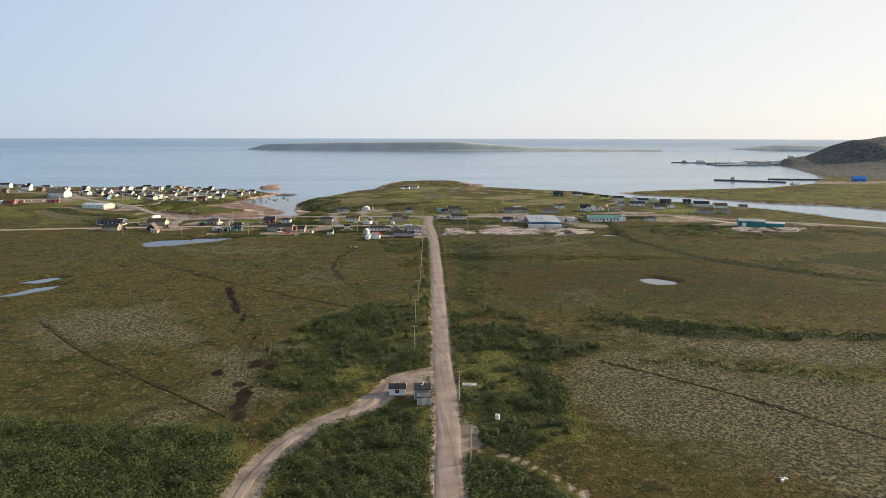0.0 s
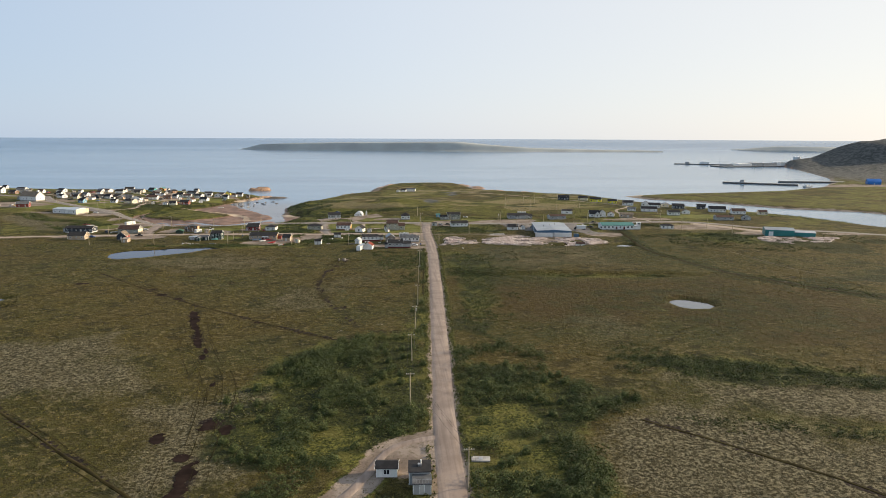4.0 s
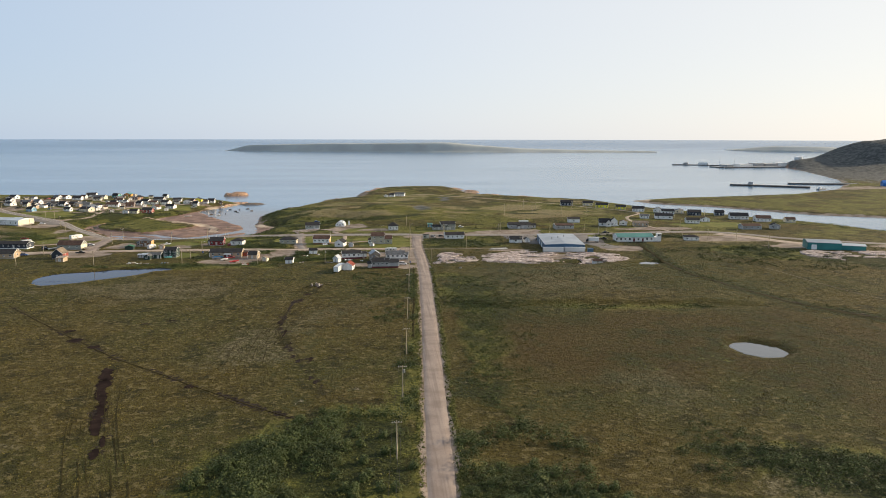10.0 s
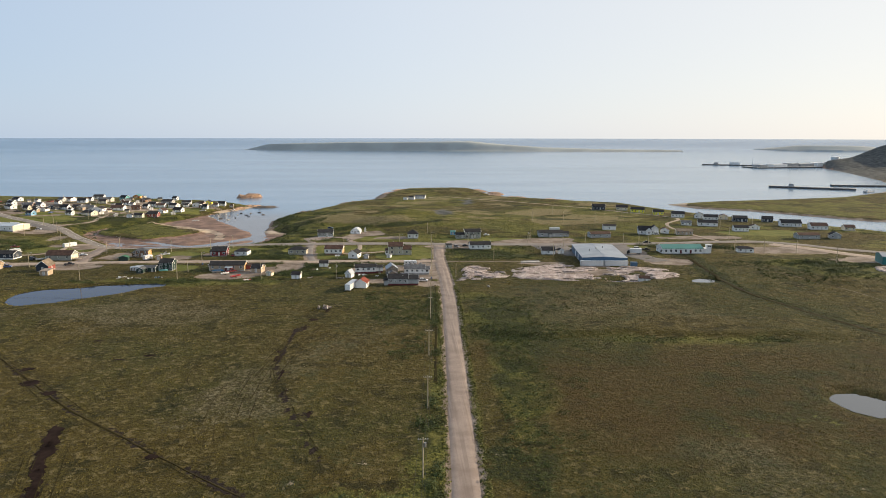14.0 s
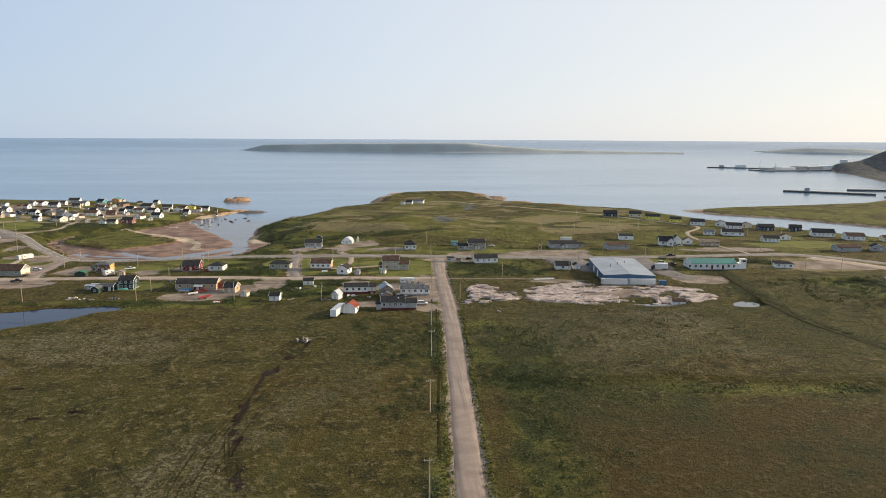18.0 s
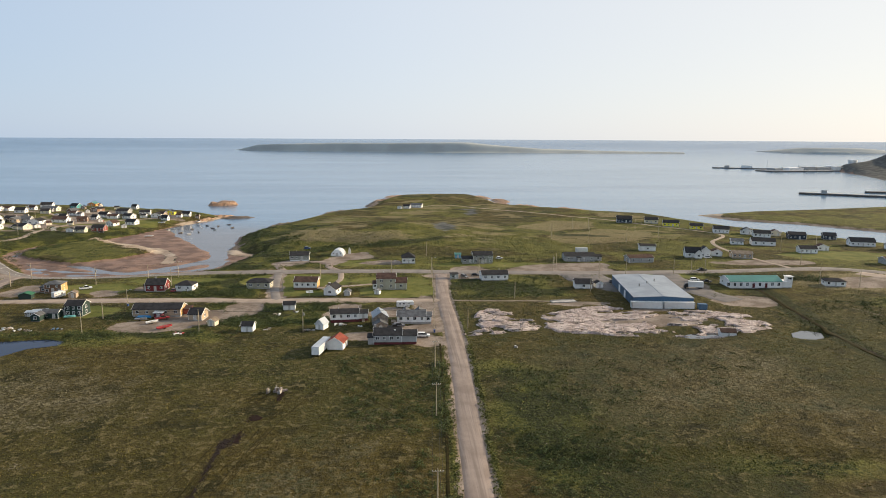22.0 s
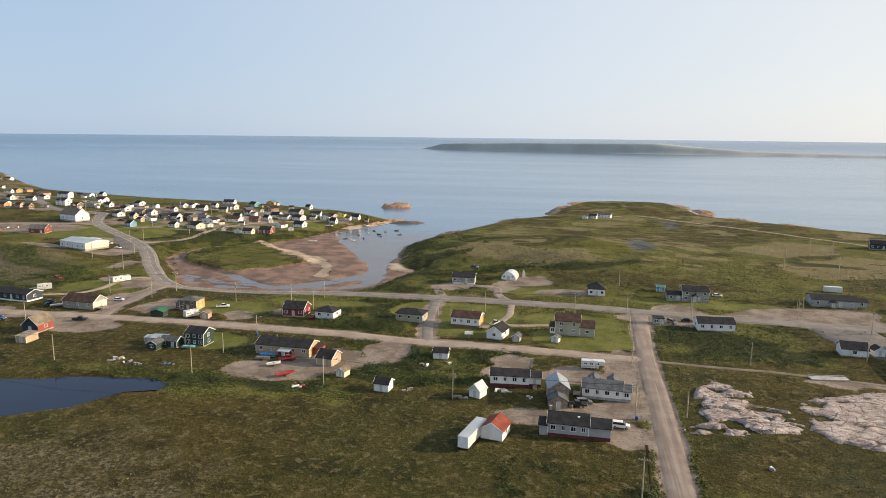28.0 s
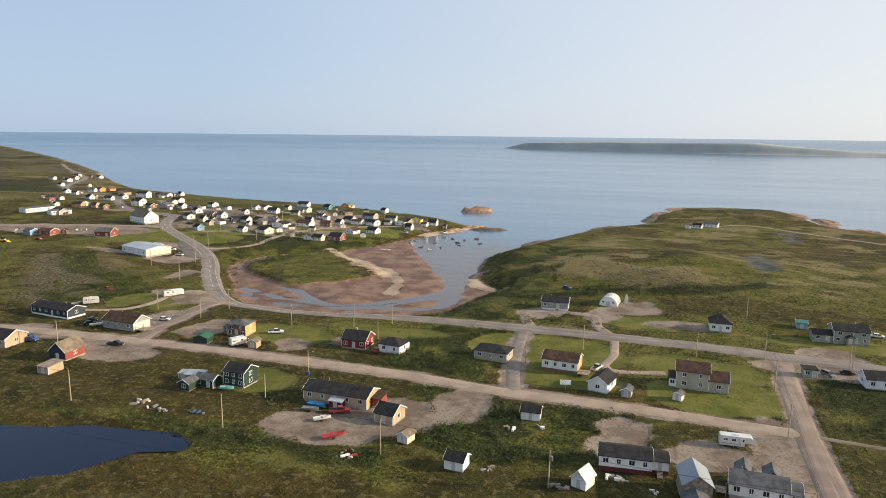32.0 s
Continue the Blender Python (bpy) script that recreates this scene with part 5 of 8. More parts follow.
gbr = simple_house(-206.8, 586.8, -4, 15.6, 8, 2.7, GREYGREEN, BROWN_ROOF, "grey green bungalow with brown gable roof", "x", 2.4, 3, 1, base=0.5, doors=0)
part("side_cladding", box(B(), 7.8, 7.86, -3.9, 3.9, 0.5, 3.1), CREAM, gbr, "pale cream gable wall")
deck(gbr, 8.2, 12.5, -3.6, 0.4, 0.9)
simple_house(-232.5, 556.5, 2, 11.7, 9, 2.8, TAN, BLACK_ROOF, "tan bungalow with charcoal gable roof", "x", 2.2, 3, 1, doors=0)
barn = simple_house(-199.3, 552.8, 2, 6.4, 8.4, 2.8, NAVY, TAN_ROOF, "barn with tan roof and red side wall", "y", 2.9, 0, 1, "barn", "barn")
part("side_cladding", box(B(), 3.2, 3.26, -4.1, 4.1, 0.4, 3.1), BRICK_RED, barn, "red painted side wall")
shed(-192.8, 540.4, -1, 4.2, 5.6, 2.3, TAN, WOOD, "beige plank shed with flat roof", "shed", 0.4)
gs = shed(-143.2, 543.2, -2, 3.6, 4.2, 2.3, GREEN, GREY_ROOF, "dark green shed with grey roof", "y", 1.0, front=1, doors=0)
shed(-139.6, 547.4, -2, 6.6, 4.0, 2.3, GREEN, GREY_ROOF, "dark green outbuilding with grey roof", "x", 1.1, front=1)
shed(-145.6, 549.4, 10, 5.4, 3.0, 2.0, GREY, PALE_ROOF, "grey lean-to with metal roof", "shed", 0.4)
shed(-149.8, 549.6, 5, 2.6, 2.2, 1.7, WOOD, PALE_ROOF, "open woodshed full of firewood", "shed", 0.3)
gc = shed(-167.6, 581.4, 8, 5.2, 4.2, 2.0, GREEN, siding("green_canvas", (0.02, 0.11, 0.05)), "small green canvas shelter", "y", 0.9, doors=0, trim=False)
shed(-147.4, 583.0, 8, 3.2, 3.6, 2.2, TAN, TAN_ROOF, "small tan shed by the driveway", "y", 0.8)
shed(-70.5, 532.8, -12, 3.0, 3.4, 2.0, CREAM, TAN_ROOF, "small cream shed in the yard", "y", 0.9)

for home, x, y, z in ((bw, 2.0, 0.8, 5.2), (two, -1.5, 0.9, 7.0), (gg, 2.0, 0.8, 6.0), (wh, 3.0, 0.7, 4.4), (gbr, -2.5, 0.9, 4.9), (db, 4.0, 0.8, 4.4), (wl, -3.2, 0.6, 4.4), (gb, -2.0, 0.7, 4.6), (mobile, -2.5, 0.6, 4.3)):
    stack(home, x, y, z, z + 1.1)

# ---- large buildings ----
ware = thing("warehouse", 124.1, 575.4, -6.8, "long slate blue metal warehouse with grey-blue roof", "warehouse")
W, D, HH = 26.2, 49.4, 4.7
part("foundation", box(B(), -W / 2 + 0.1, W / 2 - 0.1, -D / 2 + 0.1, D / 2 - 0.1, -1.5, 0.3), CONCRETE, ware)
part("wall", gable_body(W, D, 0.3, HH, 0.7, "y"), BLUE_METAL, ware)
for slope in gable_slopes(W, D, HH, 0.7, "y", 0.25, 0.14):
    part("roof_slope", slope, SILVER_ROOF, ware, "weathered pale metal roof")
part("ridge_cap", box(B(), -0.3, 0.3, -D / 2 - 0.25, D / 2 + 0.25, HH + 0.85, HH + 0.92), SILVER_ROOF, ware)
for k in range(3):
    part("roof_vent", rod(B(), (-6 + 5 * k, -4 + 6 * k, HH + 0.6), (-6 + 5 * k, -4 + 6 * k, HH + 2.0), 0.3), GREY_METAL, ware)
for y in (-6, 6):
    door(ware, -W / 2, y, 0.3, -90, TRIM, 3.2, 3.4, "roll-up door")
for k in range(2):
    c = thing("storage_container", 113.2 + 13.9 * k, 550.2 - 1.66 * k, -6.8, "white storage container against the warehouse", "container", group="white containers")
    part("body", box(B(), -6.8, 6.8, -1.3, 1.3, 0.15, 2.9), WHITE_METAL, c)
    part("roof", box(B(), -6.75, 6.75, -1.25, 1.25, 2.9, 2.98), WHITE_METAL, c)
    for x in (-6.5, 6.5):
        for y in (-1.1, 1.1):
            part("corner_post", box(B(), x - 0.12, x + 0.12, y - 0.24, y + 0.24, -0.4, 3.0), GREY_METAL, c)
bc = thing("storage_container", 137.2, 547.0, -6.8, "small blue storage container beside the warehouse", "container")
part("body", box(B(), -1.8, 1.8, -1.3, 1.3, 0.1, 2.5), BLUE_METAL, bc)
part("door", box(B(), 1.8, 1.86, -1.2, 1.2, 0.2, 2.4), BLUE_METAL, bc)

school = thing("hall", 184.6, 592.6, -2, "long white hall with green metal roof and tower", "building")
volume(school, -1.2, 0, 26.4, 12, 3.2, WHITE, GREEN_ROOF, "x", 1.9, base=0.4, front=0, side=2, doors=0)
for k in range(9):
    if k in (4, 6):
        door(school, -15.2 + 3.2 * k, -6, 0.4, 0, BURGUNDY, 1.3, 2.3, "dark red door")
    else:
        window(school, -15.2 + 3.2 * k, -6, 2.2, 0, 1.2, 1.6)
volume(school, 13.6, -2.4, 5.6, 6, 2.6, WHITE, WHITE, "flat", 0, base=0.4, front=0, side=0, doors=0, trim=False)
volume(school, 16.4, -3.6, 3.0, 3.0, 5.4, WHITE, WHITE, "flat", 0, base=0.4, front=0, side=0, doors=0, trim=False)
window(school, 16.4, -5.1, 4.9, 0, 1.9, 1.0)

th = thing("warehouse", 292, 538.0, -22, "teal metal warehouse with lower wing", "warehouse")
volume(th, 0, 0, 20, 15, 4.6, TEAL_METAL, SILVER_ROOF, "x", 1.2, base=0.2, front=0, side=0, doors=0, trim=False)
volume(th, 17.3, -1, 14.4, 10, 3.2, TEAL_METAL, PALE_ROOF, "x", 0.8, base=0.2, front=0, side=0, doors=0, trim=False)
door(th, -6, -7.5, 0.2, 0, TRIM, 3, 3.2, "roll-up door")

rec = thing("hall", -307.0, 709.7, -18, "large low hall with white metal roof and sunlit cream end", "building")
volume(rec, 0, 0, 26, 16, 3.6, WHITE, PALE_ROOF, "x", 1.2, base=0.3, front=4, side=0, doors=1, trim=False)
# warm sunlight on this end is put in as a cream face
part("side_cladding", box(B(), 13.0, 13.08, -7.9, 7.9, 0.3, 3.9), CREAM, rec, "end wall tinted cream as sunlit")
volume(rec, -4, 10.0, 7, 4.0, 3.0, WHITE, WHITE_METAL, "x", 0.8, base=0.2, front=0, side=0, doors=0, trim=False)
simple_house(-364, 737, 14, 11, 9, 3.0, BRICK_RED, GREY_ROOF, "brick red barn with white trim beside the gravel lot", "x", 2.2, 1, 1, "barn", "barn", doors=1)
church = thing("church", -384.5, 794.5, -21, "white church with tan gable roof and small steeple", "church")
volume(church, 0, 0, 22, 11, 4.2, WHITE, TAN_ROOF, "x", 4.6, base=1.0, skirt=CONCRETE, front=6, side=1, doors=0, win=0.9)
part("belfry", box(B(), 8.0, 9.8, -0.9, 0.9, 8.5, 11.2), WHITE, church)
part("spire", hip_roof(1.8, 1.8, 11.2, 2.2, 0.2, 0), TAN_ROOF, church)
volume(church, -17, 4, 9, 7, 2.6, GREYGREEN, GREY_ROOF, "x", 1.0, front=3, side=0, doors=0, trim=False)

dome = thing("dome_shelter", -33.8, 685.5, -6, "white half-round dome shelter with flat front", "shelter")
prof = [(3.9 * math.cos(a), 3.9 * math.sin(a)) for a in [math.pi * k / 14 for k in range(15)]]
part("shell", prism(B(), [(3.9, -0.8)] + prof + [(-3.9, -0.8)], -4.4, 4.5, "y"), WHITE_METAL, dome)
part("front_wall", prism(B(), [(3.66, -0.8)] + [(u * 0.94, z * 0.94) for u, z in prof] + [(-3.66, -0.8)], -4.5, -4.35, "y"), TRIM, dome)
door(dome, 0, -4.5, 0.0, 0, None, 1.6, 2.0)
for x in (-2.2, 2.2):
    window(dome, x, -4.5, 1.6, 0, 0.8, 0.8)
for k in range(4):
    part("rib", prism(B(), [(u * 1.012, z * 1.012) for u, z in prof] + [(u * 0.99, z * 0.99) for u, z in prof[::-1]], -3.8 + 2.4 * k, -3.6 + 2.4 * k, "y"), GREY_METAL, dome)
bow = thing("upturned_boat", -27.0, 688.0, 0, "white boat bow standing upright beside the dome", "boat")
part("hull", prism(B(), [(-0.8, -0.3), (0.8, -0.3), (0.7, 2.2), (0.3, 3.6), (0, 4.0), (-0.4, 3.4), (-0.75, 2)], -0.35, 0.35, "y"), WHITE_METAL, bow)

wc = thing("storage_container", 123.8, 696, -2, "long white storage container behind the low grey building", "container")
part("body", box(B(), -4.0, 4.0, -1.25, 1.25, 0.15, 2.6), WHITE_METAL, wc)
part("roof", box(B(), -3.95, 3.95, -1.2, 1.2, 2.6, 2.68), WHITE_METAL, wc)
pad = thing("concrete_slab", 79.2, 563.6, 8, "bare concrete foundation slab beside the dirt lane", "slab")
part("slab", box(B(), -5.8, 5.8, -1.6, 1.6, -0.4, 0.45), CONCRETE, pad)
part("kerb", box(B(), -5.8, 5.8, 1.62, 1.85, -0.4, 0.75), CONCRETE, pad)

# ---- pump station on the gravel track ----
ph = thing("pump_house", 3.3, 186.6, -2, "grey block pump house with black flat roof", "shed")
volume(ph, 0, 1.6, 4.6, 5.0, 2.9, GREY, BLACK_ROOF, "flat", 0, base=0.2, front=0, side=1, doors=0, over=0.25)
volume(ph, 0.5, -3.0, 3.8, 4.0, 2.2, GREY, GREY_ROOF, "flat", 0, base=0.2, front=0, side=0, doors=1, over=0.2)
part("roof_hatch", box(B(), -0.4, 0.4, 1.2, 2.0, 3.3, 3.8), GREY_METAL, ph)
part("vent_pipe", rod(B(), (0.3, 2.6, 3.3), (0.3, 2.6, 4.3), 0.14), TRIM, ph)
for k in range(7):
    part("roof_rail", rod(B(), (-1.4 + 0.65 * k, -4.8, 2.6), (-1.4 + 0.65 * k, -4.8, 3.4), 0.03, None, 5), GREY_METAL, ph)
part("roof_rail", rod(B(), (-1.4, -4.8, 3.4), (2.5, -4.8, 3.4), 0.03, None, 5), GREY_METAL, ph)
shed(-3.9, 191.2, -3, 4.6, 3.6, 2.2, WHITE, BLACK_ROOF, "small white pump shed with black roof", "x", 0.7, front=1, doors=0)

# ---- houses east of the gravel road ----
lg = simple_house(114.4, 668.8, -3, 18.6, 10, 3.0, GREY, BLACK_ROOF, "long low grey building with dark roof and pink gravel yard", "x", 1.5, 3, 1, doors=1, trim=False)
volume(lg, 11.5, 0.5, 4.4, 6, 2.4, GREY, BLACK_ROOF, "x", 1.0, front=1, side=0, doors=0, trim=False)
volume(lg, -1, -5.8, 2.4, 1.6, 2.2, GREY, BLACK_ROOF, "shed", 0.2, front=0, side=0, doors=1, trim=False)
simple_house(170.5, 703.4, -10, 10.2, 7, 3.2, WHITE, BLACK_ROOF, "white box house with shallow dark roof", "x", 1.0, 1, 1, doors=0)
simple_house(150.3, 662.8, 5, 15.4, 8, 2.8, GREY, BROWN_ROOF, "low grey bungalow with brown roof", "x", 1.2, 3, 1, doors=0)
simple_house(96.3, 593.4, -5, 8.4, 6.6, 2.4, WHITE, BLACK_ROOF, "white garage with charcoal gable roof", "x", 1.9, 1, 0, "garage", "garage", doors=0)
shed(104.6, 594, 6, 3.6, 3.6, 2.2, WHITE, BLACK_ROOF, "small white shed with black roof near the warehouse", "y", 1.1)
shed(129.8, 509.2, -10, 5.6, 3.8, 2.3, WHITE, BROWN_ROOF, "white shed with brown roof on bare rock", "x", 0.9)
simple_house(226.6, 590.8, -14, 9.6, 6.4, 2.4, WHITE, BLACK_ROOF, "white cottage with dark hip roof", "hip", 1.4, 2, 1)
bg = thing("house", 190.6, 678.0, -12, "white cottage with steep black cross gables", "house")
volume(bg, 0, 0, 9.4, 8, 3.0, WHITE, BLACK_ROOF, "x", 3.0, front=2, side=1, doors=0)
volume(bg, 2.6, -5.0, 4.2, 3.6, 3.0, WHITE, BLACK_ROOF, "y", 2.2, front=1, side=1, doors=0)
volume(bg, 7.6, 0.8, 6.0, 6, 4.0, WHITE, BLACK_ROOF, "y", 2.6, front=1, side=1, doors=1)
simple_house(208.5, 682.0, -20, 6.4, 7.5, 2.6, WHITE, BROWN_ROOF, "small white house with brown gable roof", "y", 1.6, 1, 1, doors=0)
simple_house(220.4, 673.8, -12, 12.0, 8, 2.7, TAN, TAN_ROOF, "tan wooden bungalow with brown roof", "x", 1.3, 3, 1)
simple_house(304.4, 648.8, -4, 15.5, 8.4, 2.7, GREY, BROWN_ROOF, "grey bungalow with brown roof near the lagoon", "x", 1.4, 3, 1, doors=0)
simple_house(326.0, 648.8, -20, 7.4, 7, 2.6, GREY, BLACK_ROOF, "small grey house with black gable roof", "y", 1.9, 1, 1)
simple_house(274.0, 689.8, -10, 11.0, 7, 2.8, WHITE, BLACK_ROOF, "white house with charcoal roof by the lagoon", "x", 1.7, 3, 1)
simple_house(291.0, 700.0, -16, 7.2, 6, 2.5, WHITE, BROWN_ROOF, "small white house with brown gable roof by the lagoon", "y", 1.6, 1, 1)
simple_house(333.3, 720.4, -16, 16.0, 9, 3.0, WHITE, BLACK_ROOF, "large white house with long dark roof", "x", 2.6, 4, 2)
simple_house(261.9, 723.0, -16, 15.5, 8, 2.9, WHITE, BLACK_ROOF, "long white house with dark gable roof", "x", 1.9, 3, 1, doors=0)
simple_house(261.5, 784.8, -20, 11.5, 9, 3.1, WHITE, BLACK_ROOF, "white house with navy roof near the shore", "x", 2.2, 3, 1)
simple_house(279.5, 778.7, -25, 8.4, 7.4, 2.8, WHITE, BLACK_ROOF, "white gabled house near the shore", "y", 2.1, 1, 1)
simple_house(284.2, 765.2, -18, 12.0, 8.4, 2.9, WHITE, BLACK_ROOF, "white bungalow with dark roof near the shore", "x", 2.0, 3, 1)
simple_house(307.5, 757.1, -18, 12.2, 9, 3.2, NAVY, BLACK_ROOF, "dark blue house with white windows", "x", 1.8, 3, 1)
simple_house(332.5, 755.4, -22, 8.8, 8, 2.9, NAVY, BLACK_ROOF, "dark house with white gable near the lagoon", "x", 1.9, 2, 1)
simple_house(245.1, 727.0, -20, 8.2, 7, 2.4, WHITE, GREY_ROOF, "small white cottage with grey roof", "x", 1.4, 2, 1)
simple_house(300.3, 774.2, -22, 8.4, 7, 2.7, CREAM, BROWN_ROOF, "cream house with brown roof near the shore", "y", 1.7, 1, 1)
simple_house(204.6, 850.3, -15, 13.0, 8.4, 3.4, NAVY, BLACK_ROOF, "dark blue house with grey gable", "x", 2.2, 3, 1)
simple_house(227.2, 844.7, -18, 11.0, 8.4, 2.9, CREAM, BLACK_ROOF, "cream bungalow with black roof by the beach", "x", 2.0, 2, 1)
simple_house(236.7, 824.6, -20, 13.0, 8, 2.9, YELLOW, BLACK_ROOF, "bright yellow bungalow with black roof by the beach", "x", 2.0, 3, 1)
simple_house(250.3, 804.8, -20, 10.0, 7.5, 2.7, YELLOW, BLACK_ROOF, "bright yellow house with dark roof", "x", 1.8, 2, 1)
simple_house(345, 700, -12, 13, 9, 3.0, WHITE, BROWN_ROOF, "white house with brown roof above the lagoon", "x", 2.2, 3, 1)
simple_house(366, 692, -12, 8, 7, 2.6, CREAM, BROWN_ROOF, "cream house with brown roof above the lagoon", "x", 1.7, 2, 1)
simple_house(13, 972, -14, 7.0, 5, 2.6, WHITE, BLACK_ROOF, "white cabin on the headland", "x", 1.4, 2, 1)
simple_house(23.7, 985, -14, 12.0, 6, 2.8, WHITE, GREY_ROOF, "long white cabin on the headland", "x", 1.5, 3, 1)
shed(5.7, 967, -10, 4.5, 3.5, 2.2, WHITE, BLACK_ROOF, "small white shed on the headland", "y", 1.0)


# ---- houses of the far village beyond the cove ----
shed(-372, 880, -21, 4.5, 4.0, 2.3, WHITE, GREY_ROOF, "small white outbuilding with grey roof in the far village", "x", 1.0)
simple_house(-352, 904, -21, 12.4, 8.0, 2.5, WHITE, BROWN_ROOF, "white house with brown gable roof by the cove", "x", 1.5, 2, 1, doors=0, storeys=1)
simple_house(-327, 880, 0, 8.6, 6.4, 2.4, WHITE, BLACK_ROOF, "white house with black gable roof by the cove", "x", 2.1, 2, 1, doors=0, storeys=1)
simple_house(-307, 834, -11, 6.4, 7.4, 2.4, TAN, GREY_ROOF, "tan house with grey gable roof by the cove", "y", 1.8, 2, 1, doors=1, storeys=1)
shed(-307, 844, 2, 4.5, 4.0, 2.3, WHITE, BLACK_ROOF, "small white outbuilding with charcoal roof in the far village", "x", 1.0)
simple_house(-321, 832, -16, 7.2, 5.4, 2.4, WHITE, BLACK_ROOF, "white house with charcoal gable roof by the cove", "x", 2.1, 2, 1, doors=1, storeys=1)
simple_house(-330, 831, -24, 8.0, 9.2, 2.4, NAVY, BLACK_ROOF, "dark navy house with charcoal gable roof by the cove", "y", 1.5, 2, 1, doors=0, storeys=1)
shed(-332, 815, -12, 5.0, 5.8, 2.3, WHITE, BLACK_ROOF, "small white outbuilding with charcoal roof in the far village", "y", 1.0)
simple_house(-302, 799, -11, 6.1, 4.6, 2.4, WHITE, BLACK_ROOF, "white house with charcoal gable roof by the cove", "x", 1.5, 2, 1, doors=0, storeys=1)
simple_house(-287, 805, -23, 11.3, 8.0, 2.5, CREAM, BLACK_ROOF, "cream house with charcoal gable roof by the cove", "x", 1.8, 2, 1, doors=1, storeys=1)
simple_house(-290, 832, -3, 9.8, 10.0, 2.5, WHITE, BLACK_ROOF, "white house with charcoal gable roof by the cove", "y", 1.8, 2, 1, doors=0, storeys=1)
simple_house(-316, 909, -5, 14.0, 8.0, 2.5, CREAM, GREY_ROOF, "cream house with grey gable roof by the cove", "x", 1.8, 2, 1, doors=1, storeys=1)
simple_house(-348, 967, 6, 10.7, 8.0, 2.5, WHITE, BLACK_ROOF, "white house with black gable roof by the cove", "x", 2.1, 2, 1, doors=0, storeys=1)
simple_house(-314, 953, -23, 8.6, 6.4, 2.4, TEAL, BLACK_ROOF, "teal green house with charcoal gable roof by the cove", "x", 2.1, 2, 1, doors=1, storeys=1)
simple_house(-316, 996, 2, 8.2, 9.4, 2.4, ORANGE, GREEN_ROOF, "orange house with green gable roof by the cove", "y", 1.8, 2, 1, doors=1, storeys=1)
simple_house(-289, 893, -22, 6.9, 7.9, 2.4, BROWN, GREY_ROOF, "brown house with grey gable roof by the cove", "y", 2.1, 2, 1, doors=0, storeys=1)
shed(-277, 880, -15, 4.5, 4.0, 2.3, WHITE, GREY_ROOF, "small white outbuilding with grey roof in the far village", "x", 1.0)
simple_house(-278, 847, -2, 12.0, 8.0, 2.5, WHITE, BROWN_ROOF, "white house with brown gable roof by the cove", "x", 2.1, 2, 1, doors=1, storeys=1)
shed(-249, 800, 7, 4.5, 5.2, 2.3, WHITE, BLACK_ROOF, "small white outbuilding with charcoal roof in the far village", "y", 1.0)
simple_house(-240, 798, -1, 7.5, 5.6, 2.4, CREAM, BLACK_ROOF, "cream house with charcoal gable roof by the cove", "x", 1.8, 2, 1, doors=0, storeys=1)
simple_house(-230, 807, -3, 9.4, 7.1, 2.5, BRICK_RED, BLACK_ROOF, "brick red house with black gable roof by the cove", "x", 2.1, 2, 1, doors=1, storeys=1)
simple_house(-258, 866, -19, 5.8, 4.3, 2.4, WHITE, BLACK_ROOF, "white house with charcoal gable roof by the cove", "x", 1.8, 2, 1, doors=1, storeys=1)
simple_house(-257, 882, -15, 8.8, 6.6, 2.4, WHITE, BLACK_ROOF, "white house with charcoal gable roof by the cove", "x", 2.1, 2, 1, doors=1, storeys=1)
simple_house(-277, 915, -21, 7.9, 9.1, 2.4, BROWN, BLACK_ROOF, "brown house with charcoal gable roof by the cove", "y", 1.5, 2, 1, doors=1, storeys=1)
simple_house(-250, 907, -8, 11.4, 8.0, 2.5, GREY, BLACK_ROOF, "grey house with charcoal gable roof by the cove", "x", 1.8, 2, 1, doors=1, storeys=1)
simple_house(-260, 961, -22, 5.9, 4.4, 2.4, WHITE, BLACK_ROOF, "white house with charcoal gable roof by the cove", "x", 1.8, 2, 1, doors=1, storeys=1)
simple_house(-232, 837, -16, 6.7, 7.7, 2.4, WHITE, BROWN_ROOF, "white house with brown gable roof by the cove", "y", 2.1, 2, 1, doors=1, storeys=1)
simple_house(-234, 877, -21, 9.3, 7.0, 2.5, WHITE, BLACK_ROOF, "white house with charcoal gable roof by the cove", "x", 1.8, 2, 1, doors=1, storeys=1)
simple_house(-219, 844, -14, 8.7, 6.5, 2.4, WHITE, BLACK_ROOF, "white house with charcoal gable roof by the cove", "x", 2.1, 2, 1, doors=1, storeys=1)
shed(-224, 884, -2, 5.1, 4.0, 2.3, WHITE, BLACK_ROOF, "small white outbuilding with charcoal roof in the far village", "x", 1.0)
simple_house(-214, 889, 1, 7.9, 9.1, 2.4, WHITE, BLACK_ROOF, "white house with black gable roof by the cove", "y", 1.5, 2, 1, doors=0, storeys=1)
simple_house(-201, 872, -13, 5.6, 4.2, 2.4, WHITE, BLACK_ROOF, "white house with black gable roof by the cove", "x", 2.1, 2, 1, doors=1, storeys=1)
simple_house(-208, 908, 7, 8.1, 9.3, 2.4, YELLOW, BLACK_ROOF, "bright yellow house with charcoal gable roof by the cove", "y", 1.8, 2, 1, doors=1, storeys=1)
simple_house(-191, 899, -2, 7.2, 5.4, 2.4, WHITE, BLACK_ROOF, "white house with charcoal gable roof by the cove", "x", 2.1, 2, 1, doors=0, storeys=1)
shed(-195, 891, -5, 4.5, 4.0, 2.3, WHITE, BROWN_ROOF, "small white outbuilding with brown roof in the far village", "x", 1.0)
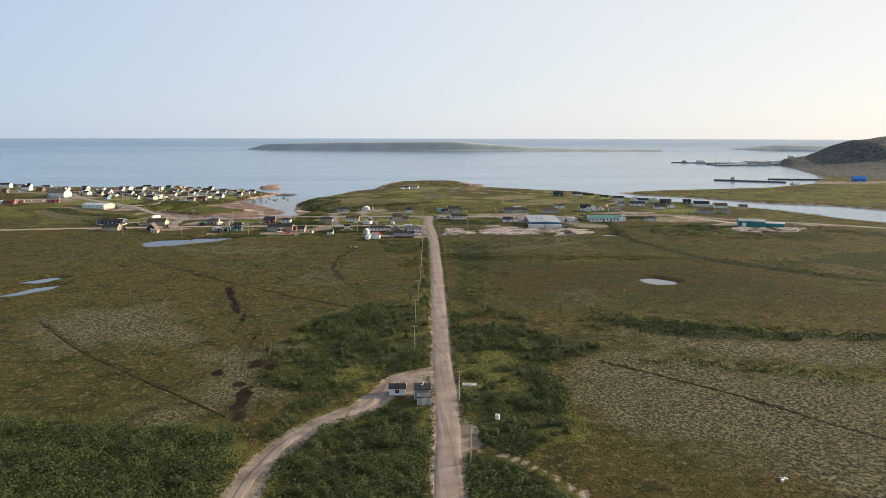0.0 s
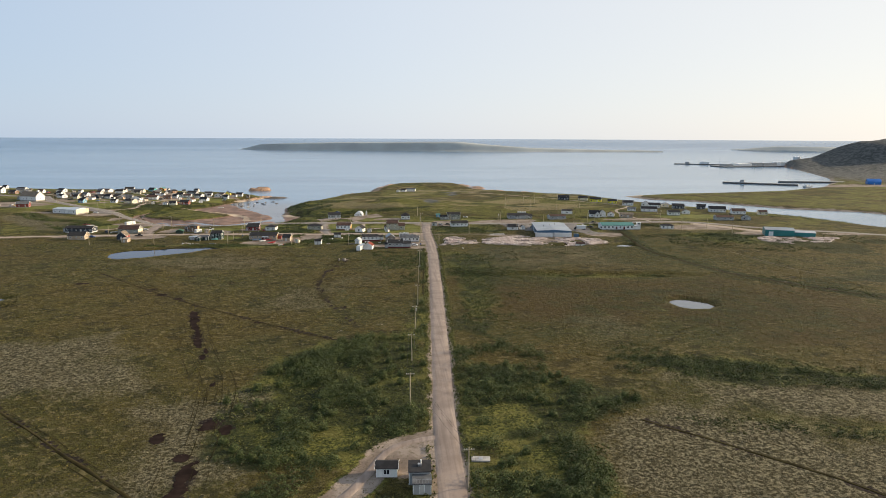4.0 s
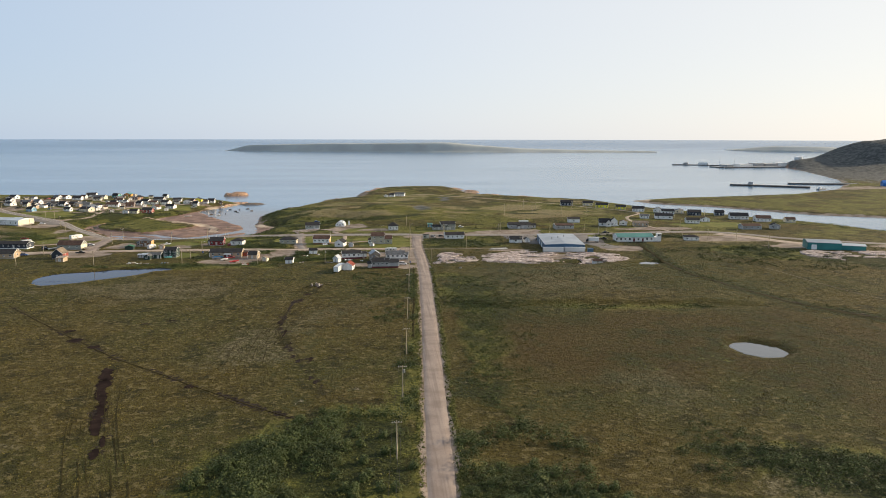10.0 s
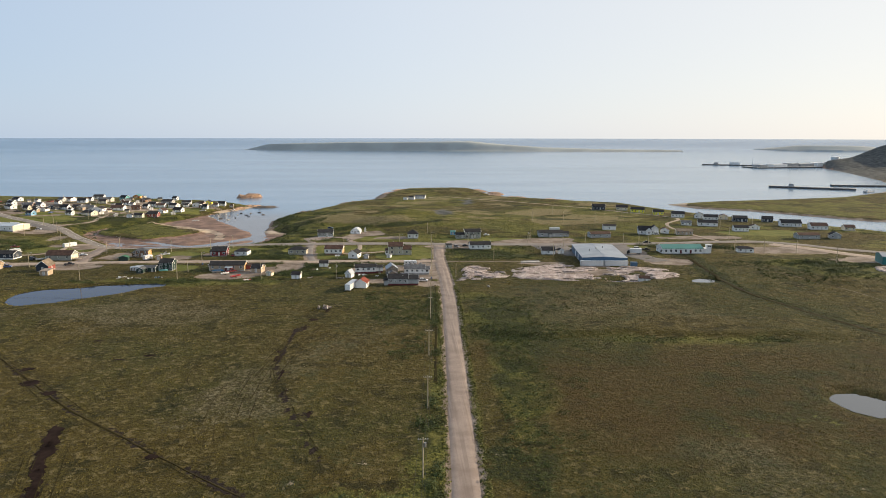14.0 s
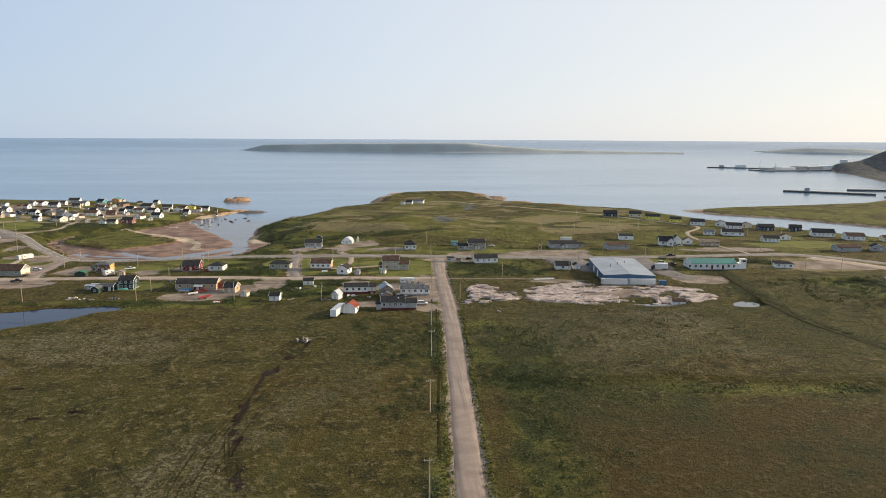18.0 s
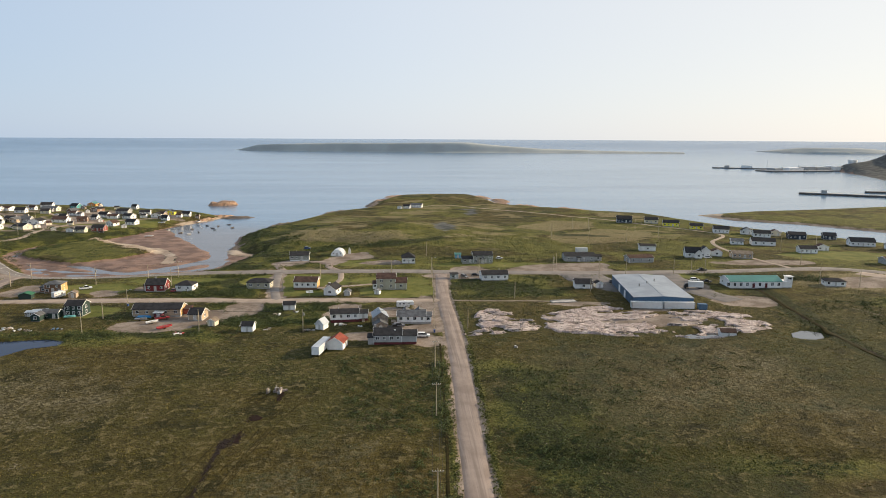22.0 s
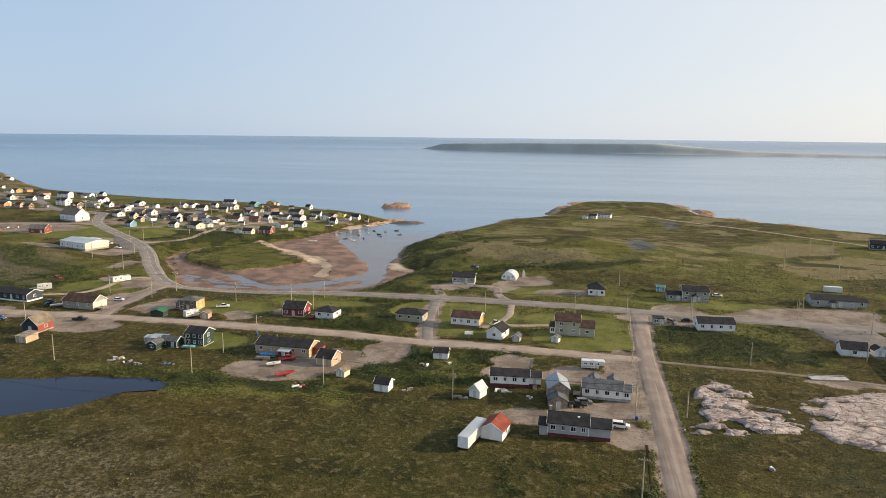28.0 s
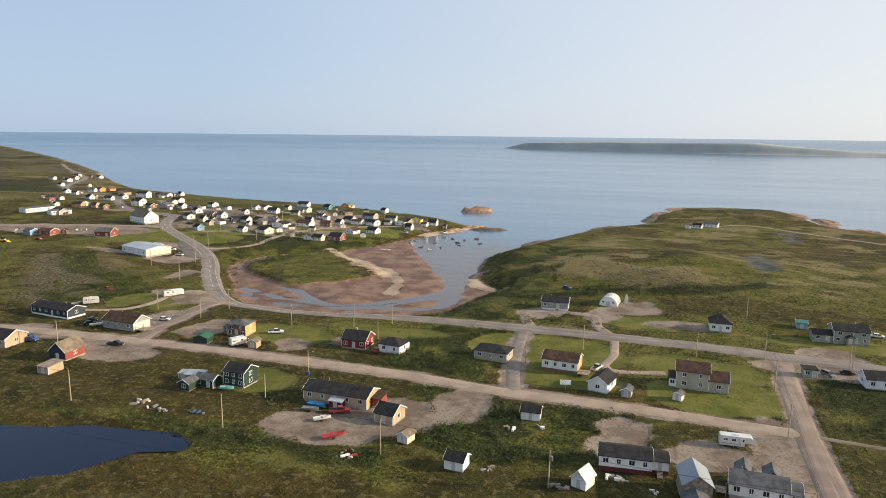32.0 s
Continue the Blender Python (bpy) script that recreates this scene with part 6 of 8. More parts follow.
simple_house(-578, 980, -6, 8.8, 10.0, 2.4, TAN, BROWN_ROOF, "tan house with brown gable roof by the cove", "y", 1.8, 2, 1, doors=0, storeys=1)
simple_house(-637, 1021, -8, 7.1, 8.2, 2.4, ORANGE, GREY_ROOF, "orange house with grey gable roof by the cove", "y", 1.8, 2, 1, doors=1, storeys=1)
simple_house(-533, 959, -2, 13.4, 8.0, 4.4, WHITE, BLACK_ROOF, "white two-storey house with black gable roof by the cove", "x", 1.8, 2, 1, doors=1, storeys=2)
simple_house(-526, 984, -2, 10.5, 7.9, 2.5, WHITE, GREY_ROOF, "white house with grey gable roof by the cove", "x", 1.5, 2, 1, doors=1, storeys=1)
simple_house(-529, 1011, -15, 6.5, 4.9, 2.4, WHITE, BLACK_ROOF, "white house with charcoal gable roof by the cove", "x", 2.1, 2, 1, doors=0, storeys=1)
simple_house(-463, 926, -6, 10.3, 7.7, 2.5, WHITE, BLACK_ROOF, "white house with charcoal gable roof by the cove", "x", 2.1, 2, 1, doors=0, storeys=1)
simple_house(-412, 870, -14, 6.7, 5.0, 2.4, WHITE, BROWN_ROOF, "white house with brown gable roof by the cove", "x", 2.1, 2, 1, doors=1, storeys=1)
simple_house(-461, 873, -7, 10.6, 7.9, 4.4, WHITE, BLACK_ROOF, "white two-storey house with charcoal gable roof by the cove", "x", 2.1, 2, 1, doors=0, storeys=2)
simple_house(-440, 864, -13, 8.6, 6.4, 2.4, BROWN, BLACK_ROOF, "brown house with charcoal gable roof by the cove", "x", 1.5, 2, 1, doors=0, storeys=1)
simple_house(-431, 873, 6, 8.6, 9.9, 2.4, GREY, GREY_ROOF, "grey house with grey gable roof by the cove", "y", 1.5, 2, 1, doors=0, storeys=1)
shed(-393, 872, -2, 4.5, 5.2, 2.3, WHITE, BLACK_ROOF, "small white outbuilding with charcoal roof in the far village", "y", 1.0)
simple_house(-402, 899, -22, 8.6, 6.4, 2.4, WHITE, BLACK_ROOF, "white house with charcoal gable roof by the cove", "x", 1.8, 2, 1, doors=1, storeys=1)
simple_house(-349, 817, -20, 5.8, 4.3, 2.4, CREAM, BLACK_ROOF, "cream house with black gable roof by the cove", "x", 2.1, 2, 1, doors=0, storeys=1)
simple_house(-330, 787, -24, 6.8, 5.1, 2.4, BLUE, BLACK_ROOF, "light blue house with charcoal gable roof by the cove", "x", 1.8, 2, 1, doors=1, storeys=1)
shed(-336, 807, -15, 5.0, 4.0, 2.3, TAN, BLACK_ROOF, "small tan outbuilding with charcoal roof in the far village", "x", 1.0)
simple_house(-349, 840, -22, 7.5, 5.6, 2.4, WHITE, GREY_ROOF, "white house with grey gable roof by the cove", "x", 2.1, 2, 1, doors=1, storeys=1)
shed(-363, 841, -1, 5.4, 4.1, 2.3, WHITE, BLACK_ROOF, "small white outbuilding with charcoal roof in the far village", "x", 1.0)
simple_house(-475, 802, -16, 14.0, 8.0, 2.5, GREY, BLACK_ROOF, "grey house with charcoal gable roof by the cove", "x", 1.8, 2, 1, doors=1, storeys=1)
simple_house(-402, 726, 5, 10.3, 7.7, 2.5, BRICK_RED, BROWN_ROOF, "brick red house with brown gable roof by the cove", "x", 1.5, 2, 1, doors=0, storeys=1)
simple_house(-413, 723, -12, 8.7, 6.5, 2.4, BLUE, GREY_ROOF, "light blue house with grey gable roof by the cove", "x", 1.5, 2, 1, doors=0, storeys=1)
shed(-516, 836, -22, 5.4, 4.1, 2.3, WHITE, BLACK_ROOF, "small white outbuilding with black roof in the far village", "x", 1.0)
simple_house(-630, 952, -15, 7.8, 5.8, 2.4, WHITE, BLACK_ROOF, "white house with black gable roof by the cove", "x", 1.8, 2, 1, doors=1, storeys=1)
simple_house(-497, 842, 7, 8.9, 6.7, 2.4, ORANGE, BLACK_ROOF, "orange house with black gable roof by the cove", "x", 1.8, 2, 1, doors=1, storeys=1)
simple_house(-544, 900, -14, 6.9, 5.2, 2.4, WHITE, BLACK_ROOF, "white house with charcoal gable roof by the cove", "x", 2.1, 2, 1, doors=1, storeys=1)
simple_house(-470, 842, -8, 6.9, 5.2, 2.4, BROWN, BROWN_ROOF, "brown house with brown gable roof by the cove", "x", 1.8, 2, 1, doors=0, storeys=1)
simple_house(-636, 1003, -6, 10.5, 7.9, 2.5, ORANGE, BLACK_ROOF, "orange house with black gable roof by the cove", "x", 1.5, 2, 1, doors=1, storeys=1)
simple_house(-798, 1109, -9, 11.4, 8.0, 2.5, WHITE, BLACK_ROOF, "white house with charcoal gable roof by the cove", "x", 1.8, 2, 1, doors=0, storeys=1)
simple_house(-832, 1152, 6, 10.5, 7.9, 2.5, WHITE, BROWN_ROOF, "white house with brown gable roof by the cove", "x", 2.1, 2, 1, doors=1, storeys=1)
simple_house(-883, 1207, -9, 9.6, 7.2, 2.5, WHITE, BLACK_ROOF, "white house with charcoal gable roof by the cove", "x", 1.8, 2, 1, doors=1, storeys=1)
simple_house(-853, 1219, -6, 9.5, 7.1, 2.5, WHITE, BROWN_ROOF, "white house with brown gable roof by the cove", "x", 1.8, 2, 1, doors=1, storeys=1)
shed(-710, 1060, -15, 5.2, 4.0, 2.3, CREAM, BLACK_ROOF, "small cream outbuilding with black roof in the far village", "x", 1.0)
simple_house(-558, 868, -6, 5.8, 6.7, 2.4, BRICK_RED, BLACK_ROOF, "brick red house with charcoal gable roof by the cove", "y", 2.1, 2, 1, doors=1, storeys=1)
shed(-552, 874, -21, 4.9, 4.0, 2.3, WHITE, GREY_ROOF, "small white outbuilding with grey roof in the far village", "x", 1.0)
shed(-376, 872, 39, 3.0, 2.4, 2.1, CREAM, GREY_ROOF, "small cream yard shed behind a village house", "x", 0.9)
shed(-310, 855, 5, 3.2, 2.6, 2.1, WOOD, GREY_ROOF, "small weathered wooden yard shed behind a village house", "x", 0.9)
shed(-313, 824, -15, 3.5, 2.8, 2.1, WHITE, BLACK_ROOF, "small white yard shed behind a village house", "x", 0.9)
shed(-344, 821, -7, 4.1, 3.3, 2.1, WHITE, BLACK_ROOF, "small white yard shed behind a village house", "x", 0.9)
shed(-281, 814, 49, 4.4, 3.5, 2.1, WHITE, GREY_ROOF, "small white yard shed behind a village house", "y", 0.9)
shed(-280, 830, 47, 4.2, 3.4, 2.1, CREAM, BROWN_ROOF, "small cream yard shed behind a village house", "x", 0.9)
shed(-311, 899, -3, 3.0, 2.4, 2.1, GREY, GREY_ROOF, "small grey yard shed behind a village house", "x", 0.9)
shed(-304, 947, -8, 3.9, 3.1, 2.1, WOOD, BLACK_ROOF, "small weathered wooden yard shed behind a village house", "y", 0.9)
shed(-304, 985, 51, 3.4, 2.7, 2.1, CREAM, BROWN_ROOF, "small cream yard shed behind a village house", "y", 0.9)
shed(-280, 901, 33, 3.3, 2.6, 2.1, WHITE, BROWN_ROOF, "small white yard shed behind a village house", "y", 0.9)
shed(-265, 835, 13, 3.9, 3.1, 2.1, CREAM, BLACK_ROOF, "small cream yard shed behind a village house", "x", 0.9)
shed(-263, 803, 33, 3.4, 2.7, 2.1, GREY, BLACK_ROOF, "small grey yard shed behind a village house", "y", 0.9)
shed(-250, 856, 35, 3.6, 2.9, 2.1, WHITE, BROWN_ROOF, "small white yard shed behind a village house", "y", 0.9)
shed(-274, 951, 22, 4.6, 3.7, 2.1, CREAM, BLACK_ROOF, "small cream yard shed behind a village house", "x", 0.9)
shed(-218, 824, 28, 3.8, 3.0, 2.1, WHITE, BLACK_ROOF, "small white yard shed behind a village house", "y", 0.9)
shed(-229, 894, -15, 3.7, 3.0, 2.1, WOOD, GREY_ROOF, "small weathered wooden yard shed behind a village house", "y", 0.9)
shed(-207, 879, -16, 4.2, 3.4, 2.1, BROWN, BLACK_ROOF, "small brown yard shed behind a village house", "y", 0.9)
shed(-213, 911, 26, 4.3, 3.4, 2.1, BROWN, BROWN_ROOF, "small brown yard shed behind a village house", "y", 0.9)
shed(-197, 909, 29, 3.8, 3.0, 2.1, GREY, BLACK_ROOF, "small grey yard shed behind a village house", "y", 0.9)
shed(-181, 899, 1, 3.2, 2.6, 2.1, WOOD, BROWN_ROOF, "small weathered wooden yard shed behind a village house", "x", 0.9)
shed(-588, 983, 46, 3.0, 2.4, 2.1, WOOD, BLACK_ROOF, "small weathered wooden yard shed behind a village house", "y", 0.9)
shed(-520, 970, 8, 4.4, 3.5, 2.1, WHITE, BLACK_ROOF, "small white yard shed behind a village house", "y", 0.9)
shed(-525, 994, 3, 3.5, 2.8, 2.1, BROWN, BLACK_ROOF, "small brown yard shed behind a village house", "x", 0.9)
shed(-464, 878, -13, 4.0, 3.2, 2.1, CREAM, BROWN_ROOF, "small cream yard shed behind a village house", "y", 0.9)
shed(-436, 876, 0, 3.9, 3.1, 2.1, GREY, BROWN_ROOF, "small grey yard shed behind a village house", "x", 0.9)
shed(-417, 861, -10, 3.3, 2.6, 2.1, WHITE, GREY_ROOF, "small white yard shed behind a village house", "y", 0.9)
shed(-342, 823, 48, 3.1, 2.5, 2.1, WHITE, BLACK_ROOF, "small white yard shed behind a village house", "y", 0.9)
shed(-339, 820, -10, 3.1, 2.5, 2.1, WHITE, BROWN_ROOF, "small white yard shed behind a village house", "y", 0.9)
shed(-485, 804, -2, 3.8, 3.0, 2.1, WOOD, BLACK_ROOF, "small weathered wooden yard shed behind a village house", "y", 0.9)
shed(-395, 733, 15, 4.0, 3.2, 2.1, BROWN, BROWN_ROOF, "small brown yard shed behind a village house", "y", 0.9)
shed(-425, 723, 49, 3.5, 2.8, 2.1, CREAM, BLACK_ROOF, "small cream yard shed behind a village house", "y", 0.9)
shed(-532, 847, 41, 4.2, 3.4, 2.1, BROWN, GREY_ROOF, "small brown yard shed behind a village house", "y", 0.9)
shed(-615, 957, -15, 3.5, 2.8, 2.1, GREY, GREY_ROOF, "small grey yard shed behind a village house", "y", 0.9)
shed(-546, 908, 1, 3.8, 3.0, 2.1, WOOD, BLACK_ROOF, "small weathered wooden yard shed behind a village house", "x", 0.9)
shed(-461, 852, 12, 3.0, 2.4, 2.1, GREY, BLACK_ROOF, "small grey yard shed behind a village house", "y", 0.9)
shed(-649, 1013, -5, 3.2, 2.6, 2.1, WHITE, GREY_ROOF, "small white yard shed behind a village house", "y", 0.9)
shed(-835, 1140, -2, 4.6, 3.7, 2.1, GREY, BLACK_ROOF, "small grey yard shed behind a village house", "y", 0.9)
shed(-873, 1199, -15, 4.5, 3.6, 2.1, BROWN, BLACK_ROOF, "small brown yard shed behind a village house", "x", 0.9)
shed(-860, 1210, -10, 3.3, 2.6, 2.1, BROWN, BLACK_ROOF, "small brown yard shed behind a village house", "x", 0.9)
shed(-574, 875, 41, 4.2, 3.4, 2.1, BROWN, BROWN_ROOF, "small brown yard shed behind a village house", "y", 0.9)
shed(-563, 871, -15, 4.2, 3.4, 2.1, WHITE, BLACK_ROOF, "small white yard shed behind a village house", "x", 0.9)
simple_house(-523, 902, 8, 8, 5.6, 2.4, WHITE, BLACK_ROOF, "small white house with black gable roof by the cove", "x", 1.7, 2, 1, doors=0)
simple_house(-532, 929, -14, 9, 6.3, 2.4, WHITE, BLACK_ROOF, "small white house with charcoal gable roof by the cove", "x", 1.4, 2, 1, doors=0)
simple_house(-451, 903, -5, 9, 6.3, 2.4, WHITE, GREY_ROOF, "small white house with grey gable roof by the cove", "x", 1.4, 2, 1, doors=0)
simple_house(-367, 823, -30, 9, 6.3, 2.4, WHITE, BLACK_ROOF, "small white house with black gable roof by the cove", "x", 1.4, 2, 1, doors=0)
simple_house(-382, 852, -29, 8, 5.6, 2.4, WHITE, BLACK_ROOF, "small white house with charcoal gable roof by the cove", "x", 1.7, 2, 1, doors=0)
simple_house(-358, 838, -5, 9, 6.3, 2.4, BROWN, GREY_ROOF, "small brown house with grey gable roof by the cove", "x", 1.7, 2, 1, doors=0)
simple_house(-343, 863, -28, 6, 4.2, 2.4, WHITE, BROWN_ROOF, "small white house with brown gable roof by the cove", "x", 1.4, 2, 1, doors=0)
simple_house(-313, 838, -3, 8, 5.6, 2.4, BROWN, BLACK_ROOF, "small brown house with black gable roof by the cove", "x", 1.7, 2, 1, doors=0)
simple_house(-301, 838, 4, 8, 5.6, 2.4, GREY, GREY_ROOF, "small grey house with grey gable roof by the cove", "x", 1.7, 2, 1, doors=0)
simple_house(-337, 919, -13, 6, 4.2, 2.4, WHITE, BROWN_ROOF, "small white house with brown gable roof by the cove", "x", 1.4, 2, 1, doors=0)
simple_house(-308, 883, 10, 7, 4.9, 2.4, CREAM, BLACK_ROOF, "small cream house with charcoal gable roof by the cove", "x", 1.7, 2, 1, doors=0)
simple_house(-283, 862, 0, 6, 4.2, 2.4, WHITE, BLACK_ROOF, "small white house with charcoal gable roof by the cove", "x", 1.7, 2, 1, doors=0)
simple_house(-284, 883, -4, 6, 4.2, 2.4, WHITE, BROWN_ROOF, "small white house with brown gable roof by the cove", "x", 1.4, 2, 1, doors=0)
simple_house(-247, 876, -4, 9, 6.3, 2.4, WHITE, BROWN_ROOF, "small white house with brown gable roof by the cove", "x", 1.4, 2, 1, doors=0)
simple_house(-230, 905, 7, 9, 6.3, 2.4, WHITE, BLACK_ROOF, "small white house with charcoal gable roof by the cove", "x", 1.7, 2, 1, doors=0)
simple_house(-211, 895, -28, 7, 4.9, 2.4, TAN, BROWN_ROOF, "small tan house with brown gable roof by the cove", "x", 1.7, 2, 1, doors=0)
simple_house(-604, 939, 8, 6, 4.2, 2.4, WHITE, BLACK_ROOF, "small white house with charcoal gable roof by the cove", "x", 1.4, 2, 1, doors=0)
simple_house(-632, 989, 9, 8, 5.6, 2.4, WHITE, GREY_ROOF, "small white house with grey gable roof by the cove", "x", 1.7, 2, 1, doors=0)
simple_house(-732, 1038, -10, 8, 5.6, 2.4, WHITE, BLACK_ROOF, "small white house with charcoal gable roof by the cove", "x", 1.7, 2, 1, doors=0)
simple_house(-841, 1124, -1, 9, 6.3, 2.4, WHITE, GREY_ROOF, "small white house with grey gable roof by the cove", "x", 1.7, 2, 1, doors=0)
simple_house(-535, 985, -3, 8, 5.6, 2.4, TAN, BLACK_ROOF, "small tan house with charcoal gable roof by the cove", "x", 1.4, 2, 1, doors=0)
simple_house(-500, 848, 3, 8, 5.6, 2.4, WHITE, GREY_ROOF, "small white house with grey gable roof by the cove", "x", 1.7, 2, 1, doors=0)
simple_house(-484, 847, -4, 6, 4.2, 2.4, TAN, BROWN_ROOF, "small tan house with brown gable roof by the cove", "x", 1.7, 2, 1, doors=0)
simple_house(-356, 898, -27, 7, 4.9, 2.4, WHITE, GREY_ROOF, "small white house with grey gable roof by the cove", "x", 1.7, 2, 1, doors=0)
simple_house(-264, 855, 8, 8, 5.6, 2.4, BROWN, BROWN_ROOF, "small brown house with brown gable roof by the cove", "x", 1.7, 2, 1, doors=0)
simple_house(-503, 806, 82, 25, 9, 3.2, WHITE, GREY_ROOF, "long white store with flat grey roof on the hill side", "x", 0.8, 5, 1, "building", "building", doors=1)
simple_house(-474, 801, 70, 15, 8, 3.0, WHITE, GREY_ROOF, "long white shed with low grey roof", "x", 0.9, 3, 1, "building", "building", doors=1)

# ---- islands, islet and harbour ----
def stone_material(name, a, c, crack=0.35):
    m, t, b = material(name, 0.9)
    co = t.nodes.new("ShaderNodeTexCoord")
    v = t.nodes.new("ShaderNodeTexVoronoi")
    v.feature = "DISTANCE_TO_EDGE"
    v.inputs["Scale"].default_value = crack
    warp = noise_at(t, 0.8, 3)
    mix = t.nodes.new("ShaderNodeVectorMath")
    mix.operation = "ADD"
    t.links.new(co.outputs["Object"], mix.inputs[0])
    t.links.new(warp, mix.inputs[1])
    t.links.new(mix.outputs[0], v.inputs["Vector"])
    col = blend(t, remap(t, noise_at(t, 0.25, 5), 0.35, 0.65), a, c)
    col = blend(t, maths(t, "MULTIPLY", remap(t, noise_at(t, 1.6, 5), 0.55, 0.72), 0.7), col, tuple(k * 0.45 for k in a))
    col = blend(t, remap(t, v.outputs["Distance"], 0.0, 0.03, 0.6, 0.0), col, (0.06, 0.05, 0.035))
    col = blend(t, maths(t, "MULTIPLY", remap(t, noise_at(t, 0.7, 6, (0.45, 1.3, 1), 0.7), 0.53, 0.59), 0.8), col, (0.08, 0.062, 0.042))
    t.links.new(col, b.inputs["Base Color"])
    bump(t, b, maths(t, "ADD", maths(t, "MULTIPLY", remap(t, v.outputs["Distance"], 0, 0.05), 0.4), noise_at(t, 0.9, 8, None, 0.75)), 1.0, 0.7)
    return m


GRANITE = stone_material("pink_granite", (0.3, 0.232, 0.204), (0.5, 0.415, 0.37), 0.2)
RED_ROCK = stone_material("red_shore_rock", (0.3, 0.17, 0.1), (0.42, 0.27, 0.17), 0.12)
DARK_ROCK = stone_material("dark_shore_rock", (0.09, 0.075, 0.065), (0.15, 0.12, 0.1), 0.2)
# pale grey-green: distance haze mixed into the islands' base colour
FAR_LAND = plain("hazy_far_island", (0.31, 0.325, 0.31), 0.95, 0, 0.12, 0.006, 0.03)


def heap(name, ring_fn, nx, ny, size, height_fn, mat, x, y, z, rot=0.0):
    """A grid of ground whose height falls under its foot at the rim."""
    us, vs = np.linspace(-0.5, 0.5, nx) * size[0], np.linspace(-0.5, 0.5, ny) * size[1]
    gx, gy = np.meshgrid(us, vs)
    me = sheet_mesh(name, us, vs, height_fn(gx, gy))
    me.materials.append(mat)
    ob = new(name, me)
    ob.location, ob.rotation_euler = (x, y, z), (0, 0, radians(rot))
    return ob


def island_height(u, v):
    crest = np.interp(u, [-1130, -1000, -600, 80, 260, 470, 780, 1130], [3, 32, 43, 47, 32, 17, 11, 5]) + 3 * fbm(u, v, 350, 91)
    across = np.abs(v + 20 * fbm(u, u * 0, 300, 92)) / np.interp(u, [-1130, -700, 0, 700, 1130], [40, 150, 190, 120, 50])
    return np.where(across < 1.25, crest * step(1.0, 0.6, across) - 6 * step(0.95, 1.2, across), -9.0)


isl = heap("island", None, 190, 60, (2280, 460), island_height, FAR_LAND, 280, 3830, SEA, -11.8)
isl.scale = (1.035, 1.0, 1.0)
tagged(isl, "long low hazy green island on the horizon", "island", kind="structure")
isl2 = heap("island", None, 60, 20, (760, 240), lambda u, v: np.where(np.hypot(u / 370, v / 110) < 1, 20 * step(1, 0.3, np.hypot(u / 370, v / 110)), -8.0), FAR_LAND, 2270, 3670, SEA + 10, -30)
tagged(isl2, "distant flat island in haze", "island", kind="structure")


def islet_height(u, v):
    d = np.maximum(np.abs(u / 17) ** 2.4 + np.abs(v / 8) ** 2.4, 0)
    return np.where(d < 1.6, 4.6 * step(1.15, 0.45, d) * (1 + 0.5 * fbm(u, v, 5, 95)) + 0.8 * fbm(u, v, 2.2, 96) * step(1.2, 0.7, d) - 0.8, -3.0)


rock = heap("sea_rock", None, 60, 40, (44, 26), islet_height, RED_ROCK, -194, 1045, SEA, 25)
tagged(rock, "flat-topped reddish rock islet off the cove", "rock")
for x, y, w, d, rot in ((-24, 1040, 40, 18, 75), (-14, 1100, 36, 20, 60), (4, 1150, 40, 18, 15), (60, 1162, 60, 14, 0), (104, 1152, 40, 18, -30), (130, 1092, 50, 20, -80), (150, 1024, 44, 16, -40), (190, 990, 50, 12, -38), (-176, 900, 44, 8, 68), (-168, 930, 30, 12, 40), (-150, 921, 34, 12, 20), (-20, 1070, 30, 16, 60), (10, 1138, 44, 14, 20), (112, 1130, 30, 16, -50), (124, 1052, 34, 18, -70), (-108, 745, 24, 8, 70), (-100, 868, 40, 8, 65), (-60, 965, 44, 9, 55)):
    r = heap("shore_rock", None, 26, 18, (w, d), lambda u, v, w=w, d=d, k=x: np.where(np.hypot(u / w * 2, v / d * 2) < 1, 1.9 * step(1, 0.5, np.hypot(u / w * 2, v / d * 2)) * (0.7 + 0.9 * fbm(u + k, v, 4, 97)) - 0.2, -1.2),
             RED_ROCK if x > -20 or x < -160 else DARK_ROCK, x, y, SEA + 0.3, rot)
    tagged(r, "low jagged rocks along the shore", "rock", "shore rocks")


def pier(x, y, rot, length, width, label, sheds=()):
    ob = thing("pier", x, y, rot, label, "pier", SEA)
    part("deck", box(B(), 0, length, -width / 2, width / 2, 1.6, 2.6), CONCRETE, ob)
    part("wall", box(B(), 0.2, length - 0.2, -width / 2 + 0.2, width / 2 - 0.2, -4, 1.6), DARK_ROCK, ob)
    for k in range(int(length / 12)):
        part("fender", rod(B(), (4 + 12 * k, -width / 2 - 0.15, -2), (4 + 12 * k, -width / 2 - 0.15, 2.4), 0.25, None, 6), WOOD, ob)
    for sx, w, h, mat in sheds:
        part("pier_shed", box(B(), sx, sx + w, -width / 4, width / 4, 2.6, 2.6 + h), mat, ob)
    return ob


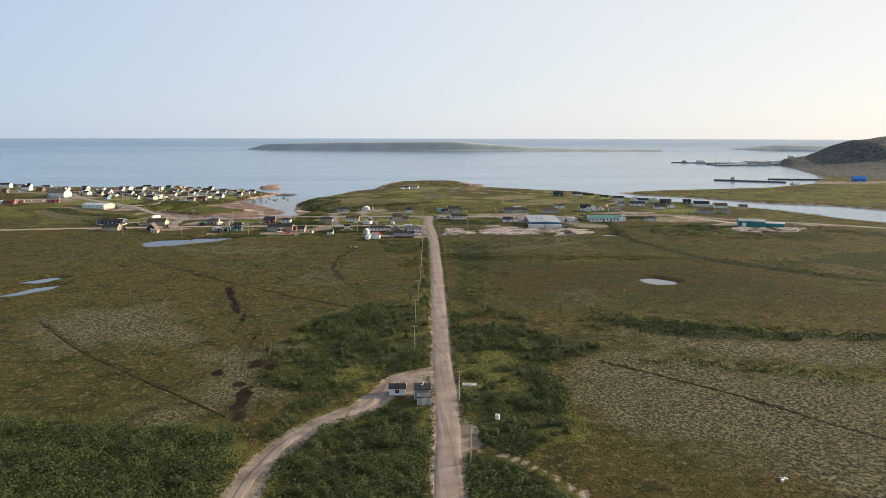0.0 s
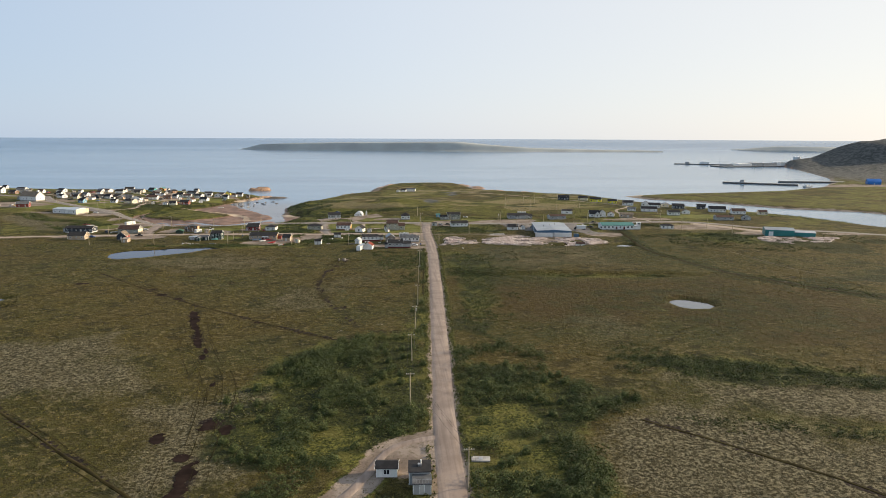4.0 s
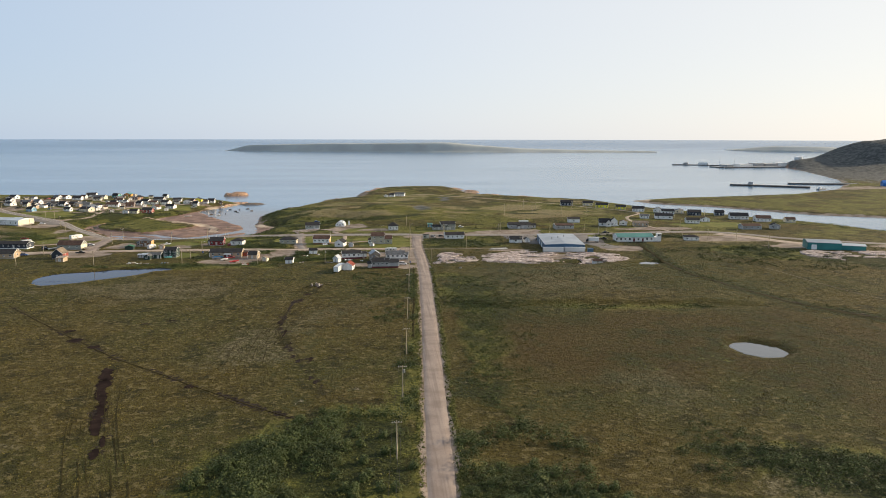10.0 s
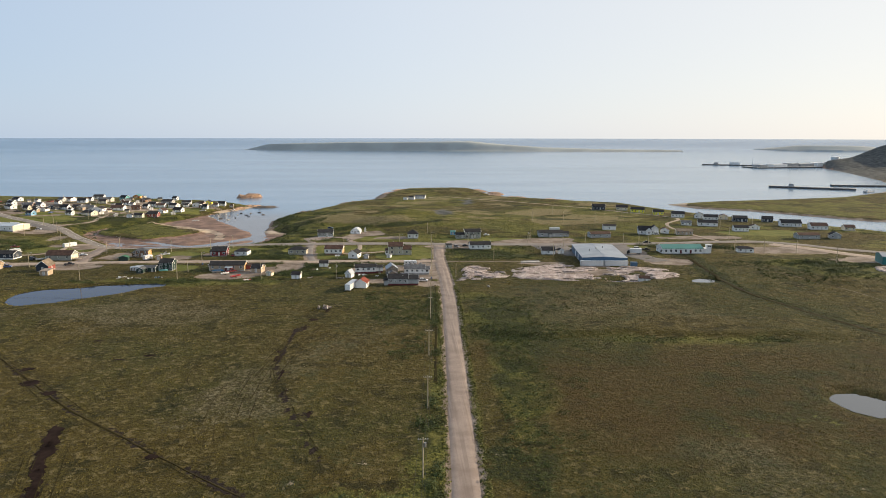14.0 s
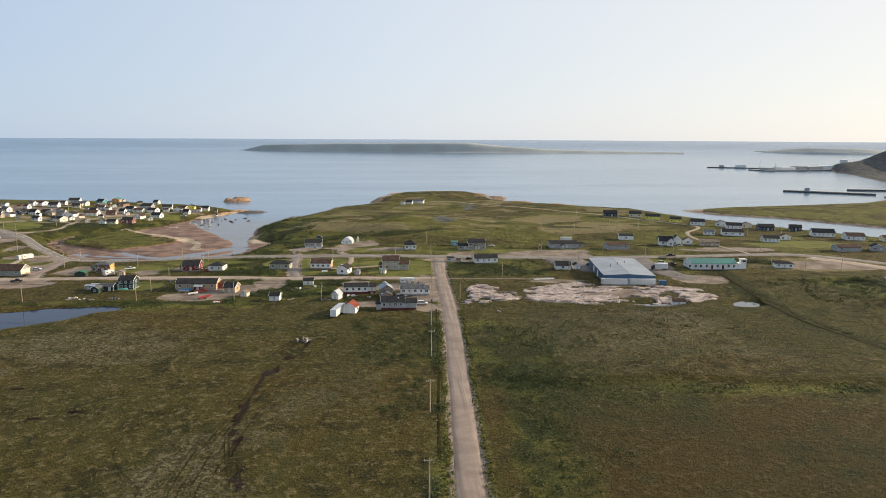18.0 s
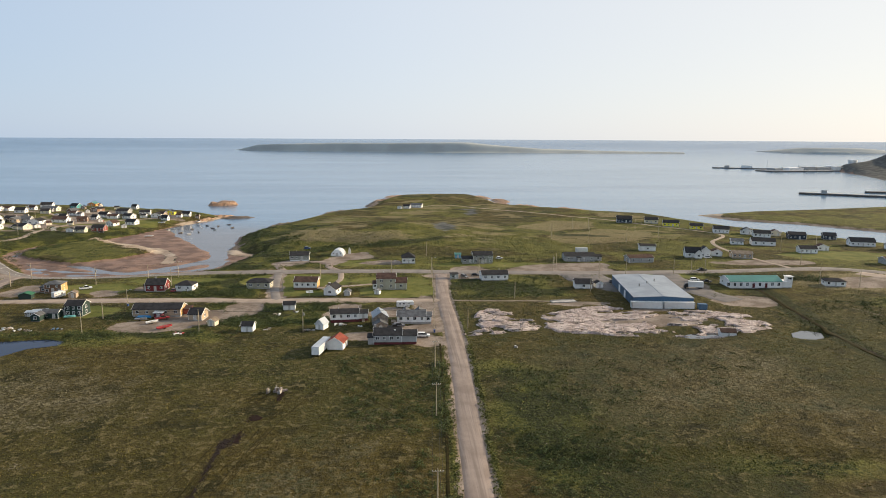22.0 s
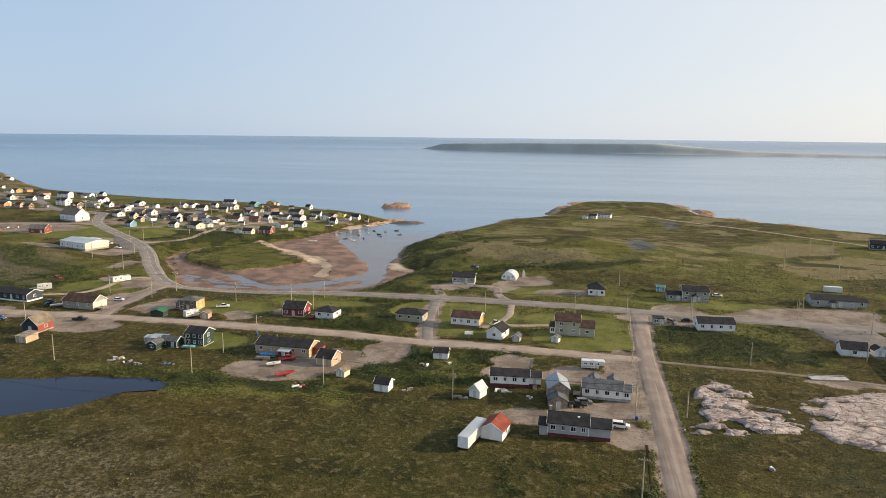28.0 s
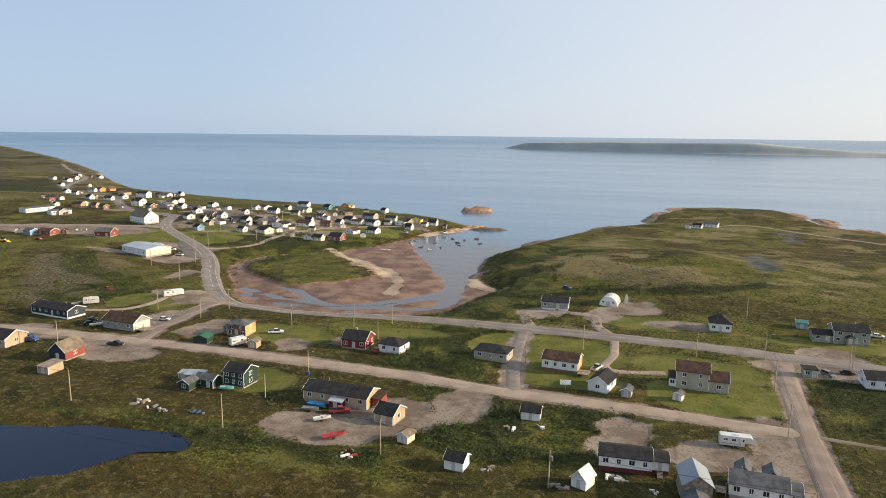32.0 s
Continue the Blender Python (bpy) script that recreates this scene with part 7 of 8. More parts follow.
pier(578, 1196, -35, 118, 10, "long dark stone breakwater with a small hut", ((28, 7, 4, GREY),))
pier(690, 1212, -12, 110, 8, "second dark breakwater beyond the first")
pier(836, 2010, -28, 160, 14, "long fishing wharf with masts and sheds", ((30, 12, 5, GREY), (70, 26, 6, WHITE)))
quay = pier(880, 1835, 10, 250, 60, "wide harbour quay with white plant buildings", ((60, 40, 6, WHITE), (112, 22, 8, GREY), (140, 40, 7, GREY), (190, 18, 9, WHITE), (215, 25, 7, GREY), (20, 20, 5, GREY)))
for k in range(4):
    part("mast", rod(B(), (15 + 45 * k, 8, 2.6), (15 + 45 * k, 8, 26 - 3 * k), 0.5, 0.3, 6), GREY_METAL, quay)
tank = thing("storage_tank", 1150, 1905, 0, "white cylindrical storage tank above the harbour", "tank")
part("shell", rod(B(), (0, 0, -3), (0, 0, 8), 10, None, 20), WHITE_METAL, tank)
part("lid", rod(B(), (0, 0, 8), (0, 0, 9.5), 10, 3, 20), WHITE_METAL, tank)
bb = thing("boat_shed", 806, 1128, -20, "large bright blue harbour shed", "building")
BRIGHT_BLUE = sheet_metal("bright_blue_metal", (0.03, 0.17, 0.5))
volume(bb, 0, 0, 20, 12, 5, BRIGHT_BLUE, BRIGHT_BLUE, "x", 4, base=0.3, front=0, side=0, doors=1, trim=False)
hulk = thing("fishing_boat", 668, 1092, 20, "old grey fishing boat hauled out on the shore", "boat")
part("hull", prism(B(), [(-9, 3.2), (-7, 0.4), (6, 0.4), (10, 3.8), (4, 2.8), (-6, 2.8)], -2.5, 2.5, "y"), GREY, hulk)
part("wheelhouse", box(B(), -5, -1, -1.6, 1.6, 2.8, 5.6), WHITE, hulk)
part("mast", rod(B(), (1, 0, 2.8), (1, 0, 9), 0.15), GREY_METAL, hulk)

# ---- bare granite beside the gravel road ----
def outcrop(ring, seed, rise, label, cover=0.16):
    xs, ys = [p[0] for p in ring], [p[1] for p in ring]
    gx = np.arange(min(xs) - 4, max(xs) + 4, 0.5)
    gy = np.arange(min(ys) - 4, max(ys) + 4, 0.5)
    mx, my = np.meshgrid(gx, gy)
    g = ground_many(mx, my)
    d = inside(mx, my, ring) + 3.2 * fbm(mx, my, 8, seed, 4)
    lump = 0.6 * vnoise(mx * 0.8 + my * 0.3, my - mx * 0.35, 5.0, seed + 1) + 0.4 * vnoise(mx * 1.3 + my * 0.4, my * 1.5 - mx * 0.35, 1.9, seed + 6)
    blocks = np.floor(vnoise(mx * 0.5 + 0.3 * my, my * 1.6 - mx * 0.3, 4.0, seed + 2) * 5) / 5
    soil = step(0.2, 0.34, fbm(mx * 0.6, my * 1.4, 5, seed + 4, 4) + cover)
    z = g - 0.5 + step(-0.8, 2.0, d) * (0.62 + rise * (0.5 * lump + 0.5 * blocks) + 0.34 * fbm(mx * 0.7 + 0.3 * my, my * 1.3, 3.0, seed + 3, 5)) * (0.1 + 0.9 * (1 - soil))
    z = np.where(d > -2, z, g - 1.2)
    cx, cy = sum(xs) / len(xs), sum(ys) / len(ys)
    ob = thing("rock_outcrop", cx, cy, 0, label, "rock", group="granite outcrops")
    for a in range(0, len(gx) - 1, 22):  # slabs side by side
        part_x = slice(a, min(a + 23, len(gx)))
        me = sheet_mesh("slab", gx[part_x] - cx, gy - cy, z[:, part_x] - ob.location.z)
        me.polygons.foreach_set("use_smooth", np.full(len(me.polygons), False))
        me.materials.append(GRANITE)
        hang("slab", me, ob)
    return ob


for k, ring in enumerate(ROCK_RINGS[:3]):
    outcrop(ring, 110 + 7 * k, 1.35 if k == 0 else 0.8, "pale pink cracked granite outcrop with mossy joints", 0.1 if k == 0 else 0.14)


# ---- poles, lamps and wires ----
def utility_pole(x, y, h=10.0, arm=True, drum=False, lamp=0.0, rot=0.0, lean=0.0):
    ob = thing("street_lamp" if lamp else "utility_pole", x, y, rot, "weathered wooden pole with a street lamp" if lamp else
               ("wooden power pole with crossarm and transformer" if drum else ("wooden power pole with crossarm" if arm else "plain weathered wooden pole")), "pole", group="wooden poles")
    ob.rotation_euler = (radians(lean), radians(lean * 0.6), radians(rot))
    part("shaft", rod(B(), (0, 0, -1.2), (0, 0, h), 0.17, 0.12), POLE_WOOD, ob)
    if arm:
        bar = part("crossarm", box(B(), -1.2, 1.2, -0.2, -0.08, h - 0.6, h - 0.44), POLE_WOOD, ob)
        for px in (-1.05, -0.5, 0.5, 1.05):
            part("insulator", rod(B(), (px, -0.14, h - 0.44), (px, -0.14, h - 0.2), 0.06, 0.04, 6), TRIM, bar)
    if drum:
        part("transformer", rod(B(), (0.45, -0.05, h - 2.3), (0.45, -0.05, h - 1.3), 0.28, None, 10), GREY_METAL, ob)
    if lamp:
        bar = part("lamp_arm", rod(B(), (0, 0, h - 0.9), (lamp, -0.2, h - 0.3), 0.045, None, 6), GREY_METAL, ob)
        part("lamp_head", box(B(), lamp - 0.1, lamp + 0.55, -0.34, -0.06, h - 0.36, h - 0.18), GREY_METAL, bar)
    return ob


def wires(points, h, offsets=(-1.0, 0.5, 1.0), sag=0.5):
    cu = bpy.data.curves.new("power_line", "CURVE")
    cu.dimensions, cu.bevel_depth, cu.bevel_resolution = "3D", 0.022, 0
    for off in offsets:
        for (x0, y0), (x1, y1) in zip(points, points[1:]):
            sp = cu.splines.new("POLY")
            sp.points.add(8)
            dx, dy = x1 - x0, y1 - y0
            n = math.hypot(dx, dy)
            z0, z1 = level(x0, y0) + h - 0.2, level(x1, y1) + h - 0.2
            for k in range(9):
                s = k / 8
                sp.points[k].co = (x0 + dx * s + dy / n * off, y0 + dy * s - dx / n * off, z0 + (z1 - z0) * s - sag * 4 * s * (1 - s), 1)
    cu.materials.append(TYRE)
    return tagged(new("power_line", cu), "thin sagging overhead wires between poles", "wire")


MAIN_LINE = [(13.0, 146.4), (13.8, 183.8), (2.4, 230.5), (3.9, 267.6), (6.4, 306.5), (8.9, 346.0), (11.0, 391.5), (13.5, 438.5), (15.2, 476.0), (17.3, 521.5), (19.4, 565.0), (20.7, 598.3), (21.8, 629)]
for k, (x, y) in enumerate(MAIN_LINE):
    utility_pole(x, y, 9.6, k < 9, k == 4, 1.9 if k == 12 else 0, 0, random.uniform(-0.8, 0.8))
wires(MAIN_LINE[:3], 9.4)
wires(MAIN_LINE[2:9], 9.4)
wires(MAIN_LINE[8:], 9.4, (0.0, 0.3))
YARD_LINE = [(-212.9, 528), (-167.9, 524.6), (-117.4, 524), (-73.6, 524.2), (-33.5, 522), (17.3, 521.5)]
for x, y in YARD_LINE[:-1]:
    utility_pole(x, y, 8.8, False, x == -33.5, 0, 0, random.uniform(-1, 1))
wires(YARD_LINE, 8.6, (0.0, 0.25))
STREET_LINE = [(-290, 745), (-266, 702), (-244, 662), (-214, 612), (-187, 623.5), (-149.2, 611), (-125.8, 618), (-113.1, 626.2), (-37.7, 620.1), (-0.1, 624.8), (21.8, 629), (48.1, 629.8), (91.2, 637.3), (113.4, 622), (156.3, 624.5), (175, 626), (243, 646)]
for k, (x, y) in enumerate(STREET_LINE):
    if x != 21.8:
        utility_pole(x, y, 8.8, k % 3 == 1, k in (5, 12), 1.7 if k in (4, 7, 9, 11) else 0, 170 if k == 4 else 0, random.uniform(-1, 1))
wires(STREET_LINE, 8.6, (0.0, 0.3))
for x, y, h, lamp in ((-116.5, 566.2, 7.5, 1.6), (-212.9, 561.2, 9, 1.6), (-188.6, 607, 8.5, 0), (-118.2, 544.7, 7, 0), (-53.9, 598.5, 6, 0), (-110.3, 606, 8.5, 0), (30.7, 522, 7.5, 0), (58, 572, 8, 0), (94.1, 641.4, 9, 0), (47.6, 631, 9, 1.6),
                      (95.7, 654, 5, 0), (117.4, 755, 11, 0), (147.5, 809.5, 11, 0), (140.9, 738.8, 11, 0), (159.7, 806, 11, 0), (169.3, 740.2, 11, 0), (192.8, 789, 11, 0), (196.2, 749, 11, 0), (21.2, 680.2, 8.5, 0),
                      (221.7, 594.5, 9, 0), (236.2, 584.2, 9, 0), (257, 583, 9, 0), (259.7, 546, 9, 0), (129.7, 626, 8.5, 0), (171.7, 636, 8, 0), (-348, 771, 8.5, 1.6), (-292, 733.5, 8.5, 0), (-281, 684, 8.5, 0), (-359, 786, 8.5, 0), (-276, 778, 8.5, 1.4),
                      (-314, 790, 8.5, 0), (-420, 850, 9, 0), (-455, 862, 9, 0), (-300, 850, 8.5, 0), (-270, 868, 8.5, 0), (-340, 868, 8.5, 0), (-228, 868, 8.5, 0), (300, 720, 8.5, 0), (262, 700, 8.5, 0), (330, 690, 8.5, 0), (98, 585, 8, 0)):
    utility_pole(x, y, h, False, False, lamp, random.uniform(-30, 30), random.uniform(-1, 1))


# ---- vehicles, trailers and boats ----
def paint(name, colour, rough=0.35):
    return plain(name, colour, rough, 0.0, 0.08, 1.0, 5)


CAR_PAINTS = {"white": paint("white_car_paint", (0.75, 0.75, 0.74)), "black": paint("black_car_paint", (0.02, 0.02, 0.022)), "blue": paint("blue_car_paint", (0.03, 0.08, 0.25)),
              "red": paint("red_car_paint", (0.3, 0.03, 0.03)), "grey": paint("grey_car_paint", (0.16, 0.16, 0.17)), "silver": paint("silver_car_paint", (0.5, 0.51, 0.52)),
              "yellow": paint("yellow_machine_paint", (0.65, 0.42, 0.03)), "turquoise": paint("turquoise_boat_paint", (0.25, 0.6, 0.55))}
WHEEL, HUB = mesh_of("tyre", rod(B(), (0, -0.12, 0), (0, 0.12, 0), 0.34, None, 12), TYRE), mesh_of("rim", rod(B(), (0, -0.13, 0), (0, 0.13, 0), 0.19, None, 8), GREY_METAL)
SHAPES = {"car": (4.5, [(-2.2, 0.35), (2.2, 0.35), (2.25, 0.75), (1.2, 0.92), (-2.1, 0.95)], [(-1.8, 0.93), (-1.3, 1.42), (0.3, 1.45), (1.15, 0.93)]),
          "suv": (4.7, [(-2.3, 0.4), (2.3, 0.4), (2.3, 0.95), (1.2, 1.08), (-2.3, 1.1)], [(-2.25, 1.08), (-2.05, 1.72), (0.5, 1.75), (1.25, 1.08)]),
          "pickup": (5.6, [(-2.8, 0.5), (2.8, 0.5), (2.8, 1.0), (1.6, 1.12), (-2.8, 1.12)], [(-0.6, 1.1), (-0.5, 1.8), (0.8, 1.82), (1.5, 1.1)])}


def vehicle(x, y, rot, kind, colour, where):
    ob = thing(kind, x, y, rot, f"{colour} {kind} parked {where}", kind, group="parked vehicles")
    ob.location.z += 0.08
    length, low, high = SHAPES[kind]
    mat = CAR_PAINTS[colour]
    part("body", prism(B(), low, -0.88, 0.88), mat, ob)
    top = [p for p in high if p[1] > 1.3]
    cabin = part("cabin_glass", prism(B(), high, -0.76, 0.76), GLASS, ob)
    part("roof", box(B(), min(p[0] for p in top) + 0.05, max(p[0] for p in top) - 0.05, -0.74, 0.74, max(p[1] for p in top) - 0.02, max(p[1] for p in top) + 0.05), mat, cabin)
    for sy in (-0.6, 0.6):
        part("headlight", box(B(), low[1][0] - 0.02, low[1][0] + 0.06, sy - 0.18, sy + 0.18, 0.62, 0.8), LAMP_GLASS, ob)
    for sx in (-length * 0.3, length * 0.3):
        for sy in (-0.8, 0.8):
            wheel = hang("wheel", WHEEL, ob, (sx, sy, 0.34))
            hang("rim", HUB, wheel)
    if kind == "pickup":
        part("bed", box(B(), -2.7, -0.75, -0.7, 0.7, 1.125, 1.14), TYRE, ob)
    return ob


vehicle(12.9, 511.9, -4, "suv", "white", "on the gravel yard")
vehicle(-199.8, 599.2, 12, "car", "white", "on the pink driveway")
vehicle(-193.5, 567.5, 18, "pickup", "black", "beside the street")
vehicle(-225.5, 561.0, 8, "pickup", "blue", "beside the tan house")
vehicle(-228.6, 563.6, 8, "car", "blue", "beside the tan house")
vehicle(-149.2, 599.6, 25, "pickup", "white", "on the curved driveway")
vehicle(-155.6, 587.2, 10, "suv", "black", "beside the small tan shed")
vehicle(-31.0, 600.4, 70, "pickup", "silver", "on the gravel driveway")
vehicle(-55.7, 705.5, -6, "car", "blue", "behind the grey bungalow")
vehicle(65.7, 671.3, -10, "car", "white", "beside the two-storey house")
vehicle(38.9, 619.0, -55, "suv", "grey", "beside the kiosk")
vehicle(45.2, 623.4, -5, "car", "black", "beside the long white building")
vehicle(-93.6, 542.5, 25, "pickup", "red", "in the yard of the ochre house")
vehicle(-224.8, 588.0, 80, "suv", "black", "beside the navy bungalow")
vehicle(-222.4, 584.5, 60, "car", "black", "beside the navy bungalow")
vehicle(-104.6, 592.5, 80, "car", "red", "beside the dark red bungalow")
vehicle(-136.5, 558.0, 30, "pickup", "grey", "beside the dark green house")
vehicle(1.5, 523.4, 8, "pickup", "black", "among scrap behind the tall shed")
vehicle(3.6, 525.8, 12, "suv", "grey", "among scrap behind the tall shed")
vehicle(160.0, 605.6, -5, "suv", "white", "on the warehouse lot")
vehicle(163.8, 600.6, -20, "pickup", "black", "on the warehouse lot")
vehicle(176.0, 632.0, 178, "pickup", "black", "on the coast road")
vehicle(114.5, 604.6, 80, "car", "black", "behind the warehouse")
vehicle(-298.5, 720.8, 20, "pickup", "white", "beside the low hall")
vehicle(-285.4, 712.4, 8, "car", "white", "beside the low hall")
vehicle(-259.0, 630.7, 170, "pickup", "red", "half hidden in willow scrub")
vehicle(198.5, 672.5, 10, "car", "white", "beside the white cottage")
vehicle(-360, 879, 194, "car", "red", "among the houses by the cove")
vehicle(-361, 889, 67, "car", "red", "among the houses by the cove")
vehicle(-315, 832, 44, "pickup", "black", "among the houses by the cove")
vehicle(-340, 819, 294, "car", "white", "among the houses by the cove")
vehicle(-321, 803, 258, "car", "blue", "among the houses by the cove")
vehicle(-295, 806, 9, "pickup", "silver", "among the houses by the cove")
vehicle(-298, 832, 205, "pickup", "silver", "among the houses by the cove")
vehicle(-360, 955, 199, "pickup", "silver", "among the houses by the cove")
vehicle(-304, 984, 65, "car", "white", "among the houses by the cove")
vehicle(-296, 878, 333, "car", "silver", "among the houses by the cove")
vehicle(-225, 798, 35, "car", "black", "among the houses by the cove")
vehicle(-250, 858, 164, "car", "red", "among the houses by the cove")
vehicle(-254, 895, 66, "car", "black", "among the houses by the cove")
vehicle(-256, 951, 131, "car", "white", "among the houses by the cove")
vehicle(-242, 822, 95, "pickup", "red", "among the houses by the cove")
vehicle(-233, 883, 337, "car", "white", "among the houses by the cove")
vehicle(-204, 878, 263, "car", "red", "among the houses by the cove")
vehicle(-200, 859, 5, "pickup", "white", "among the houses by the cove")
vehicle(-196, 901, 313, "car", "silver", "among the houses by the cove")
vehicle(-177, 887, 75, "pickup", "silver", "among the houses by the cove")
vehicle(-590, 978, 204, "pickup", "red", "among the houses by the cove")
vehicle(-516, 978, 102, "pickup", "blue", "among the houses by the cove")
vehicle(-532, 998, 125, "pickup", "red", "among the houses by the cove")
vehicle(-472, 913, 294, "car", "silver", "among the houses by the cove")
vehicle(-405, 871, 256, "car", "red", "among the houses by the cove")
vehicle(-445, 868, 212, "pickup", "blue", "among the houses by the cove")
vehicle(-391, 860, 348, "car", "black", "among the houses by the cove")
vehicle(-415, 884, 224, "pickup", "blue", "among the houses by the cove")
vehicle(-341, 813, 53, "car", "blue", "among the houses by the cove")
vehicle(-349, 801, 199, "pickup", "black", "among the houses by the cove")
vehicle(-376, 832, 4, "car", "silver", "among the houses by the cove")
vehicle(-468, 802, 101, "pickup", "red", "among the houses by the cove")
vehicle(-393, 711, 172, "car", "red", "among the houses by the cove")
vehicle(-489, 838, 242, "car", "blue", "among the houses by the cove")
vehicle(-631, 991, 288, "car", "red", "among the houses by the cove")


def camper(x, y, rot, length, label, neck=False):
    ob = thing("camper_trailer", x, y, rot, label, "camper", group="camper trailers")
    a, b = -length / 2, length / 2
    outline = [(a, 0.6), (b - (1.9 if neck else 0), 0.6), (b - (1.9 if neck else 0), 1.5), (b, 1.5), (b, 2.5), (b - 0.4, 3.0), (a + 0.2, 3.0), (a, 2.8)]
    part("body", prism(B(), outline, -1.2, 1.2), WHITE_METAL, ob)
    part("stripe", box(B(), a + 0.3, b - 2.0, -1.23, -1.2, 1.0, 1.2), GREY, ob)
    for k in range(3):
        window(ob, a + length * (k + 0.7) / 4, -1.2, 2.1, 0, 0.9, 0.6)
    door(ob, b - 3.0, -1.2, 0.7, 0, None, 0.7, 1.8)
    part("roof_unit", box(B(), -0.5, 0.5, -0.35, 0.35, 3.0, 3.25), TRIM, ob)
    for sx in (-0.5, 0.4):
        for sy in (-1.05, 1.05):
            wheel = hang("wheel", WHEEL, ob, (sx, sy, 0.34))
            hang("rim", HUB, wheel)
    part("hitch", rod(B(), (b - 0.1, 0, 0.6), (b + 0.8, 0, 0.5), 0.06), GREY_METAL, ob)
    return ob


camper(6.5, 556.8, 3, 7.6, "white fifth-wheel camper trailer beside the street", True)
camper(-246.5, 608.8, 40, 6.0, "small white camper trailer behind the navy bungalow")
camper(-224.5, 634.0, 60, 9.0, "long white camper trailer on grass")
camper(-153.8, 582.4, 60, 5.6, "white camper trailer parked by the tan shed")
semi = thing("box_trailer", -23.6, 496.2, -13, "white box trailer beside the red-roofed shed", "trailer")
part("body", box(B(), -1.35, 1.35, -6.2, 6.2, 0.7, 3.5), WHITE_METAL, semi)
part("roof", box(B(), -1.38, 1.38, -6.23, 6.23, 3.5, 3.56), PALE_ROOF, semi)
part("door", box(B(), -1.2, 1.2, -6.26, -6.2, 0.8, 3.4), TRIM, semi)
for sy in (-5, -3.8, 4.5):
    for sx in (-1.1, 1.1):
        hang("wheel", WHEEL, semi, (sx, sy, 0.34), 90)
truck = thing("box_truck", 152.6, 588.2, -14, "white box truck on the warehouse lot", "truck")
part("box", box(B(), -3.6, 3.6, -1.25, 1.25, 1.0, 3.8), WHITE_METAL, truck)
part("cab", prism(B(), [(-5.6, 0.6), (-3.7, 0.6), (-3.7, 2.7), (-4.8, 2.7), (-5.5, 1.7)], -1.1, 1.1), CAR_PAINTS["black"], truck)
for sx in (-4.8, 1.6, 2.6):
    for sy in (-1.0, 1.0):
        hang("wheel", WHEEL, truck, (sx, sy, 0.36))


def boat(x, y, rot, length, mat, label, trailer=True, z=None):
    ob = thing("boat", x, y, rot, label, "boat", z)
    bm = B()
    n, rows = 8, []
    for k in range(n + 1):
        s = k / n
        half = length * 0.17 * (1 - max(0, (s - 0.45) / 0.55) ** 2.2)
        xx = length * (s - 0.5)
        keel, rim = 0.5 + 0.35 * max(0, s - 0.6) ** 1.5, 1.15 + 0.3 * s * s
        rows.append([bm.verts.new(p) for p in ((xx, -half, rim), (xx, -half * 0.7, keel + 0.12), (xx, 0, keel), (xx, half * 0.7, keel + 0.12), (xx, half, rim), (xx, half * 0.8, rim - 0.25), (xx, -half * 0.8, rim - 0.25))])
    for r, q in zip(rows, rows[1:]):
        for j in range(7):
            bm.faces.new((r[j], r[(j + 1) % 7], q[(j + 1) % 7], q[j]))
    bm.faces.new(rows[0]), bm.faces.new(rows[-1])
    part("hull", bm, mat, ob)
    if trailer:
        part("trailer_frame", box(B(), -length * 0.45, length * 0.6, -0.05, 0.05, 0.38, 0.5), GREY_METAL, ob)
        for sy in (-0.7, 0.7):
            hang("wheel", WHEEL, ob, (-0.3, sy, 0.34))
    part("thwart", box(B(), -0.2, 0.2, -length * 0.13, length * 0.13, 1.0, 1.06), WOOD, ob)
    return ob


boat(-95.6, 536.4, 40, 4.6, WHITE_METAL, "white open boat on a trailer")
boat(-101.6, 540.8, 5, 5.0, GREY_METAL, "grey boat trailer with small skiff")
boat(-101.4, 543.8, -8, 6.0, paint("blue_tarp_paint", (0.04, 0.25, 0.5)), "boat covered with blue and yellow canvas")
boat(-87.8, 528.0, 45, 6.0, CAR_PAINTS["red"], "red and white boat beside the yard")
boat(-217.5, 583.6, 40, 6.0, WHITE_METAL, "white motorboat on a trailer beside the house")
boat(-250.5, 606.0, 70, 5.5, GREY_METAL, "grey motorboat behind the navy bungalow")
boat(-132.0, 545.8, 10, 4.6, CAR_PAINTS["turquoise"], "upturned turquoise boat on the lawn", False)
for k, (x, y) in enumerate(((-186, 845), (-172, 819), (-169, 841), (-163, 849), (-163, 863), (-154, 847), (-163, 811), (-153, 861), (-159, 824), (-150, 838), (-146, 870), (-138, 850))):
    boat(x, y, 37 * k, 3.4, DARK_ROCK if k % 3 else WHITE_METAL, "small open boat moored in the shallow cove", False, SEA - 0.55)
cab = boat(-189, 797, 20, 6.5, WHITE_METAL, "white boat aground on the tidal flat", False)

# ---- yard things ----
def pile(name, x, y, w, d, h, n, mat, label, category, seed):
    rnd = random.Random(seed)
    ob = thing(name, x, y, rnd.uniform(-20, 20), label, category)
    for k in range(n):
        bm = B()
        s = rnd.uniform(0.25, 0.6)
        box(bm, -s * rnd.uniform(0.8, 2), s * rnd.uniform(0.8, 2), -s * 0.5, s * 0.5, -0.1, h * rnd.uniform(0.3, 1))
        part("piece", bm, mat[k % len(mat)], ob, "", (rnd.uniform(-w / 2, w / 2), rnd.uniform(-d / 2, d / 2), 0), rnd.uniform(0, 180))
    return ob


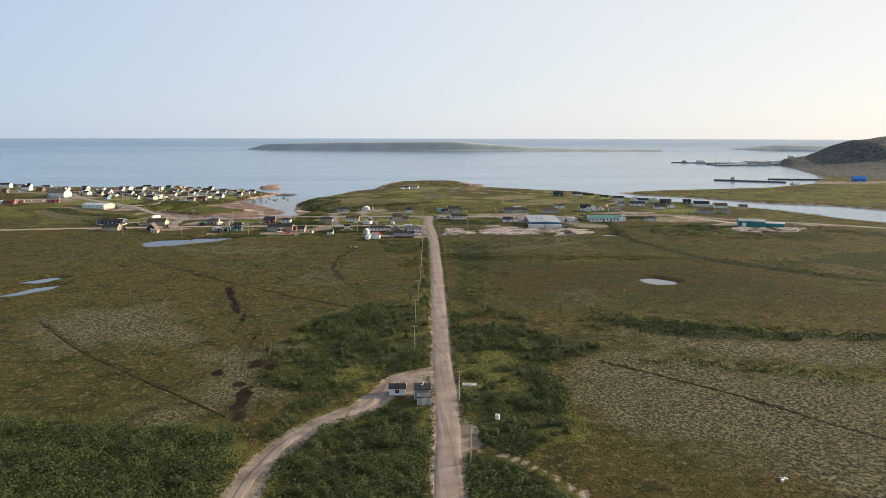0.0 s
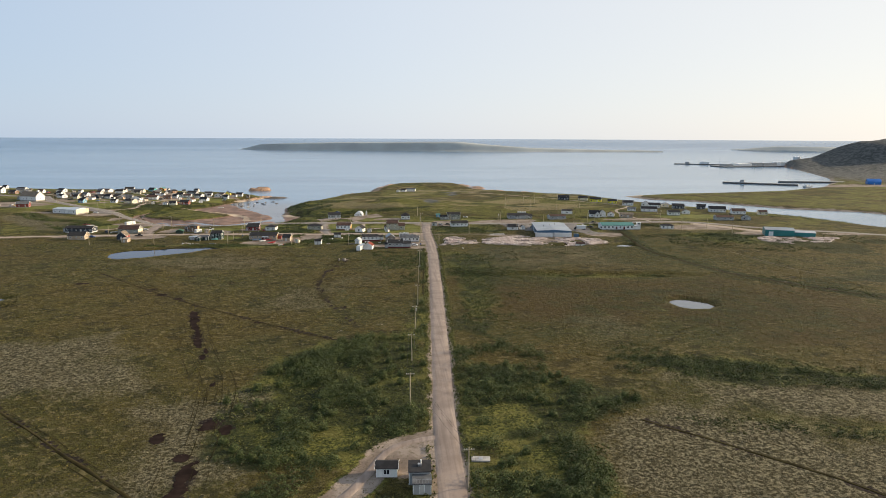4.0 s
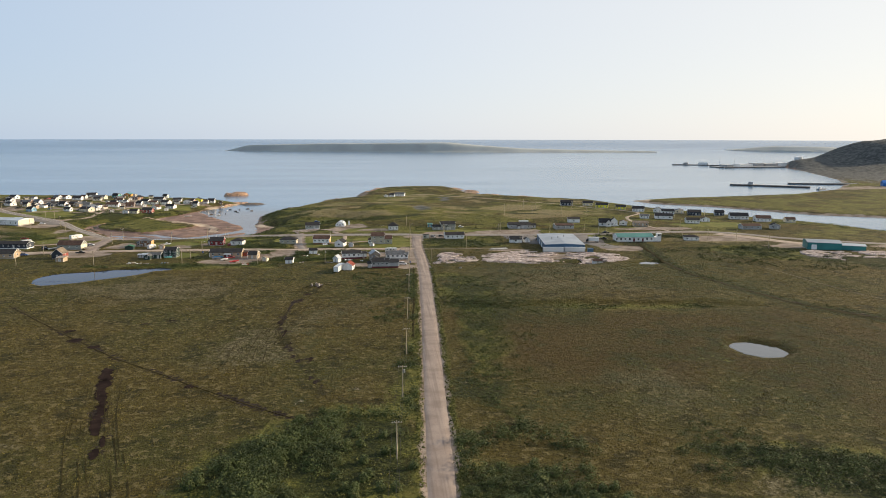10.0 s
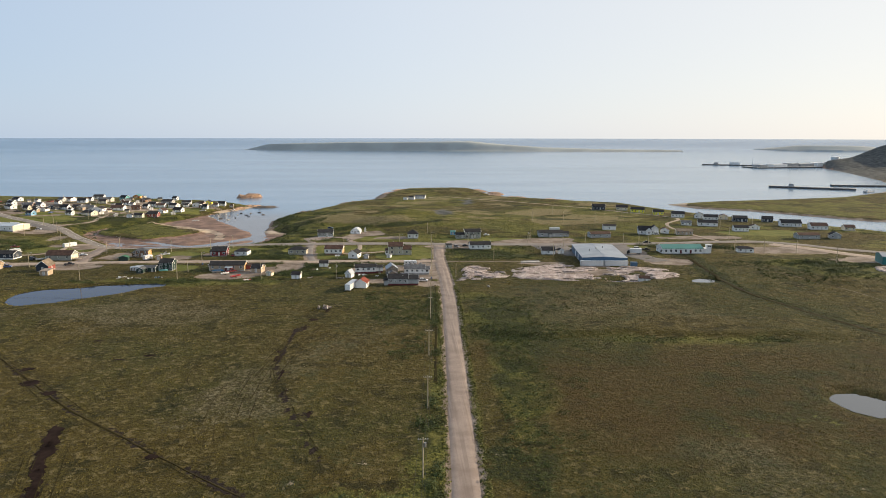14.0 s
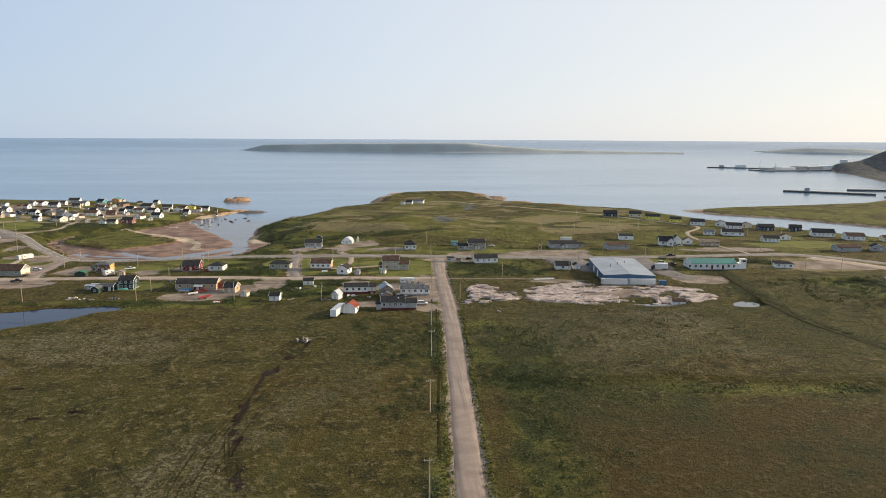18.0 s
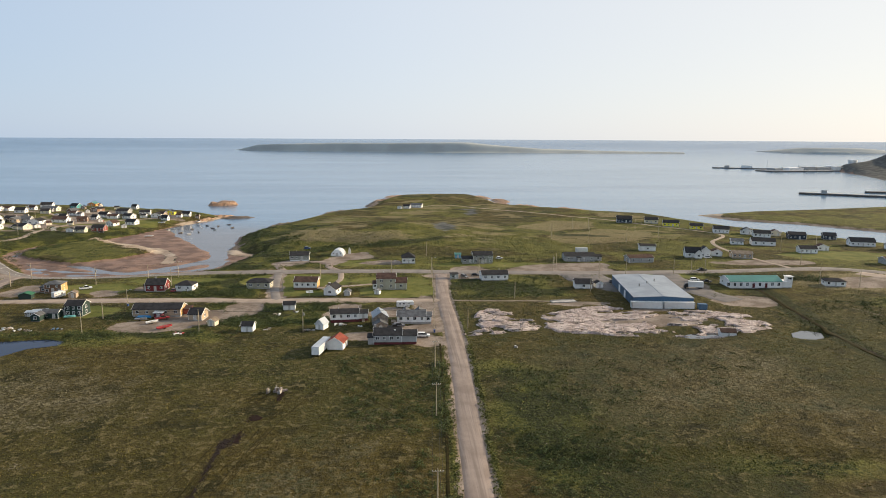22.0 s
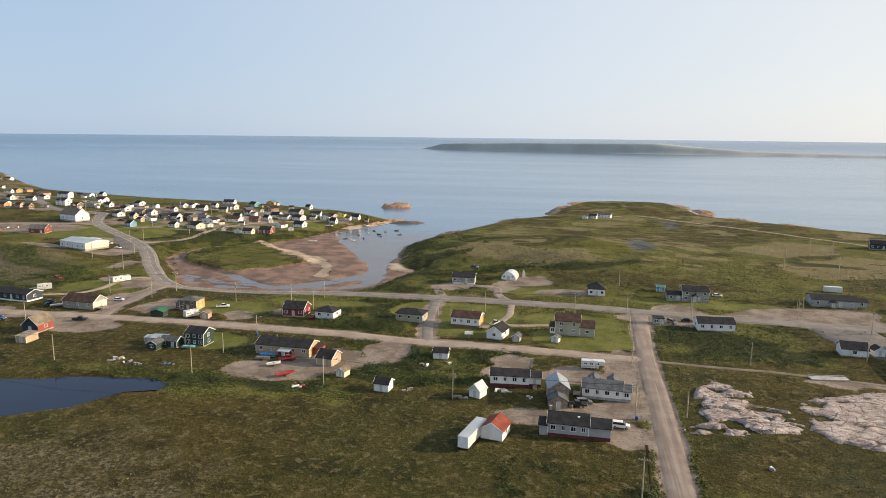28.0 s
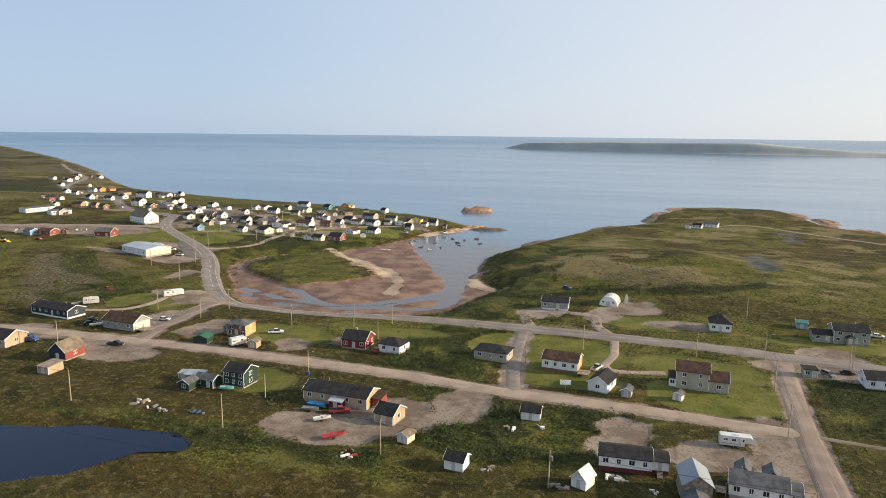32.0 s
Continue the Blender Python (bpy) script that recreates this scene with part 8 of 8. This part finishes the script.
pile("scrap_pile", -32.7, 458.6, 4.5, 3, 1.5, 14, (WOOD, GRANITE, WOOD, CONCRETE), "heap of stone and old boards on the bog", "pile", 1)
pile("scrap_pile", -149, 530, 5, 3, 0.6, 8, (WOOD, TRIM, CONCRETE), "scattered boards and old crates in grass", "pile", 2)
pile("scrap_pile", -141, 528, 7, 2, 0.6, 9, (TRIM, WOOD, GREY_METAL), "pale boards and scrap along a yard", "pile", 3)
pile("scrap_pile", -129, 529.5, 5, 2, 0.5, 6, (TYRE, GREY_METAL, BLUE_METAL), "row of dark lobster crates on the lawn edge", "pile", 4)
pile("scrap_pile", -48, 548.5, 2.5, 2, 0.7, 5, (TRIM, WOOD), "white crates beside a shed", "pile", 5)
pile("scrap_pile", -40.5, 551, 2, 2, 0.7, 4, (WOOD, TRIM), "old crates behind a white shed", "pile", 6)
pile("scrap_pile", -47, 526, 3.5, 2.5, 0.4, 6, (CONCRETE, WOOD), "pale boards dropped in the shrubs", "pile", 7)
pile("scrap_pile", -20, 530.6, 6, 1.6, 0.7, 9, (WOOD, TRIM, CONCRETE), "lumber stacked against the burgundy skirting", "pile", 8)
pile("scrap_pile", -12.5, 527.3, 3, 2.4, 0.5, 5, (TRIM, CONCRETE), "broken pale panels on the grass", "pile", 9)
pile("scrap_pile", -2.5, 523.5, 5, 3, 1.0, 12, (CAR_PAINTS["yellow"], WOOD, TYRE, CAR_PAINTS["grey"]), "heap of machine parts and a yellow engine cover", "pile", 10)
pile("scrap_pile", -80, 521.5, 5, 4, 0.5, 7, (WOOD, CAR_PAINTS["red"], TRIM), "scattered red and pale scrap near a pole", "pile", 11)
pile("scrap_pile", -31, 523.5, 5, 3, 0.6, 9, (CONCRETE, WOOD), "rubble beside the power pole", "pile", 12)
pile("crate", 82.1, 133.9, 1.2, 0.8, 1.0, 3, (TRIM, GREY_METAL), "white crates standing on pale lichen", "crate", 13)
pile("crate", 45.6, 494.6, 1.8, 1.2, 0.8, 4, (TRIM, CONCRETE), "pale concrete rubble in the heath", "pile", 14)
pile("scrap_pile", -400, 742, 50, 14, 1.2, 24, (TRIM, WOOD, CAR_PAINTS["yellow"], CONCRETE, BLUE_METAL), "scattered yard scrap and machines by the red buildings", "pile", 15)
loader = thing("wheel_loader", -406.9, 697.6, 15, "yellow wheel loader parked on the gravel yard", "machine")
part("body", prism(B(), [(-2.6, 0.9), (1.2, 0.9), (1.2, 1.9), (-0.4, 2.0), (-2.6, 1.8)], -1.0, 1.0), CAR_PAINTS["yellow"], loader)
part("cab", prism(B(), [(-0.9, 1.9), (0.7, 1.9), (0.5, 3.2), (-0.8, 3.2)], -0.75, 0.75), GLASS, loader)
part("bucket", prism(B(), [(2.9, 0.2), (4.0, 0.2), (3.9, 0.4), (3.1, 0.5), (3.0, 1.3)], -1.2, 1.2), CAR_PAINTS["yellow"], loader)
for sy in (-0.7, 0.7):
    part("lift_arm", rod(B(), (0.8, sy, 1.5), (3.1, sy, 0.7), 0.12, None, 6), CAR_PAINTS["yellow"], loader)
for sx in (-1.7, 1.3):
    for sy in (-1.0, 1.0):
        part("wheel", rod(B(), (sx, sy - 0.22, 0.7), (sx, sy + 0.22, 0.7), 0.7, None, 12), TYRE, loader)
tk = thing("water_tank", 23.1, 171.1, 0, "small pale tank in the shrubs", "tank")
part("shell", rod(B(), (0, 0, -0.2), (0, 0, 1.3), 0.65, None, 12), TRIM, tk)
part("lid", rod(B(), (0, 0, 1.3), (0, 0, 1.42), 0.5, 0.3, 12), GREY_METAL, tk)
bx = thing("concrete_slab", 18.2, 196.4, -6, "flat concrete slab in the grass", "slab")
part("slab", box(B(), -2.2, 2.2, -1.1, 1.1, -0.4, 0.35), CONCRETE, bx)
part("hatch", box(B(), -0.5, 0.5, -0.5, 0.5, 0.35, 0.45), GREY_METAL, bx)
solar = thing("drying_rack", -38.2, 579.7, 10, "white slatted drying rack on a post", "rack")
part("post", rod(B(), (0, 0, -0.5), (0, 0, 2.0), 0.08), POLE_WOOD, solar)
for k in range(5):
    part("slat", box(B(), -1.6, 1.6, -1.1 + 0.5 * k, -0.8 + 0.5 * k, 2.0 + 0.12 * k, 2.1 + 0.12 * k), TRIM, solar)
for x, y in ((17.3, 518.2), (-116.0, 565.2)):
    bn = thing("wheelie_bin", x, y, 0, "blue wheeled bin beside a pole", "bin", group="blue bins")
    part("bin", prism(B(), [(-0.3, 0), (0.3, 0), (0.36, 1.0), (-0.36, 1.0)], -0.35, 0.35), CAR_PAINTS["blue"], bn)
    part("lid", box(B(), -0.4, 0.4, -0.4, 0.4, 1.0, 1.08), CAR_PAINTS["blue"], bn)

# ---- plants ----
def leaf_material(name, dark, light, rough=0.75):
    m, t, b = material(name, rough)
    b.inputs["Specular IOR Level"].default_value = 0.25
    geo = t.nodes.new("ShaderNodeNewGeometry")
    col = blend(t, geo.outputs["Random Per Island"], dark, light)
    col = blend(t, maths(t, "MULTIPLY", remap(t, noise_at(t, 0.12, 3), 0.4, 0.62), 0.65), col, tuple(k * 0.62 for k in dark))
    t.links.new(col, b.inputs["Base Color"])
    return m


ALDER = leaf_material("alder_leaves", (0.036, 0.051, 0.014), (0.104, 0.124, 0.034))
HEATH = leaf_material("heath_tufts", (0.095, 0.08, 0.018), (0.26, 0.212, 0.056))
PALE_TUFT = leaf_material("lichen_tufts", (0.085, 0.072, 0.032), (0.22, 0.19, 0.11))
VERGE = leaf_material("verge_grass", (0.05, 0.06, 0.012), (0.165, 0.158, 0.038))
rng = np.random.default_rng(4)


def leaves(centres, radius, height, per, size, upright=False):
    """Corners and faces of leaf sprays set over low domes, or of blades standing upright."""
    n = len(centres)
    c = np.repeat(centres, per, 0)
    r, h = np.repeat(radius, per), np.repeat(height, per)
    a, u = rng.uniform(0, 2 * np.pi, n * per), rng.uniform(0.02, 1, n * per)
    rho = np.sqrt(1 - u * u) * rng.uniform(0.72, 1.08, n * per)
    lump = 1 + 0.28 * np.sin(a * 3 + c[:, 0] * 7) * np.cos(u * 5 + c[:, 1] * 3)
    out = np.stack([np.cos(a) * rho, np.sin(a) * rho, u], -1)
    p = c + out * np.stack([r * lump, r * lump, h * lump], -1)
    nrm = out + rng.normal(0, 0.45, (n * per, 3)) + np.array([0, 0, 0.25])
    nrm /= np.linalg.norm(nrm, axis=1, keepdims=True)
    t = np.cross(nrm, rng.normal(0, 1, (n * per, 3)))
    t /= np.linalg.norm(t, axis=1, keepdims=True) + 1e-9
    b = np.cross(nrm, t)
    s = (np.repeat(size, per) * rng.uniform(0.6, 1.3, n * per))[:, None]
    t, b = t * s, b * s * rng.uniform(0.45, 0.9, (n * per, 1))
    if upright:
        lean = rng.normal(0, 0.22, (n * per, 2))
        t = np.stack([np.cos(a), np.sin(a), 0 * a], -1) * s * 0.62
        b = np.stack([lean[:, 0], lean[:, 1], 1 + 0 * a], -1) * s * rng.uniform(0.7, 1.25, (n * per, 1))
        root = np.stack([c[:, 0] + out[:, 0] * r, c[:, 1] + out[:, 1] * r, c[:, 2] - 0.06], -1)
        return np.stack([root - t, root + t, root + t * 0.45 + b * 1.9, root - t * 0.6 + b * 1.6], 1).reshape(-1, 3), np.arange(n * per * 4).reshape(-1, 4)
    co = np.stack([p - t, p - b * 0.9 + nrm * s * 0.15, p + t, p + b], 1).reshape(-1, 3)
    return co, np.arange(n * per * 4).reshape(-1, 4)


def scatter(ring, count, seed, clump=0.0, size=14):
    r = np.random.default_rng(seed)
    xs, ys = [p[0] for p in ring], [p[1] for p in ring]
    x, y = r.uniform(min(xs), max(xs), count * 4), r.uniform(min(ys), max(ys), count * 4)
    keep = inside(x, y, ring) + 6 * fbm(x, y, 16, seed) > 0
    keep &= fbm(x, y, size, seed + 5, 3) > clump - 0.35
    for line, gap in ((MAIN_ROAD, 5.0), (PUMP_TRACK, 3.6), (COAST_ROAD, 6.5), (SECOND_STREET, 5.0), (CONNECTOR, 4.5), (LINK, 5), (EAST_TRACK, 2.5), (SIDE_LANE, 3)):
        keep &= along(x, y, line) > gap
    for d in (blobs(x, y, LAWNS, 4, 67), blobs(x, y, BARE_PATCHES, 5, 68)):
        keep &= d < 0.5
    for ring2 in PONDS + ROCK_RINGS[:2]:
        keep &= inside(x, y, ring2) < -1.5
    for hx, hy, hr in FOOTPRINTS:
        keep &= np.hypot(x - hx, y - hy) > hr
    x, y = x[keep][:count], y[keep][:count]
    return np.stack([x, y, ground_many(x, y)], -1)


FOOTPRINTS = [(o.location.x, o.location.y, 7.5 if o["category"] in ("house", "building", "warehouse") else 3.4) for o in scene.objects if o.parent is None and "category" in o.keys() and o.type == "EMPTY" and o["category"] != "pole"]
FOOTPRINTS += [(122, 560, 17), (124, 574, 17), (126, 588, 17), (176, 593, 14), (193, 593, 14)]


def stuff(name, centres, radius, height, per, size, mat, label, upright=False):
    co, faces = leaves(centres, radius, height, per, size, upright)
    me = bpy.data.meshes.new(name)
    fill_mesh(me, co, faces, False)
    me.materials.append(mat)
    return tagged(new(name, me), label, "plants", kind="stuff")


def thicket(ring, count, seed, lo, hi, tall, per=60, clump=0.1, mat=None, label="dense dark green alder and willow thicket"):
    c = scatter(ring, count, seed, clump)
    if len(c) == 0:
        return
    r = lo + (1.25 * hi - lo) * np.random.default_rng(seed + 1).uniform(0, 1, len(c)) ** 1.8
    stuff("shrub_thicket", c - np.array([0, 0, 0.15]), r, r * tall, per, r * (0.075 if per > 60 else 0.11) + 0.05, mat or ALDER, label)


THICKETS = ((0, 760, 0.7, 2.0, 1.35), (1, 640, 0.7, 1.9, 1.35), (2, 900, 0.7, 1.7, 1.15), (3, 2100, 0.9, 2.2, 1.4), (4, 380, 0.6, 1.6, 1.1), (7, 420, 0.6, 1.5, 1.0), (8, 300, 0.5, 1.1, 0.7), (9, 1100, 0.5, 1.3, 0.8),
            (10, 620, 0.6, 1.4, 0.9), (11, 420, 0.5, 1.1, 0.7), (12, 720, 0.5, 1.3, 0.9), (13, 700, 0.6, 1.5, 0.8), (14, 420, 0.6, 1.5, 0.9), (15, 360, 0.5, 1.2, 0.8), (16, 320, 0.7, 1.7, 0.8), (5, 620, 0.5, 1.4, 1.1), (6, 620, 0.4, 1.0, 0.9), (18, 160, 0.5, 1.2, 0.5), (19, 260, 0.4, 1.0, 0.7), (20, 700, 0.7, 1.6, 0.9))
for which, count, lo, hi, tall in THICKETS:
    near = which in (0, 1, 2, 3, 4)
    thicket(GREEN_RINGS[which], count, 200 + which, lo, hi, tall, (125, 125, 115, 70, 110)[which] if near else 42, (0.46, 0.46, 0.26, 0.3, 0.3)[which] if near else 0.28)
thicket([(-41, 164), (-35, 180), (-25, 199), (-13, 206), (-10, 200), (-23, 182), (-31, 166)], 120, 259, 0.7, 1.6, 1.0, 110, 0.0)
thicket([(17, 230), (20, 277), (27, 288), (39, 287), (47, 278), (51, 266), (46, 240), (30, 226)], 300, 256, 0.7, 1.8, 1.3, 120, 0.05)
thicket([(70, 266), (85, 281), (96, 275), (107, 265), (135, 258), (160, 246), (158, 240), (110, 249), (100, 255), (86, 259), (75, 249)], 240, 257, 0.6, 1.4, 0.9, 80, 0.1)
thicket([(-210, 130), (-150, 200), (-150, 110)], 500, 260, 0.8, 2.0, 1.2, 50, 0.1)
thicket([(-230, 300), (-190, 330), (-160, 300), (-200, 240)], 200, 261, 0.7, 1.6, 0.9, 34, 0.2)
thicket([(30, 300), (50, 440), (80, 500), (66, 380), (40, 290)], 420, 262, 0.5, 1.2, 0.7, 34, 0.35)
thicket([(-18, 488), (12, 490), (12, 400), (0, 380), (-8, 430)], 620, 263, 0.4, 1.1, 0.8, 40, 0.25)
thicket([(60, 470), (150, 490), (160, 470), (80, 450)], 120, 264, 0.5, 1.1, 0.6, 30, 0.35)
thicket([(165, 612), (215, 605), (236, 596), (236, 606), (212, 616), (165, 624)], 320, 265, 0.8, 1.7, 1.2, 40, -0.1)
thicket([(166, 540), (178, 535), (176, 470), (190, 420), (235, 350), (228, 345), (180, 415), (166, 470)], 420, 277, 0.5, 1.2, 0.9, 34, 0.2)
thicket([(185, 560), (260, 545), (300, 480), (260, 470), (200, 500)], 520, 278, 0.6, 1.5, 0.8, 34, 0.25)
thicket([(320, 560), (470, 470), (440, 430), (320, 500)], 300, 266, 0.8, 1.9, 0.7, 26, 0.2)
thicket([(-340, 700), (-300, 668), (-262, 655), (-250, 640), (-275, 648), (-320, 660), (-350, 690)], 620, 268, 0.7, 1.7, 1.0, 36, 0.0)
thicket([(-130, 560), (-60, 566), (-40, 530), (-60, 512), (-130, 530)], 260, 269, 0.5, 1.2, 0.8, 34, 0.35)
thicket([(-60, 566), (-12, 566), (-20, 540), (-45, 530), (-70, 545)], 420, 270, 0.5, 1.2, 0.9, 40, 0.1)
thicket([(30, 632), (90, 626), (96, 575), (30, 575)], 200, 271, 0.5, 1.1, 0.7, 34, 0.25)
thicket([(-22, 634), (20, 632), (20, 622), (-22, 624)], 60, 272, 0.4, 0.9, 0.8, 34, 0.1)
thicket([(24, 655), (120, 648), (130, 670), (30, 680)], 160, 273, 0.5, 1.2, 0.7, 30, 0.3)
thicket([(-380, 790), (-290, 780), (-190, 850), (-180, 920), (-300, 985), (-400, 960)], 420, 274, 0.5, 1.2, 0.9, 24, 0.3)
thicket([(-640, 940), (-440, 830), (-380, 780), (-420, 760), (-640, 860)], 420, 275, 0.6, 1.6, 0.7, 22, 0.3)
thicket(SHRUB_LINE, 620, 276, 0.7, 1.6, 1.1, 34, -0.3)
thicket([(340, 705), (400, 690), (425, 600), (380, 640)], 160, 267, 0.8, 1.8, 0.8, 26, 0.1)

# low heath tufts over the bog, paler where lichen grows, taller beside the road
gx, gy = rng.uniform(-200, 240, 98000), 112 + 400 * rng.uniform(0, 1, 98000) ** 1.3
hx, hy = rng.uniform(-300, 240, 34000), rng.uniform(500, 760, 34000)  # thinner among the houses
gx, gy = np.concatenate([gx, hx]), np.concatenate([gy, hy])
ok = along(gx, gy, MAIN_ROAD) > 4.2
for line, gap in ((PUMP_TRACK, 2.6), (EAST_TRACK, 1.6)):
    ok &= along(gx, gy, line) > gap
for some in MUD_TRACKS:
    ok &= along(gx, gy, some) > 1.3
for ring in PONDS + ROCK_RINGS[:2]:
    ok &= inside(gx, gy, ring) < -0.5
ok &= blobs(gx, gy, MUD_POOLS, 2.2, 69) < 0
ok &= blobs(gx, gy, BARE_PATCHES, 5, 68) < 0
ok &= (inside(gx, gy, MAINLAND) > 3) & ((blobs(gx, gy, LAWNS, 4, 67) < 0) | (rng.uniform(0, 1, len(gx)) < 0.15))
for line, gap in ((COAST_ROAD, 6), (SECOND_STREET, 4.4), (CONNECTOR, 3.6), (LINK, 4.5), (SIDE_LANE, 2.4), (NORTH_TRACK, 2.5)):
    ok &= along(gx, gy, line) > gap
for hx, hy, hr in FOOTPRINTS:
    ok &= np.hypot(gx - hx, gy - hy) > hr
ok &= (rings(gx, gy, RUST_RINGS, 12, 66) < 0) | (rng.uniform(0, 1, len(gx)) < 0.6)
ok &= vnoise(gx, gy, 3.0, 77) + 0.5 * vnoise(gx, gy, 20, 78) > 0.52
gx, gy = gx[ok], gy[ok]
pts = np.stack([gx, gy, ground_many(gx, gy) - 0.05], -1)
pale = rings(gx, gy, LICHEN_RINGS, 12, 61) + 5 * (rng.uniform(0, 1, len(gx)) - 0.5) > 0
lush = (rings(gx, gy, GREEN_RINGS, 12, 63) > 0) | ((gy > 520) & (rng.uniform(0, 1, len(gx)) < 0.6))
pale &= ~(lush & (gy > 520))
for sel, mat, lo, hi, label in ((~pale & ~lush, HEATH, 0.2, 0.48, "low brown and olive heath tufts"), (pale, PALE_TUFT, 0.2, 0.5, "pale grey lichen hummocks"), (lush, VERGE, 0.25, 0.6, "yellow green grass tufts")):
    c = pts[sel]
    r = rng.uniform(lo, hi, len(c))
    stuff("heath", c, r * (1.6 if mat is HEATH else 1.0), r * (0.8 if mat is PALE_TUFT else 1.2), 6 if mat is HEATH else 5, r * (0.36 if mat is HEATH else 0.44), mat, label, mat is HEATH)
line = smooth_line(MAIN_ROAD, 1.0)
vx, vy = [], []
for p, q in zip(line, line[1:]):
    d = (q - p).normalized()
    for k in range(5):
        s = random.choice((-1, 1)) * random.uniform(3.5, 5.4)
        w = p + (q - p) * random.random() + Vector((d.y, -d.x, 0)) * s
        if along(np.array([w.x]), np.array([w.y]), PUMP_TRACK)[0] > 4 and not (12 < w.x and 150 < w.y < 168) and 100 < w.y < 500 and along(np.array([w.x]), np.array([w.y]), SECOND_STREET)[0] > 5:
            vx.append(w.x), vy.append(w.y)
c = np.stack([vx, vy, ground_many(vx, vy) - 0.05], -1)
r = rng.uniform(0.25, 0.55, len(c))
stuff("verge_grass", c, r, r * 1.3, 9, r * 0.5, VERGE, "sunlit yellow green grass along the road edge")


# single shrubs beside the road and the track
def shrub(seed):
    r = np.random.default_rng(seed)
    ob = new("shrub")
    ob.empty_display_size = 0.4
    tagged(ob, "rounded green alder shrub in rough grass", "shrub", "roadside shrubs")
    for k in range(3):
        a = r.uniform(0, 6.28)
        part("stem", rod(B(), (0, 0, -0.4), (0.5 * math.cos(a), 0.5 * math.sin(a), 1.2), 0.05, 0.02, 5), WOOD, ob)
    c = np.array([[0, 0, 0.15], [0.5, 0.2, 0.0], [-0.4, 0.3, 0.0], [0.1, -0.5, 0.0]]) + r.normal(0, 0.12, (4, 3)) * np.array([1, 1, 0.3])
    co, faces = leaves(c, np.array([1.2, 0.9, 0.9, 0.8]), np.array([1.9, 1.4, 1.3, 1.2]), 110, np.array([0.2, 0.18, 0.18, 0.16]))
    me = bpy.data.meshes.new("crown")
    fill_mesh(me, co, faces, False)
    me.materials.append(ALDER)
    hang("crown", me, ob)
    return ob


kinds = [shrub(300 + k) for k in range(6)]
spots = np.concatenate([scatter(GREEN_RINGS[0], 70, 410, 0.2), scatter(GREEN_RINGS[1], 60, 411, 0.2), scatter(GREEN_RINGS[2], 40, 412, 0.1), scatter(GREEN_RINGS[3], 50, 413, 0.1)])
for k, (x, y, z) in enumerate(spots):
    m = pose(x, y, z, 0, 0, random.uniform(0, 360))
    s = random.uniform(0.7, 1.25)
    if k < len(kinds):
        kinds[k].matrix_basis = m
    else:
        copy_thing(kinds[k % len(kinds)], m)
